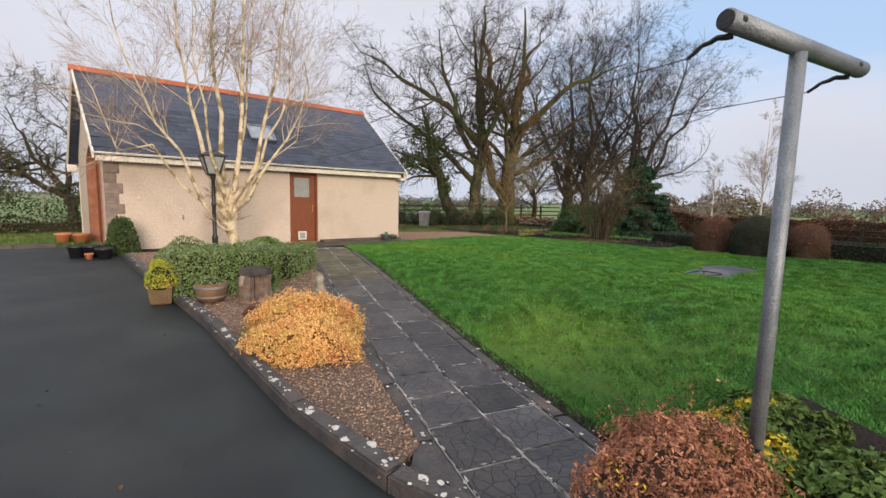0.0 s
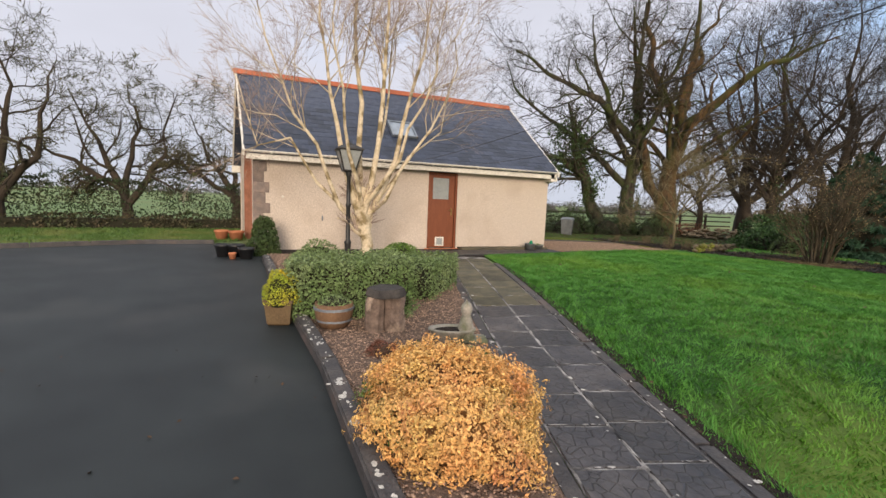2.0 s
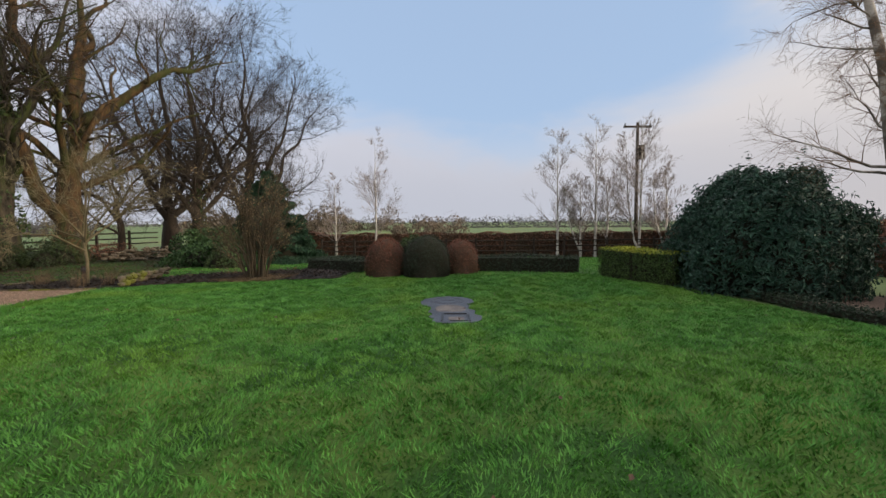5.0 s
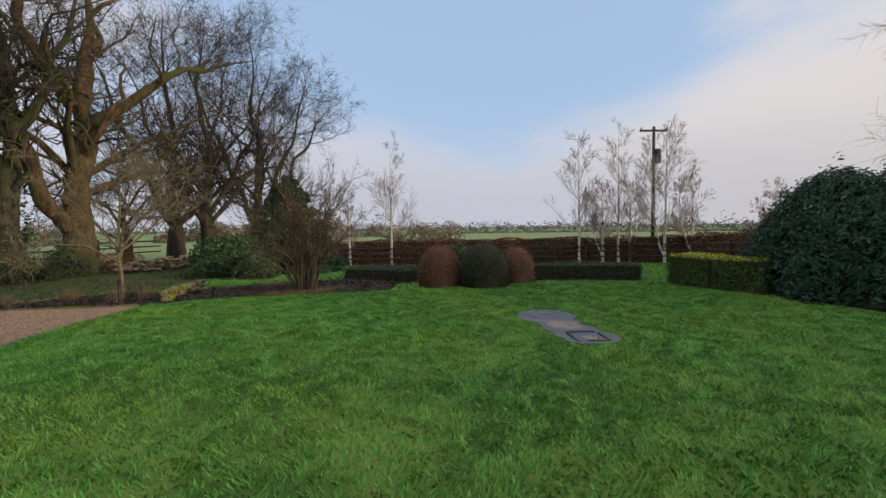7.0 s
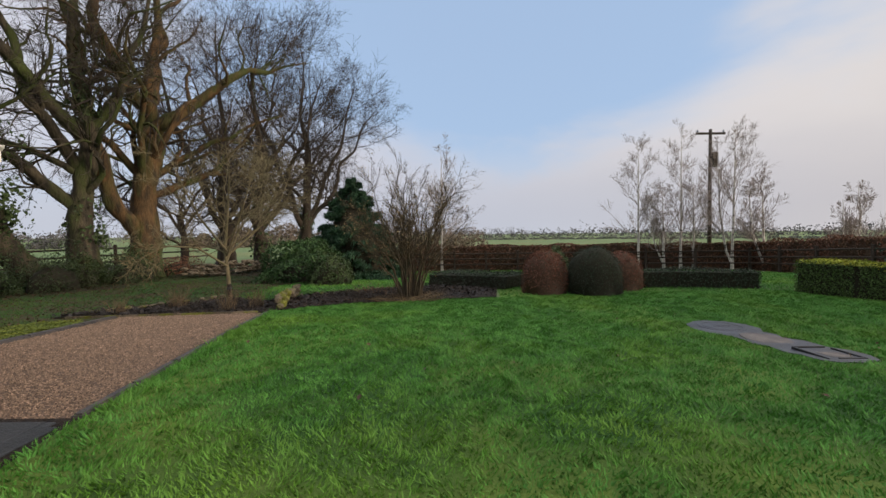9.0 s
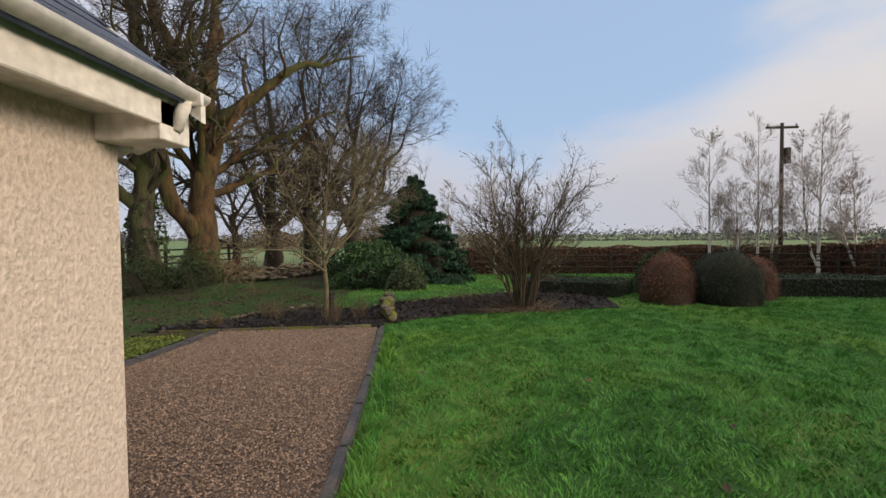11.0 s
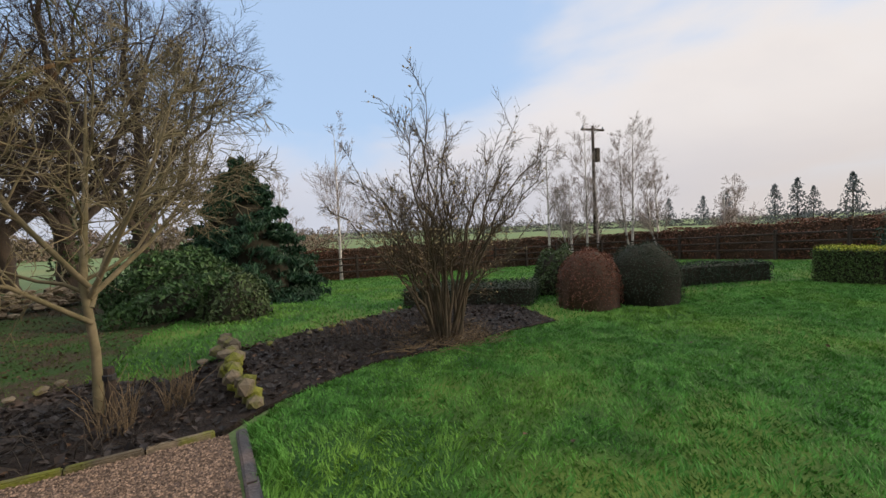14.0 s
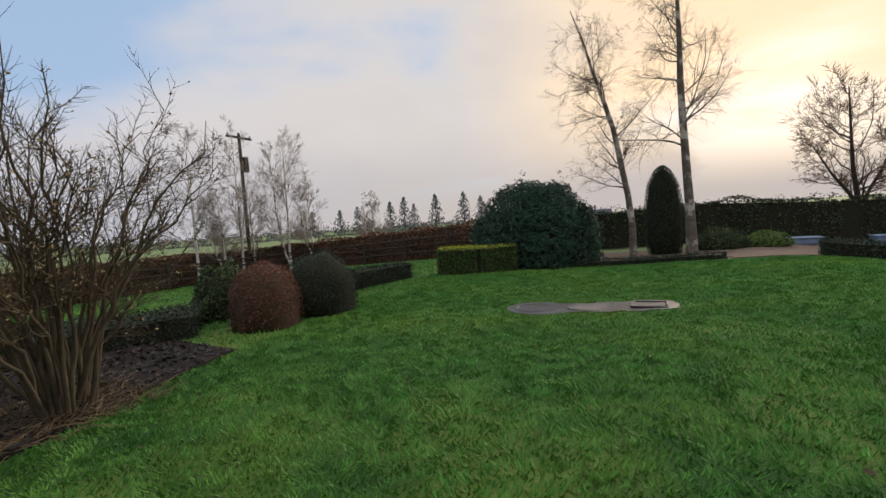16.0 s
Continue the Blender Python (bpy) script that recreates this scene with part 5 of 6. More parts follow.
bm = lathe([(0.085, 0), (0.095, 0.05), (0.085, 0.14), (0.062, 0.24), (0.045, 0.29), (0.058, 0.32), (0.062, 0.36), (0.045, 0.40), (0.02, 0.415)], 14, at=(0.20, 0, 0))
for sx in (-0.03, 0.03):
    lathe([(0.02, 0.0), (0.004, 0.05)], 6, bm, (0.20, sx, 0.39))
figure = part("animal_statue", bm, "concrete", None, smooth=True)
tagged(figure, "weathered pale stone cat statue beside the trough", "statue")
figure.matrix_basis = pose(2.40, 5.87, gz(2.56, 5.85) + 0.04, 0, 0, math.degrees(ANG))

for i, (x, y, r, h, m, lab) in enumerate(((-0.10, 11.55, 0.15, 0.25, "plastic_black", "black plastic plant pot on the driveway"), (0.14, 11.5, 0.16, 0.25, "plastic_black", "black plastic plant pot on the driveway"), (0.34, 11.15, 0.15, 0.22, "plastic_black", "black plastic plant pot on the driveway"),
                              (-0.42, 15.0, 0.18, 0.26, "terracotta", "terracotta plant pot beside the outbuilding"), (-0.06, 15.0, 0.20, 0.24, "terracotta", "terracotta plant pot beside the outbuilding"),
                              (0.10, 11.15, 0.075, 0.12, "terracotta", "low terracotta bowl on the driveway"))):
    p = pot("plant_pot", (x, y), lab, [(r * 0.7, 0), (r * 0.95, h * 0.8), (r * 1.06, h * 0.82), (r * 1.06, h), (r * 0.92, h), (r * 0.9, h * 0.85)], m)
    p["group"] = "pots by the corner"
for x, y, lab, r, h in ((7.56, 12.22, "small galvanised tub by the wall corner", 0.145, 0.17), (7.93, 12.38, "galvanised bowl of soil by the wall corner", 0.165, 0.12)):
    t = pot("metal_tub", (x, y), lab, [(r * 0.8, 0), (r, h * 0.9), (r * 1.06, h), (r * 0.97, h), (r * 0.9, h * 0.6)], "galv", 0.02)
    bm = lathe([(r * 0.88, h * 0.5), (r * 0.88, h * 0.7)], 14)
    part("soil", bm, "soil", t)
bush("potted_plant", (7.93, 12.38), "low dry plant in the galvanised bowl", 0.14, 0.14, 0.07, 160, 0.05, "grey_leaf", 44, z=gz(7.93, 12.38) + 0.09)
t = thing("trowel", (7.63, 12.27, 0.12), "green plastic garden tool handle in the tub", "garden tool")
part("handle", lathe([(0.03, 0), (0.045, 0.03), (0.05, 0.08), (0.035, 0.12), (0.01, 0.13)], 10), "green_plastic", t, smooth=True)

# ---- bed by the clothes pole ----
patch("pole_bed", [(1.95, 0.9), (2.75, 1.5), (3.6, 1.5), (4.6, 0.9), (4.3, 0.3), (3.3, -0.7), (2.5, -0.6)], 0.01, "soil", 0.5)
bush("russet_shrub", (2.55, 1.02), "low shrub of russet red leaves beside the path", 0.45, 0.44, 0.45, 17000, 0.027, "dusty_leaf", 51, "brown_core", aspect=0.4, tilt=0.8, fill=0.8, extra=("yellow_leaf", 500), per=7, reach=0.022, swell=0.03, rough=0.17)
bush("ivy_ground_cover", (3.0, 0.95), "low green and yellow leaved shrub round the pole", 0.50, 0.50, 0.36, 4200, 0.055, "green_leaf", 52, extra=("yellow_leaf", 900))
bush("variegated_shrub", (3.65, 0.85), "low green shrub with yellow leaves at the lawn edge", 0.5, 0.4, 0.33, 3800, 0.055, "green_leaf", 53, extra=("yellow_leaf", 1100))
bush("variegated_shrub", (3.15, 0.30), "low green shrub with yellow leaves at the foot of the pole", 0.5, 0.45, 0.35, 3800, 0.055, "green_leaf", 54, extra=("yellow_leaf", 900))

# ---- birch before the outbuilding ----
rb = random.Random(4)
TR = [([(0, 0, 0), (0.02, 0, 0.5), (0.0, 0, 0.98), (0.02, 0.02, 1.5)], (0.115, 0.098, 0.11, 0.06))]
for x, y, h, r in ((-0.45, 0.1, 5.2, 0.06), (-0.05, 0.25, 6.4, 0.072), (0.30, -0.05, 6.2, 0.065), (0.80, 0.15, 5.8, 0.062), (-1.0, -0.1, 4.6, 0.04), (1.10, 0.0, 4.6, 0.04), (0.5, 0.7, 5.4, 0.045), (-0.4, -0.6, 4.8, 0.04), (0.7, -0.6, 4.8, 0.04), (-1.35, 0.35, 3.5, 0.03), (1.15, 0.3, 3.9, 0.028)):
    z0 = 0.78 + rb.uniform(0, 0.5)
    TR.append(([(0, 0, z0), (x * 0.38, y * 0.35, z0 + 0.42), (x * 0.8, y * 0.75, 2.2), (x * 1.25, y * 1.15, h * 0.62), (x * 1.55, y * 1.4, h)], (r, r * 0.9, r * 0.65, r * 0.4, 0.006)))
tree("birch_tree", (2.19, 9.15), "bare multi-stemmed birch with pale yellowish bark before the outbuilding", TR,
     [dict(n=14, l0=0.32, l1=0.55, ang=38, k=6, rr=0.42, t0=0.42, up=0.06, wob=0.15, sides=4, fall=0.45), dict(n=9, l0=0.4, l1=0.7, ang=32, k=5, rr=0.5, t0=0.12, up=0.03, wob=0.14), dict(n=6, l0=0.4, l1=0.8, ang=30, k=3, rr=0.5, t0=0.15, up=0.0, wob=0.14, minr=0.0022)],
     "birch", "birch_twig", 61, wob=0.06)

# ---- large bare trees ----
BIG = [dict(n=13, l0=0.26, l1=0.52, ang=52, k=9, rr=0.42, t0=0.2, up=0.06, wob=0.30, sides=5, fall=0.25, taper=0.2), dict(n=8, l0=0.4, l1=0.75, ang=46, k=7, rr=0.50, t0=0.12, up=0.05, wob=0.30, sides=4, taper=0.25), dict(n=6, l0=0.4, l1=0.85, ang=42, k=4, rr=0.5, t0=0.1, up=0.04, wob=0.24, minr=0.008), dict(n=2, l0=0.45, l1=0.95, ang=38, k=3, rr=0.6, t0=0.15, up=0.03, wob=0.2, minr=0.006)]
# sycamore with two main stems
tree("sycamore_tree", (22.6, 21.0), "tall bare sycamore with ochre mossy bark and a forked trunk", [
    ([(0, 0, 0), (0.1, -0.1, 1.6), (0.0, 0, 3.2), (0.5, -0.3, 5.5), (0.6, -0.2, 8.0), (1.2, -0.2, 11.0), (1.0, 0, 14.5)], (0.66, 0.50, 0.45, 0.36, 0.27, 0.15, 0.04)),
    ([(0.3, -0.1, 5.9), (0.9, -0.9, 6.8), (1.8, -2.0, 8.1), (2.4, -2.7, 9.2), (3.5, -4.0, 9.8), (5.2, -5.2, 10.6)], (0.30, 0.25, 0.21, 0.16, 0.10, 0.02)),
    ([(-0.1, 0.1, 1.9), (-0.9, 0.8, 3.6), (-1.2, 1.2, 6.0), (-1.4, 1.4, 9.0), (-2.2, 1.6, 13.0)], (0.30, 0.27, 0.22, 0.14, 0.04)),
    ([(0.2, 0, 7.0), (-0.7, 0.7, 9.0), (-1.2, 1.2, 12.0), (-1.0, 1.4, 14.5)], (0.25, 0.2, 0.13, 0.04)),
    ([(0.5, -0.2, 7.5), (1.6, 0.2, 9.5), (2.6, 0.4, 12.0), (3.2, 0.2, 14.0)], (0.22, 0.17, 0.1, 0.04))], BIG, "bark_orange", "twig_dark", 71, wob=0.15)
tree("sycamore_tree", (20.4, 21.6), "tall bare tree with dark mossy bark and rising limbs", [
    ([(0, 0, 0), (0.0, 0, 1.8), (0.3, -0.2, 3.6), (0.2, -0.2, 5.5), (0.4, 0, 9.0), (0.2, 0.2, 13.0)], (0.55, 0.38, 0.33, 0.27, 0.17, 0.04)),
    ([(0.1, 0, 2.5), (-1.2, 1.2, 4.4), (-2.4, 2.4, 5.8), (-4.4, 4.0, 7.6), (-6.0, 5.0, 10.0)], (0.20, 0.17, 0.13, 0.08, 0.03)),
    ([(0.1, 0, 4.0), (-0.9, 0.6, 6.0), (-1.6, 1.2, 9.0), (-2.4, 1.6, 12.5)], (0.20, 0.17, 0.11, 0.03)),
    ([(0.2, -0.2, 5.0), (-1.8, 0.3, 7.2), (-4.4, 1.2, 8.6), (-7.0, 2.0, 10.0)], (0.22, 0.18, 0.12, 0.04)),
    ([(0.2, -0.2, 5.5), (1.0, -1.0, 8.0), (1.8, -1.6, 11.5)], (0.2, 0.14, 0.04))], BIG, "bark", "twig_dark", 72, wob=0.16, ivy=((0.1, 0, 0.6, 0.55, 2.2), (-1.9, 1.9, 4.6, 0.6, 1.2), (0.1, 0, 5.5, 0.45, 2.0)))
tree("leaning_tree", (19.3, 22.3), "leaning ivy-clad bare tree with mossy bark", [
    ([(0, 0, 0), (-0.45, 0.4, 1.8), (-1.0, 0.9, 3.6), (-1.4, 1.1, 5.4), (-1.9, 1.3, 7.6)], (0.42, 0.33, 0.27, 0.2, 0.05)),
    ([(-1.2, 0.9, 3.2), (-2.6, 1.0, 4.2), (-4.2, 1.4, 4.6)], (0.16, 0.12, 0.03))],
    [dict(n=12, l0=0.35, l1=0.65, ang=55, k=6, rr=0.4, t0=0.4, up=0.03, wob=0.2, sides=5), dict(n=10, l0=0.4, l1=0.7, ang=45, k=5, rr=0.45, wob=0.2), dict(n=8, l0=0.4, l1=0.8, ang=40, k=3, rr=0.5, wob=0.2, minr=0.006)], "bark", "twig_dark", 73, ivy=((-0.6, 0.5, 1.6, 0.55, 1.8), (-1.2, 1.0, 3.4, 0.9, 1.8), (-1.9, 1.2, 4.6, 1.0, 2.2), (-2.8, 1.2, 3.2, 0.8, 1.4)))
FAN = [dict(n=22, l0=0.26, l1=0.54, ang=50, k=8, rr=0.40, t0=0.12, up=0.10, wob=0.22, sides=4, fall=0.35, taper=0.2), dict(n=8, l0=0.4, l1=0.7, ang=40, k=6, rr=0.45, t0=0.1, up=0.05, wob=0.20), dict(n=8, l0=0.4, l1=0.85, ang=40, k=3, rr=0.55, t0=0.05, up=0.03, wob=0.18, minr=0.0095)]
for i, (x, y, H, lab) in enumerate(((31.0, 21.8, 15.5, "tall dark bare tree with dense upswept twigs"), (29.5, 19.0, 13.5, "dark bare tree with dense upswept twigs at the field edge"), (33.0, 17.6, 15.0, "tall dark bare tree with fine rising branches"), (26.8, 21.9, 6.5, "small dark bare tree between the large trunks"))):
    tree("ash_tree", (x, y), lab, [([(0, 0, 0), (0.1, 0, 1.5), (0.0, 0.1, 3.2), (0.3, 0.1, H * 0.45), (0.2, 0.3, H * 0.7), (0.5, 0.2, H)], (0.46 * H / 14, 0.36 * H / 14, 0.27 * H / 14, 0.16 * H / 14, 0.08 * H / 14, 0.012)),
                                   ([(0.0, 0, 1.8), (-0.7, 0.6, 3.4), (-1.9, 1.6, H * 0.5), (-3.3, 2.6, H * 0.80)], (0.17 * H / 14, 0.14 * H / 14, 0.09 * H / 14, 0.012)),
                                   ([(0.0, 0, 2.0), (1.1, -0.9, 3.8), (2.6, -2.3, H * 0.48), (4.0, -4.1, H * 0.74)], (0.15 * H / 14, 0.13 * H / 14, 0.08 * H / 14, 0.012)),
                                   ([(0.0, 0, 2.6), (0.5, -1.0, 4.6), (1.4, -2.2, H * 0.55), (1.8, -3.0, H * 0.88)], (0.15 * H / 14, 0.12 * H / 14, 0.08 * H / 14, 0.012))], FAN, "bark_dark", "twig_dark", 80 + i, group="trees at the field edge", wob=0.2, ivy=((0.0, 0, 0.2, 0.5, 1.6), (0.1, 0.1, 1.8, 0.42, 2.6)) if i in (1, 2) else ())
# thorn trees behind the verge
THORN = [dict(n=11, l0=0.35, l1=0.65, ang=58, k=8, rr=0.55, t0=0.22, up=0.02, wob=0.40, sides=4, fall=0.25, taper=0.2), dict(n=9, l0=0.35, l1=0.7, ang=55, k=6, rr=0.55, t0=0.12, up=0.0, wob=0.42), dict(n=6, l0=0.4, l1=0.85, ang=50, k=4, rr=0.55, t0=0.1, up=0.0, wob=0.35, minr=0.008)]
for i, (x, y, H) in enumerate(((-0.4, 19.6, 4.6), (-3.6, 19.2, 4.8), (-6.6, 18.6, 5.4), (-9.6, 17.2, 5.4))):
    s = H / 5
    tree("hawthorn_tree", (x, y), "bare spreading hawthorn with dark mossy trunk and tangled twigs", [
        ([(0, 0, 0), (0.1, 0, 0.9 * s), (-0.3, 0.1, 1.8 * s), (-0.9, 0.1, 3.0 * s), (-1.4, 0, 4.4 * s)], (0.2 * s, 0.15 * s, 0.11 * s, 0.05 * s, 0.012)),
        ([(0.05, 0, 0.8 * s), (0.6, 0, 1.7 * s), (1.2, -0.1, 2.9 * s), (1.5, 0, 4.6 * s)], (0.13 * s, 0.10 * s, 0.055 * s, 0.012)),
        ([(0.0, 0, 1.0 * s), (0.0, 0.4, 2.2 * s), (0.3, 0.5, 3.6 * s), (0.1, 0.4, 5.0 * s)], (0.12 * s, 0.09 * s, 0.05 * s, 0.012)),
        ([(-0.1, 0, 1.3 * s), (-1.1, -0.2, 2.0 * s), (-2.2, -0.2, 2.5 * s)], (0.1 * s, 0.08 * s, 0.02))], THORN, "bark_dark", "twig_olive", 90 + i, group="thorn trees along the verge", wob=0.14, sprig=("thorn_leaf", 5500, 0.05))

# ---- shrubs and young trees ----
TR = []
rh = random.Random(6)
for i in range(34):
    a, r = rh.uniform(0, 6.28), rh.uniform(0.05, 0.26)
    lean = rh.uniform(0.15, 1.75)
    h = rh.uniform(2.4, 3.75) - lean * 0.45
    bx, by = r * math.cos(a), r * math.sin(a)
    ux, uy = math.cos(a), math.sin(a)
    TR.append(([(bx, by, 0), (bx + ux * lean * 0.15, by + uy * lean * 0.15, h * 0.3), (bx + ux * lean * 0.5, by + uy * lean * 0.5, h * 0.65), (bx + ux * lean, by + uy * lean, h)], (0.028, 0.020, 0.013, 0.004)))
tree("hazel_shrub", (15.9, 9.5), "large bare multi-stemmed hazel shrub with fine upright stems and catkins", TR,
     [dict(n=15, l0=0.14, l1=0.34, ang=32, k=6, rr=0.50, t0=0.30, up=0.06, wob=0.10, fall=0.45, minr=0.0055), dict(n=12, l0=0.3, l1=0.65, ang=44, k=4, rr=0.55, t0=0.1, up=0.05, wob=0.15, minr=0.0035)], "twig_hazel", "twig_hazel", 101, k=11, sides=7, wob=0.06, category="shrub", sprig=("catkin", 2600, 0.04))
tree("apple_tree", (14.75, 13.6), "young bare spreading apple tree with lichened branches, tied to a stake", [
    ([(0, 0, 0), (0.03, 0, 0.7), (0.0, 0.05, 1.3), (0.1, 0, 2.3), (0.0, -0.1, 3.3)], (0.050, 0.042, 0.038, 0.025, 0.005)),
    ([(0, 0, 0.95), (-0.5, 0.4, 1.4), (-1.0, 0.8, 1.45), (-1.3, 1.1, 1.2)], (0.026, 0.02, 0.014, 0.004)),
    ([(0, 0, 1.2), (0.5, -0.5, 1.8), (0.9, -0.9, 2.5), (1.1, -1.1, 3.2)], (0.028, 0.022, 0.014, 0.004)),
    ([(0, 0, 1.3), (-0.3, 0.4, 2.0), (-0.6, 0.6, 2.7), (-0.7, 0.8, 3.3)], (0.028, 0.022, 0.014, 0.004)),
    ([(0, 0, 1.1), (0.4, -0.1, 1.8), (0.6, -0.6, 2.5), (0.5, -0.8, 3.3)], (0.026, 0.02, 0.013, 0.004)),
    ([(0, 0, 1.2), (-0.4, -0.4, 1.8), (-0.7, -0.8, 2.5), (-0.8, -1.0, 3.1)], (0.026, 0.02, 0.013, 0.004))],
    [dict(n=13, l0=0.3, l1=0.6, ang=48, k=7, rr=0.55, t0=0.3, up=0.05, wob=0.24, sides=4, fall=0.3), dict(n=9, l0=0.35, l1=0.75, ang=48, k=5, rr=0.55, t0=0.1, up=0.03, wob=0.24, minr=0.006), dict(n=5, l0=0.4, l1=0.8, ang=45, k=3, rr=0.6, wob=0.22, minr=0.0045)], "twig_lichen", "twig_lichen", 102, k=11)
bm = bmesh.new()
rod(bm, (0, 0, 0), (0.0, 0, 0.52), 0.045, 8)
st = thing("tree_stake", (14.38, 13.38, gz(14.38, 13.38) + 0.02), "short round timber stake with a black tie by the young tree", "stake")
part("stake", bm, "timber", st)
part("tie", lathe([(0.048, 0.40), (0.055, 0.41), (0.055, 0.45), (0.048, 0.46)], 10), "black", st)


def conifer(name, at, label, H, R, n, leaf, seed, size=0.16, top=0.12, category="conifer", group="", solid=0.75):
    rng = np.random.default_rng(seed)
    root = thing(name, (at[0], at[1], gz(*at)), label, category, group)
    bm = bmesh.new()
    rod(bm, (0, 0, 0), (0, 0, H * 0.9), 0.06 * H / 4, 8, 0.01)
    part("trunk", bm, "bark_dark", root)
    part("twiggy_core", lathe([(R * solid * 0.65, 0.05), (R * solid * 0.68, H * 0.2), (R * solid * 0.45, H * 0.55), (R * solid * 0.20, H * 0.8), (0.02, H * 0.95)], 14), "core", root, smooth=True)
    if solid > 0.5:
        m = 210
        bz, ba = rng.uniform(0.02, 1, m) ** 1.2, rng.uniform(0, 6.28, m)
        reach = R * (1 - bz) ** 0.85 * rng.uniform(0.80, 1.12, m) + 0.14
        j = rng.integers(0, m, n)
        u = rng.uniform(0.35, 1, n) ** 0.6
        side = rng.normal(0, 0.16, n) * (1.25 - u) * reach[j]
        r, aa = u * reach[j], ba[j]
        z = bz[j] * H + 0.10 * r - 0.16 * r * r / R + rng.normal(0, 0.05, n)
        P = np.stack([r * np.cos(aa) - side * np.sin(aa), r * np.sin(aa) + side * np.cos(aa), np.maximum(z, 0.03)], 1)
        N = np.stack([0.5 * np.cos(aa), 0.5 * np.sin(aa), np.full(n, 0.9)], 1)
    else:
        z = rng.uniform(0, 1, n) ** 1.25
        th = rng.uniform(0, 6.28, n)
        tier = 0.7 + 0.3 * np.sin(z * 60 + th * 2) + 0.10 * np.sin(th * 5 + z * 9) + rng.uniform(-0.2, 0.05, n)
        r = R * (1 - z) ** 0.62 * tier + 0.03
        P = np.stack([r * np.cos(th), r * np.sin(th), z * H], 1)
        N = np.stack([np.cos(th), np.sin(th), np.full(n, 0.9)], 1)
    put_mesh("foliage", np_mesh("foliage", *leaves(rng, P, N, size, 0.3, 0.5, 0.8)), leaf, root)
    return root


conifer("dark_conifer", (25.2, 12.9), "dark blue-green spreading conifer at the lawn edge", 4.6, 2.7, 30000, "conifer_leaf", 111, 0.24)
bush("laurel_bush", (22.2, 14.2), "broad dark green laurel bush under the bare trees", 2.0, 1.5, 1.45, 8000, 0.13, "laurel_leaf", 112, rough=0.24, tilt=1.1, fill=0.7)
bush("laurel_bush", (20.9, 12.9), "low dark evergreen bush at the lawn edge", 1.1, 0.8, 1.1, 3000, 0.10, "ivy_leaf", 113)
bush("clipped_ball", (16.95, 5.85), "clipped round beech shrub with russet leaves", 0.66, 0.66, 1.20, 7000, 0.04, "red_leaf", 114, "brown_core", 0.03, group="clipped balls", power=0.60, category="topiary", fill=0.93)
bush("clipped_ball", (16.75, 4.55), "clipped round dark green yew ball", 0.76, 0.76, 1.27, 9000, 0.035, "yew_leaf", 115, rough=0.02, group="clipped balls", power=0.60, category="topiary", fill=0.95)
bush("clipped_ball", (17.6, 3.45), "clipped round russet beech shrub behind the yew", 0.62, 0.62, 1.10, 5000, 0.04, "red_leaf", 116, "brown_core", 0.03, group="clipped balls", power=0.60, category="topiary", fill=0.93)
bush("laurel_bush", (18.9, 5.2), "dark green evergreen shrub behind the clipped balls", 0.7, 0.7, 1.25, 3600, 0.08, "ivy_leaf", 126)
hedge("low_box_hedge", [(20.0, 8.8), (19.2, 7.6), (18.2, 6.4)], 1.5, 0.44, 6000, 0.05, "yew_leaf", 117, "low wide clipped dark green hedge beside the round shrubs", rag=0.02)
hedge("low_box_hedge", [(18.0, 3.2), (18.0, 1.6), (17.5, -0.4)], 0.7, 0.52, 6000, 0.05, "yew_leaf", 118, "low clipped dark hedge with a flat grey-brown top", rag=0.02)
hedge("box_hedge_block", [(16.6, -1.2), (15.4, -1.6), (14.4, -2.2)], 1.0, 0.85, 15000, 0.045, "box_dark", 119, "clipped dark green box hedge with a bright lime top", rag=0.02, top_leaf="lime_leaf")
bush("rhododendron_bush", (13.9, -3.75), "large dense dark green evergreen bush at the lawn edge", 2.05, 1.85, 2.75, 34000, 0.13, "dark_leaf", 120, rough=0.10, fill=0.84, power=0.80, tilt=0.5, aspect=0.32, per=8, reach=0.09, swell=0.06)
hedge("low_edging_hedge", [(12.6, -2.75), (11.2, -2.75), (9.5, -2.7), (8.4, -2.55)], 0.4, 0.18, 3500, 0.05, "yew_leaf", 121, "very low dark clipped edging along the lawn", rag=0.02)
hedge("low_box_hedge", [(6.1, -2.9), (5.2, -2.75), (4.2, -2.6)], 0.6, 0.42, 3500, 0.05, "yew_leaf", 122, "low clipped dark green hedge beside the drive", rag=0.02)
P0 = (9.75, -5.2)
rng = np.random.default_rng(123)
th = thing("columnar_yew", (*P0, gz(*P0)), "tall narrow dark columnar yew", "conifer")
part("twiggy_core", lathe([(0.42, 0), (0.55, 0.6), (0.55, 1.5), (0.42, 2.4), (0.2, 2.85), (0.05, 2.95)], 14), "core", th, smooth=True)
n = 9000
z = rng.uniform(0, 1, n)
a = rng.uniform(0, 6.28, n)
r = np.interp(z, [0, 0.2, 0.5, 0.8, 0.95, 1], [0.5, 0.63, 0.62, 0.48, 0.26, 0.08]) * (1 + 0.06 * np.sin(a * 6) + rng.uniform(-0.1, 0.03, n))
put_mesh("foliage", np_mesh("foliage", *leaves(rng, np.stack([r * np.cos(a), r * np.sin(a), z * 3.05], 1), np.stack([np.cos(a), np.sin(a), 0.3 + 0 * a], 1), 0.07, 0.3, 0.5)), "yew_leaf", th)
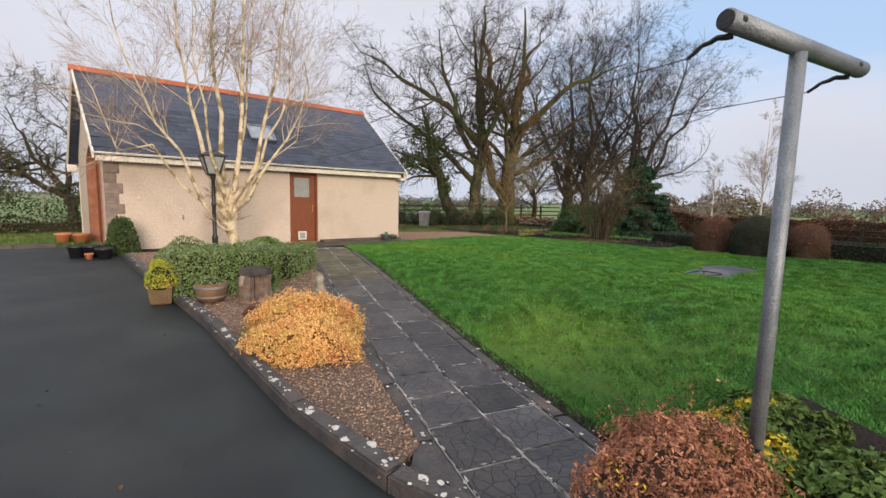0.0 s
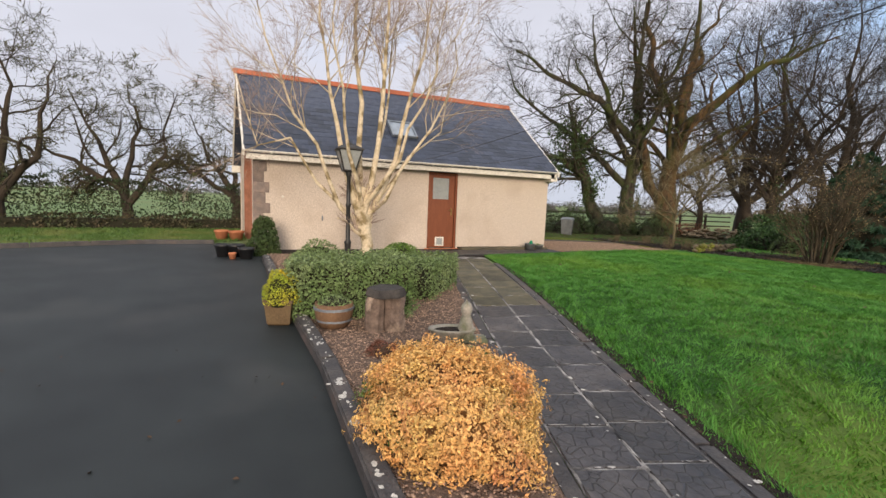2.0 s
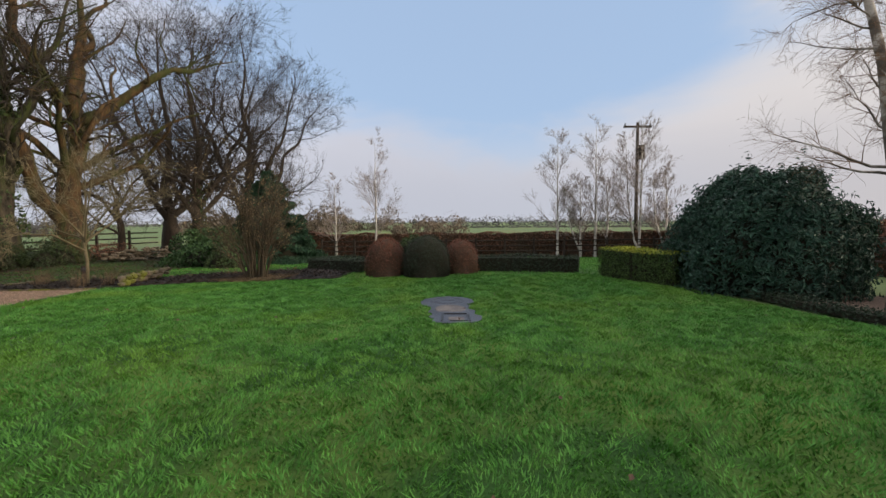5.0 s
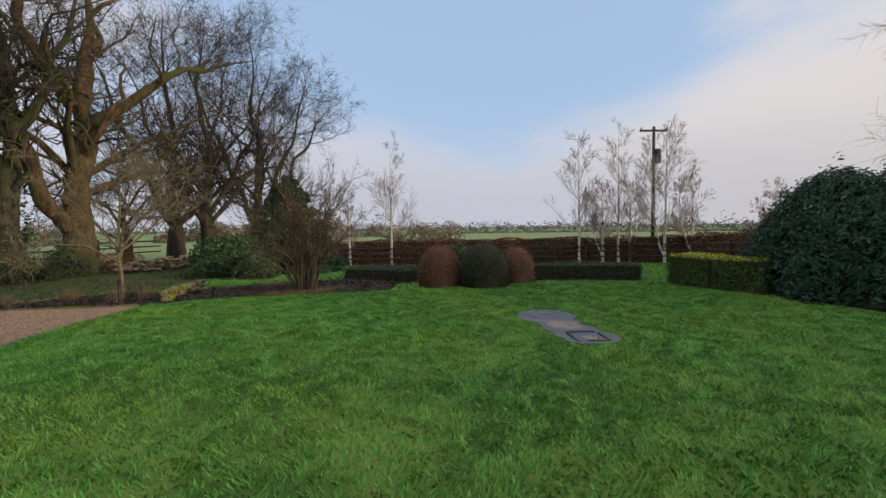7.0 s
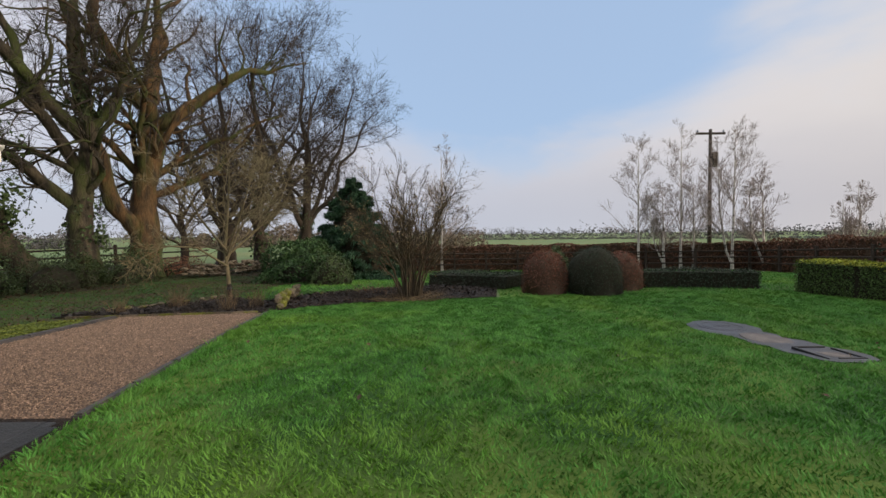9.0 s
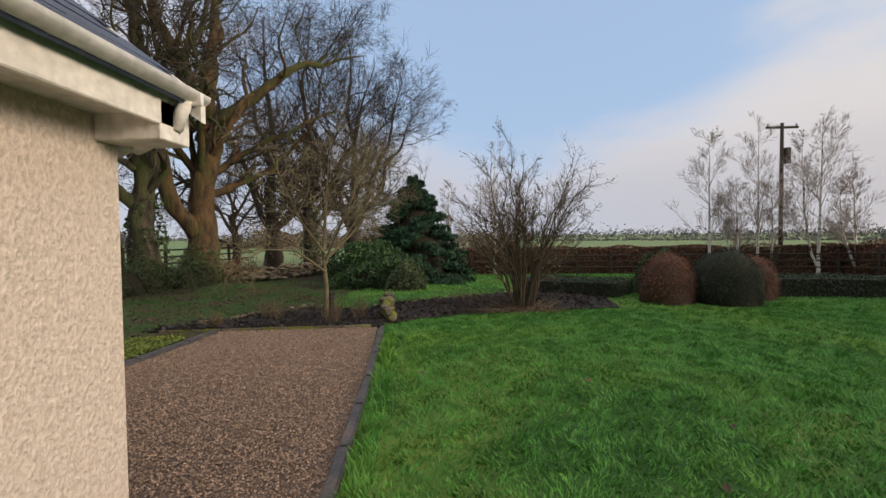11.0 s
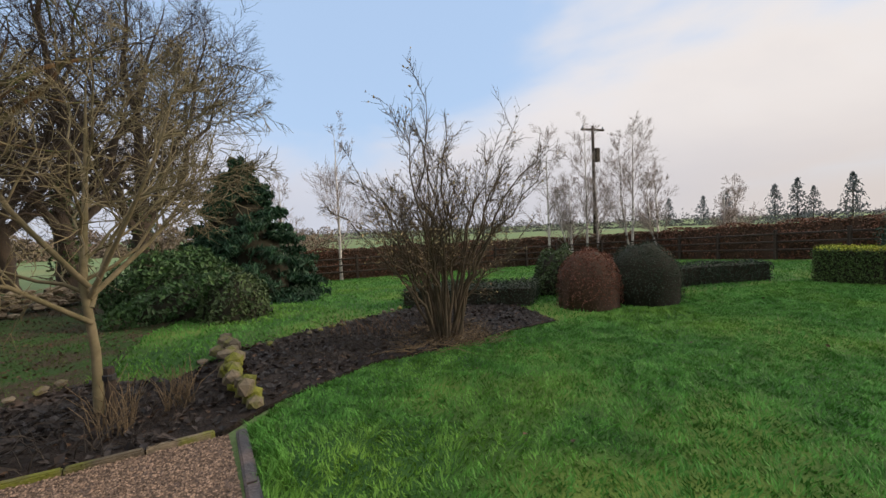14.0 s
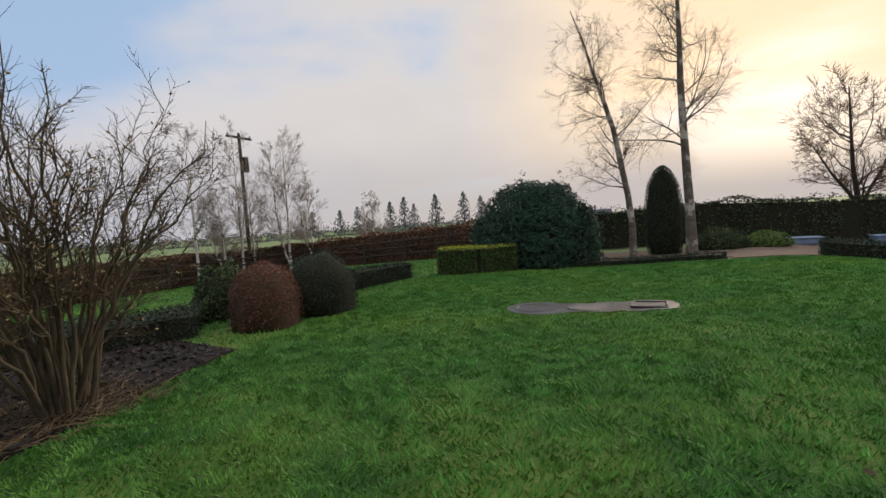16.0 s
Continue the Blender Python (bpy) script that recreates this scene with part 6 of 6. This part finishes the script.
bush("low_green_shrub", (8.0, -5.6), "low dark green shrub in the gravel bed", 0.85, 0.6, 0.7, 3500, 0.06, "ivy_leaf", 124)
bush("golden_shrub", (6.7, -5.9), "low yellow-green shrub in the gravel bed", 0.75, 0.5, 0.50, 3000, 0.06, "box_leaf", 125)
patch("birch_bed", [(13, -2.9), (8.4, -2.75), (7.6, -3.4), (7.2, -6.4), (12.5, -7.2)], 0.0, "gravel_bed", 1.0)
patch("drive_entrance", [(8.2, -2.6), (6.2, -2.9), (3.9, -3.0), (3.0, -7.5), (6.5, -8.0)], 0.0, "gravel_bed", 1.0)
for x, y in ((5.2, -7.6), (2.2, -9.5)):
    t = thing("covered_box", (x, y, gz(x, y)), "low blue-grey covered box on the drive", "box")
    boxpart("body", (-0.45, 0.45, -0.3, 0.3, 0, 0.22), "blue_cover", t, bevel=0.04)
    boxpart("lid", (-0.48, 0.48, -0.33, 0.33, 0.222, 0.27), "blue_cover", t, bevel=0.02)
WEEP = [dict(n=30, l0=0.14, l1=0.30, ang=58, k=8, rr=0.30, t0=0.27, up=0.02, wob=0.16, sides=4, fall=0.35, taper=0.15), dict(n=12, l0=0.35, l1=0.7, ang=50, k=6, rr=0.42, t0=0.12, up=-0.03, wob=0.18, taper=0.2), dict(n=10, l0=0.4, l1=0.95, ang=46, k=4, rr=0.45, t0=0.05, up=-0.16, wob=0.14, minr=0.0028)]
tree("silver_birch", (10.75, -3.85), "tall leaning silver birch with white lower bark and drooping twigs", [([(0, 0, 0), (-0.02, 0, 1.5), (0.3, 0, 3.5), (0.7, 0, 5.5), (1.6, 0, 8.5)], (0.13, 0.10, 0.09, 0.07, 0.01))], WEEP, "birch_mid", "twig_brown", 131, wob=0.03)
tree("silver_birch", (9.0, -4.35), "tall silver birch with dark ridged bark and drooping twigs", [([(0, 0, 0), (0.02, 0, 1.5), (0.1, 0, 3.5), (0.15, 0, 5.5), (0.3, 0, 11)], (0.19, 0.14, 0.12, 0.10, 0.01))], WEEP, "birch_mid", "twig_brown", 132, wob=0.03)
tree("field_tree", (2.0, -12.4), "bare rounded tree beyond the hedge", [([(0, 0, 0), (0, 0, 1.3), (0.2, 0, 3.0), (0.3, 0, 6.4)], (0.16, 0.12, 0.08, 0.02)), ([(0, 0, 1.3), (-0.8, 0, 3.0), (-1.4, 0, 4.6)], (0.08, 0.05, 0.015)), ([(0, 0, 1.4), (0.9, 0, 2.8), (1.6, 0, 4.2)], (0.08, 0.05, 0.015))], FAN, "bark_dark", "twig_brown", 133)
# birches by the hedge
ROW = [dict(n=26, l0=0.28, l1=0.46, ang=42, k=6, rr=0.36, t0=0.18, up=0.11, wob=0.08, sides=3, fall=0.72, taper=0.2), dict(n=9, l0=0.4, l1=0.7, ang=32, k=4, rr=0.45, t0=0.12, up=0.07, wob=0.08), dict(n=7, l0=0.5, l1=0.95, ang=32, k=3, rr=0.55, up=0.04, wob=0.09, minr=0.0065)]
for i, (x, y, H, lean, two) in enumerate(((31.3, -3.2, 7.6, 0.1, 0), (31.0, -4.6, 5.0, 0.2, 1), (30.6, -5.4, 8.0, 0.0, 0), (30.5, -6.1, 5.2, 0.05, 0), (29.3, -7.6, 8.1, -0.15, 1), (28.6, -8.9, 5.4, 0.3, 1), (32.8, 8.8, 7.8, 0.1, 0), (33.0, 11.6, 5.2, 0.0, 0), (26.0, -11.6, 4.2, 0.1, 1))):
    T = [([(0, 0, 0), (0.02, 0, 1.0), (lean * 0.5, 0, H * 0.45), (lean, 0, H)], (0.10, 0.075, 0.055, 0.008))]
    if two:
        T.append(([(0, 0, 0.35), (0.1, 0.35, 1.2), (0.1, 0.7, H * 0.45), (0, 0.9, H * 0.85)], (0.065, 0.055, 0.04, 0.008)))
    tree("birch_sapling" if H < 6 else "silver_birch", (x, y), "slender bare birch with white bark in front of the brown hedge" if i < 6 else "slender bare young tree beside the field hedge", T, ROW, "birch_white", "far_twig", 140 + i, group="birches by the hedge", wob=0.03)

# ---- hedges and fences ----
BACK = [(34.6, 16), (34.0, 12), (33.6, 8), (33.2, 2), (32.0, -4), (29.5, -9.2), (24.5, -9.0), (19.3, -9.0), (12.4, -9.6), (8.2, -9.3), (3.0, -11.0), (-3, -13.5), (-12, -17)]
hedge("beech_hedge", BACK[:5], 1.1, 1.62, 22000, 0.13, "beech_leaf", 161, "long clipped beech hedge with brown winter leaves", "brown_core", rag=0.06)
hedge("beech_hedge", BACK[4:9], 1.0, 1.6, 22000, 0.12, "beech_leaf", 162, "long clipped beech hedge with brown winter leaves beyond the garden", "brown_core", rag=0.09)
hedge("mixed_hedge", BACK[8:], 1.0, 1.65, 16000, 0.12, "hedge_leaf", 163, "long dark twiggy mixed hedge along the drive", "core", rag=0.08)
hedge("field_hedge", [(0.4, 19.5), (-3.0, 19.4), (-8, 18.6), (-16, 16.5), (-30, 12)], 0.8, 1.6, 64000, 0.075, "hedge_leaf", 164, "dark twiggy gappy hedge behind the verge", "core", rag=0.12, gaps=0.45)
hedge("hedge_bank", [(0.4, 19.0), (-3.0, 18.9), (-8, 18.1), (-16, 16.0), (-30, 11.5)], 0.7, 0.38, 12000, 0.10, "bank_leaf", 165, "low brown weedy bank at the foot of the hedge", "core", rag=0.12, category="undergrowth")


def fence(line, label):
    f = thing("rail_fence", (line[0][0], line[0][1], gz(*line[0])), label, "fence")
    o = Vector((line[0][0], line[0][1], gz(*line[0])))
    for a, b in zip(line, line[1:]):
        a, b = Vector((*a, 0)), Vector((*b, 0))
        n = max(1, round((b - a).length / 2.2))
        for i in range(n):
            p, q = a.lerp(b, i / n), a.lerp(b, (i + 1) / n)
            zp, zq = gz(p.x, p.y), gz(q.x, q.y)
            bm = bmesh.new()
            box(bm, -0.06, 0.06, -0.06, 0.06, -0.05, 1.28, 0.008)
            bmesh.ops.translate(bm, verts=bm.verts, vec=Vector((p.x, p.y, zp)) - o)
            part("post", bm, "timber", f)
            for h in (0.42, 0.76, 1.10):
                bm = bmesh.new()
                rod(bm, Vector((p.x, p.y, zp + h)) - o, Vector((q.x, q.y, zq + h)) - o, 0.045, 5)
                part("rail", bm, "timber", f)
    return f


fence([(32.7, 12.5), (32.5, 8), (32.2, 2), (31.2, -3.6), (28.9, -8.3), (24.5, -8.2), (19.3, -8.2), (14, -8.7)], "dark weathered timber post and rail fence before the hedge")
fence([(14, 27), (20, 26.5), (27, 25.5), (33, 24)], "old timber post and rail field fence under the trees")
# scrub under the big trees
for i, (x, y, rx, ry, h, lf) in enumerate(((17.5, 22.5, 1.6, 0.9, 1.2, "ivy_leaf"), (19.6, 21.2, 1.0, 0.8, 0.9, "ivy_leaf"), (21.4, 20.4, 1.0, 0.8, 1.0, "ivy_leaf"), (15.4, 24.0, 1.6, 1.0, 1.3, "hedge_leaf"), (11.8, 21.5, 1.6, 1.2, 1.3, "hedge_leaf"), (9.9, 18.6, 1.1, 0.9, 1.0, "beech_leaf"), (24.6, 20.8, 1.4, 0.8, 0.6, "beech_leaf"), (18.4, 20.9, 1.3, 0.8, 1.1, "hedge_leaf"), (16.2, 21.6, 1.4, 0.9, 1.2, "ivy_leaf"), (14.2, 22.6, 1.5, 0.9, 1.4, "hedge_leaf"), (20.7, 20.3, 1.0, 0.6, 0.8, "hedge_leaf"))):
    bush("undergrowth", (x, y), "low tangled dark undergrowth beneath the bare trees" if lf != "beech_leaf" else "low brown tangled undergrowth beneath the bare trees", rx, ry, h * 1.15, 2200, 0.10, lf, 170 + i, group="undergrowth", rough=0.30, aspect=0.35, tilt=1.1, fill=0.62)
# stub of dry wall
rng = np.random.default_rng(181)
wall = thing("dry_stone_wall", (22.6, 19.0, gz(22.6, 19.0)), "tumbled low dry stone wall under the trees", "stone wall")
bm0 = bmesh.new()
bmesh.ops.create_icosphere(bm0, subdivisions=1, radius=1)
ico = np.array([v.co[:] for v in bm0.verts])
icf = np.array([[v.index for v in f.verts] for f in bm0.faces])
bm0.free()
for i in range(170):
    t = rng.uniform(0, 1)
    h = rng.uniform(0, 0.50) * (0.6 + 0.4 * math.sin(3.1 * t))
    x, y = t * 4.2 - 0.6, -t * 2.2 + rng.normal(0, 0.30) * (1 - 1.3 * h)
    s = np.array([rng.uniform(0.09, 0.22), rng.uniform(0.08, 0.18), rng.uniform(0.035, 0.08)])
    put_mesh("wall_stone", np_mesh("stone", ico * s * rng.uniform(0.8, 1.2, (len(ico), 1)) + (x, y, h + 0.06), icf), "dry_stone", wall)
# mossy stones by the young tree bed
mw = thing("mossy_stone_edging", (14.1, 12.35, gz(14.1, 12.35)), "short row of mossy yellow-green stones along the planting bed", "stone edging")
for i in range(26):
    t = i / 25
    x, y = 0.0 + t * 2.6, -0.15 + t * 0.5 + rng.normal(0, 0.06)
    s = np.array([rng.uniform(0.09, 0.16), rng.uniform(0.08, 0.13), rng.uniform(0.06, 0.11)])
    put_mesh("stone", np_mesh("stone", ico * s * rng.uniform(0.85, 1.15, (len(ico), 1)) + (x, y, 0.08 + 0.12 * (i % 2)), icf), "mossy_stone", mw)
for a, b, n in (((13.1, 16.1), (16.0, 14.15), 15), ((16.4, 12.9), (19.0, 9.2), 18)):
    row = thing("stone_edging", (a[0], a[1], gz(*a)), "low row of weathered edging stones at the garden bed", "stone edging")
    for i in range(n):
        if rng.uniform() < 0.25:
            continue
        t = i / n
        x, y = (b[0] - a[0]) * t, (b[1] - a[1]) * t + rng.normal(0, 0.05)
        s = np.array([rng.uniform(0.08, 0.17), rng.uniform(0.05, 0.10), rng.uniform(0.02, 0.045)])
        put_mesh("stone", np_mesh("stone", ico * s * rng.uniform(0.85, 1.15, (len(ico), 1)) + (x, y, 0.03), icf), "mossy_stone", row)


def dry_stems(name, poly, n, h, label, seed, mat="twig_brown", lean=0.5):
    rng = np.random.default_rng(seed)
    X, Y = scatter(rng, poly, n)
    m = len(X)
    B = np.stack([X, Y, ground_z(X, Y)], 1)
    H = h * rng.uniform(0.4, 1.2, m)
    L = rng.normal(0, lean, (m, 2)) * H[:, None]
    P = np.stack([B, B + np.concatenate([L * 0.4, H[:, None] * 0.6], 1), B + np.concatenate([L, H[:, None]], 1)], 1)
    R = np.full((m, 3), 0.005) * np.array([1, 0.8, 0.4])
    V, F = tubes(P, R, 3)
    return tagged(put_mesh(name, np_mesh(name, V, F), mat), label, "dry stems", "", "stuff")


dry_stems("dead_stems", STRIP, 420, 0.15, "dry brown stems in the soil strip", 194, "twig_dark", 1.2)
for i, (x, y, h) in enumerate(((14.35, 14.5, 0.42), (14.1, 13.3, 0.45), (14.6, 12.9, 0.40), (13.5, 15.2, 0.30), (14.9, 14.9, 0.35))):
    dry_stems("stem_tuft", [(x - 0.14, y - 0.14), (x + 0.14, y - 0.14), (x + 0.14, y + 0.14), (x - 0.14, y + 0.14)], 55, h, "tuft of dry tan stems in the soil strip", 400 + i, "dry_straw", 0.35)
dry_stems("dead_stems", [(13.75, 12.6), (15.6, 13.0), (14.2, 13.9), (13.45, 14.2), (13.55, 13.4)], 260, 0.22, "dry brown plant stems in the soil bed", 191, "twig_dark", 1.0)
dry_stems("dead_stems", [(15.1, 11.0), (15.9, 8.9), (18.2, 8.4), (17.4, 11.0), (16.5, 12.2)], 900, 0.22, "flattened dark dead stems in the soil border", 192, "twig_dark", 1.2)
dry_stems("dead_stems", [(15.9, 9.3), (16.9, 10.0), (17.5, 11.0), (17.0, 11.3)], 200, 0.3, "dry russet plant stems in the soil border", 193)


def fallen(name, poly, n, size, mat, seed, label, dz=0.01):
    rng = np.random.default_rng(seed)
    X, Y = scatter(rng, poly, n)
    P = np.stack([X, Y, ground_z(X, Y) + dz + rng.uniform(0, 0.02, len(X))], 1)
    return tagged(put_mesh(name, np_mesh(name, *leaves(rng, P, np.tile([0, 0, 1.0], (len(P), 1)), size, 0.7, 0.4)), mat), label, "leaves", "", "stuff")


fallen("soil_chips", STRIP, 2600, 0.09, "chip", 199, "dark slate chips on the soil strip", 0.05)
fallen("soil_chips", BORDER, 4200, 0.09, "chip", 190, "dark clods and chips on the soil border", 0.03)
dry_stems("straw_litter", [(15.2, 8.95), (16.4, 8.6), (16.9, 9.3), (16.3, 10.2), (15.3, 10.3)], 900, 0.10, "tan straw litter round the hazel shrub", 419, "dry_straw", 2.6)
fallen("fallen_leaves", BORDER, 2500, 0.07, "dead_leaf", 195, "fallen brown leaves on the dark soil")
fallen("fallen_leaves", [(9, 15.8), (13, 15.5), (16, 14.3), (24, 14), (29, 16), (29, 26), (9, 26)], 20000, 0.055, "dead_leaf", 196, "fallen brown leaves on the woodland floor")
fallen("fallen_leaves", fallen_edge, 500, 0.045, "dead_leaf", 189, "small fallen leaves and weeds along the path edge", 0.02)
fallen("fallen_leaves", [(1.9, -1), (1.3, 3.2), (1.1, 6.5), (-3, 7), (-3, -1)], 110, 0.035, "dead_leaf", 188, "a few small pale leaves on the wet driveway", 0.004)
fallen("fallen_leaves", LAWN, 90, 0.06, "dead_leaf", 197, "a few fallen brown leaves on the lawn", 0.03)
fallen("moss", [(9.6, 14.98), (11.6, 14.95), (12.5, 15.05), (12.75, 15.3), (12.5, 15.8), (11.6, 16.0), (9.8, 15.9)], 10000, 0.045, "moss_leaf", 198, "bright yellow-green moss beyond the gravel", 0.02)

# ---- pole, wires and bin ----
tp = thing("utility_pole", (35.2, -9.9, gz(35.2, -9.9)), "dark wooden utility pole with a crossarm", "utility pole")
HT = 8.5 - gz(35.2, -9.9)
bm = bmesh.new()
rod(bm, (0, 0, 0), (0, 0, HT), 0.14, 12, 0.10)
part("pole", bm, "timber", tp, smooth=True)
boxpart("crossarm", (-0.08, 0.08, -1.0, 1.0, HT - 0.35, HT - 0.22), "timber", tp)
for y in (-0.9, 0, 0.9):
    part("insulator", lathe([(0.04, HT - 0.22), (0.07, HT - 0.15), (0.05, HT - 0.08), (0.02, HT - 0.02)], 8, at=(0, y, 0)), "steel", tp)
boxpart("fuse_box", (-0.2, 0.2, -0.45, -0.15, HT - 2.6, HT - 1.6), "timber", tp)
bn = thing("grey_bin", (14.6, 19.6, gz(14.6, 19.6)), "grey square garden bin under the trees", "bin")
part("bin_body", lathe([(0.32, 0), (0.40, 0.75)], 4), "galv", bn)
part("lid", lathe([(0.44, 0.752), (0.44, 0.80), (0.30, 0.86)], 4), "steel", bn)

# ---- distance ----
def far_belt(name, az0, az1, dist, h, n, mat, label, seed, spread=0.1, zb=-1.5, leaf=0.22):
    """A far belt of trees along an arc: uneven crowns of many small clumps."""
    rng = np.random.default_rng(seed)
    P, N = [], []
    m = max(6, int(abs(az1 - az0) * dist / 57.3 / (h * 0.8)))
    for i in range(m):
        a = radians(az0 + (az1 - az0) * (i + rng.uniform(-0.4, 0.4)) / m)
        d = dist * (1 + rng.uniform(-spread, spread))
        s = h * rng.uniform(0.45, 1.1) * (1.5 if rng.uniform() > 0.88 else 1)
        p, q = lump(rng, s * 0.8, s * 0.8, s, max(10, n // m), 0.25)
        P.append(p + (10 + d * math.cos(a), 6 + d * math.sin(a), zb))
        N.append(q)
    V, F = leaves(rng, np.concatenate(P), np.concatenate(N), h * leaf, 0.6, 0.9)
    return tagged(put_mesh(name, np_mesh(name, V, F), mat), label, "trees", "", "stuff")


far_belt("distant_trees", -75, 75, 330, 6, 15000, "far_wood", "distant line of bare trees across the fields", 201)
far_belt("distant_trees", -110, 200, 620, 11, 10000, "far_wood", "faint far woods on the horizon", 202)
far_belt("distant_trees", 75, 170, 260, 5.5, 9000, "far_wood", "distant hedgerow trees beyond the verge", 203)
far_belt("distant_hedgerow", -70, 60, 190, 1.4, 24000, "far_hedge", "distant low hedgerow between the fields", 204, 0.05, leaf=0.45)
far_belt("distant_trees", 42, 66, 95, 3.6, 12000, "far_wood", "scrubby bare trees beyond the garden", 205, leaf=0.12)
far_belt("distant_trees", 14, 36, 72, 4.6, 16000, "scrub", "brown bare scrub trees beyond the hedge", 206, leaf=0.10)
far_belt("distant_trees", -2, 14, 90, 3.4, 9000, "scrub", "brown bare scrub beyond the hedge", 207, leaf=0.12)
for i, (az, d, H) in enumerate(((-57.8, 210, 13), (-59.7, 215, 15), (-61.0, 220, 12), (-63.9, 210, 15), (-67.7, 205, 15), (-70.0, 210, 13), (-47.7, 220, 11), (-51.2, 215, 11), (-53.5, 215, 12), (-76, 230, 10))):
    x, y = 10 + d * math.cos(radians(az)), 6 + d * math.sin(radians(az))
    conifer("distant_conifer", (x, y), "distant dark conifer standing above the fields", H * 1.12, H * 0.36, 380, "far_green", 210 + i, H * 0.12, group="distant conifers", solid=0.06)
hx, hy = 34, -300
hs = thing("far_house", (hx, hy, -4.2), "distant small white house among trees", "house")
boxpart("wall", (-6, 6, -4, 4, 0, 4.2), "white_wall", hs, bevel=0)
bm = bmesh.new()
q = [bm.verts.new(v) for v in ((-6.4, -4.4, 4.2), (-6.4, 4.4, 4.2), (-6.4, 0, 7.6), (6.4, -4.4, 4.2), (6.4, 4.4, 4.2), (6.4, 0, 7.6))]
for f in ((0, 1, 2), (3, 5, 4), (0, 2, 5, 3), (1, 4, 5, 2), (0, 3, 4, 1)):
    bm.faces.new([q[i] for i in f])
part("roof", bm, "slate", hs)
for x in (-3.5, 0, 3.5):
    boxpart("window", (x - 0.6, x + 0.6, 4.0, 4.06, 1.2, 2.6), "sky_tinted_glass", hs, bevel=0)
"""END"""
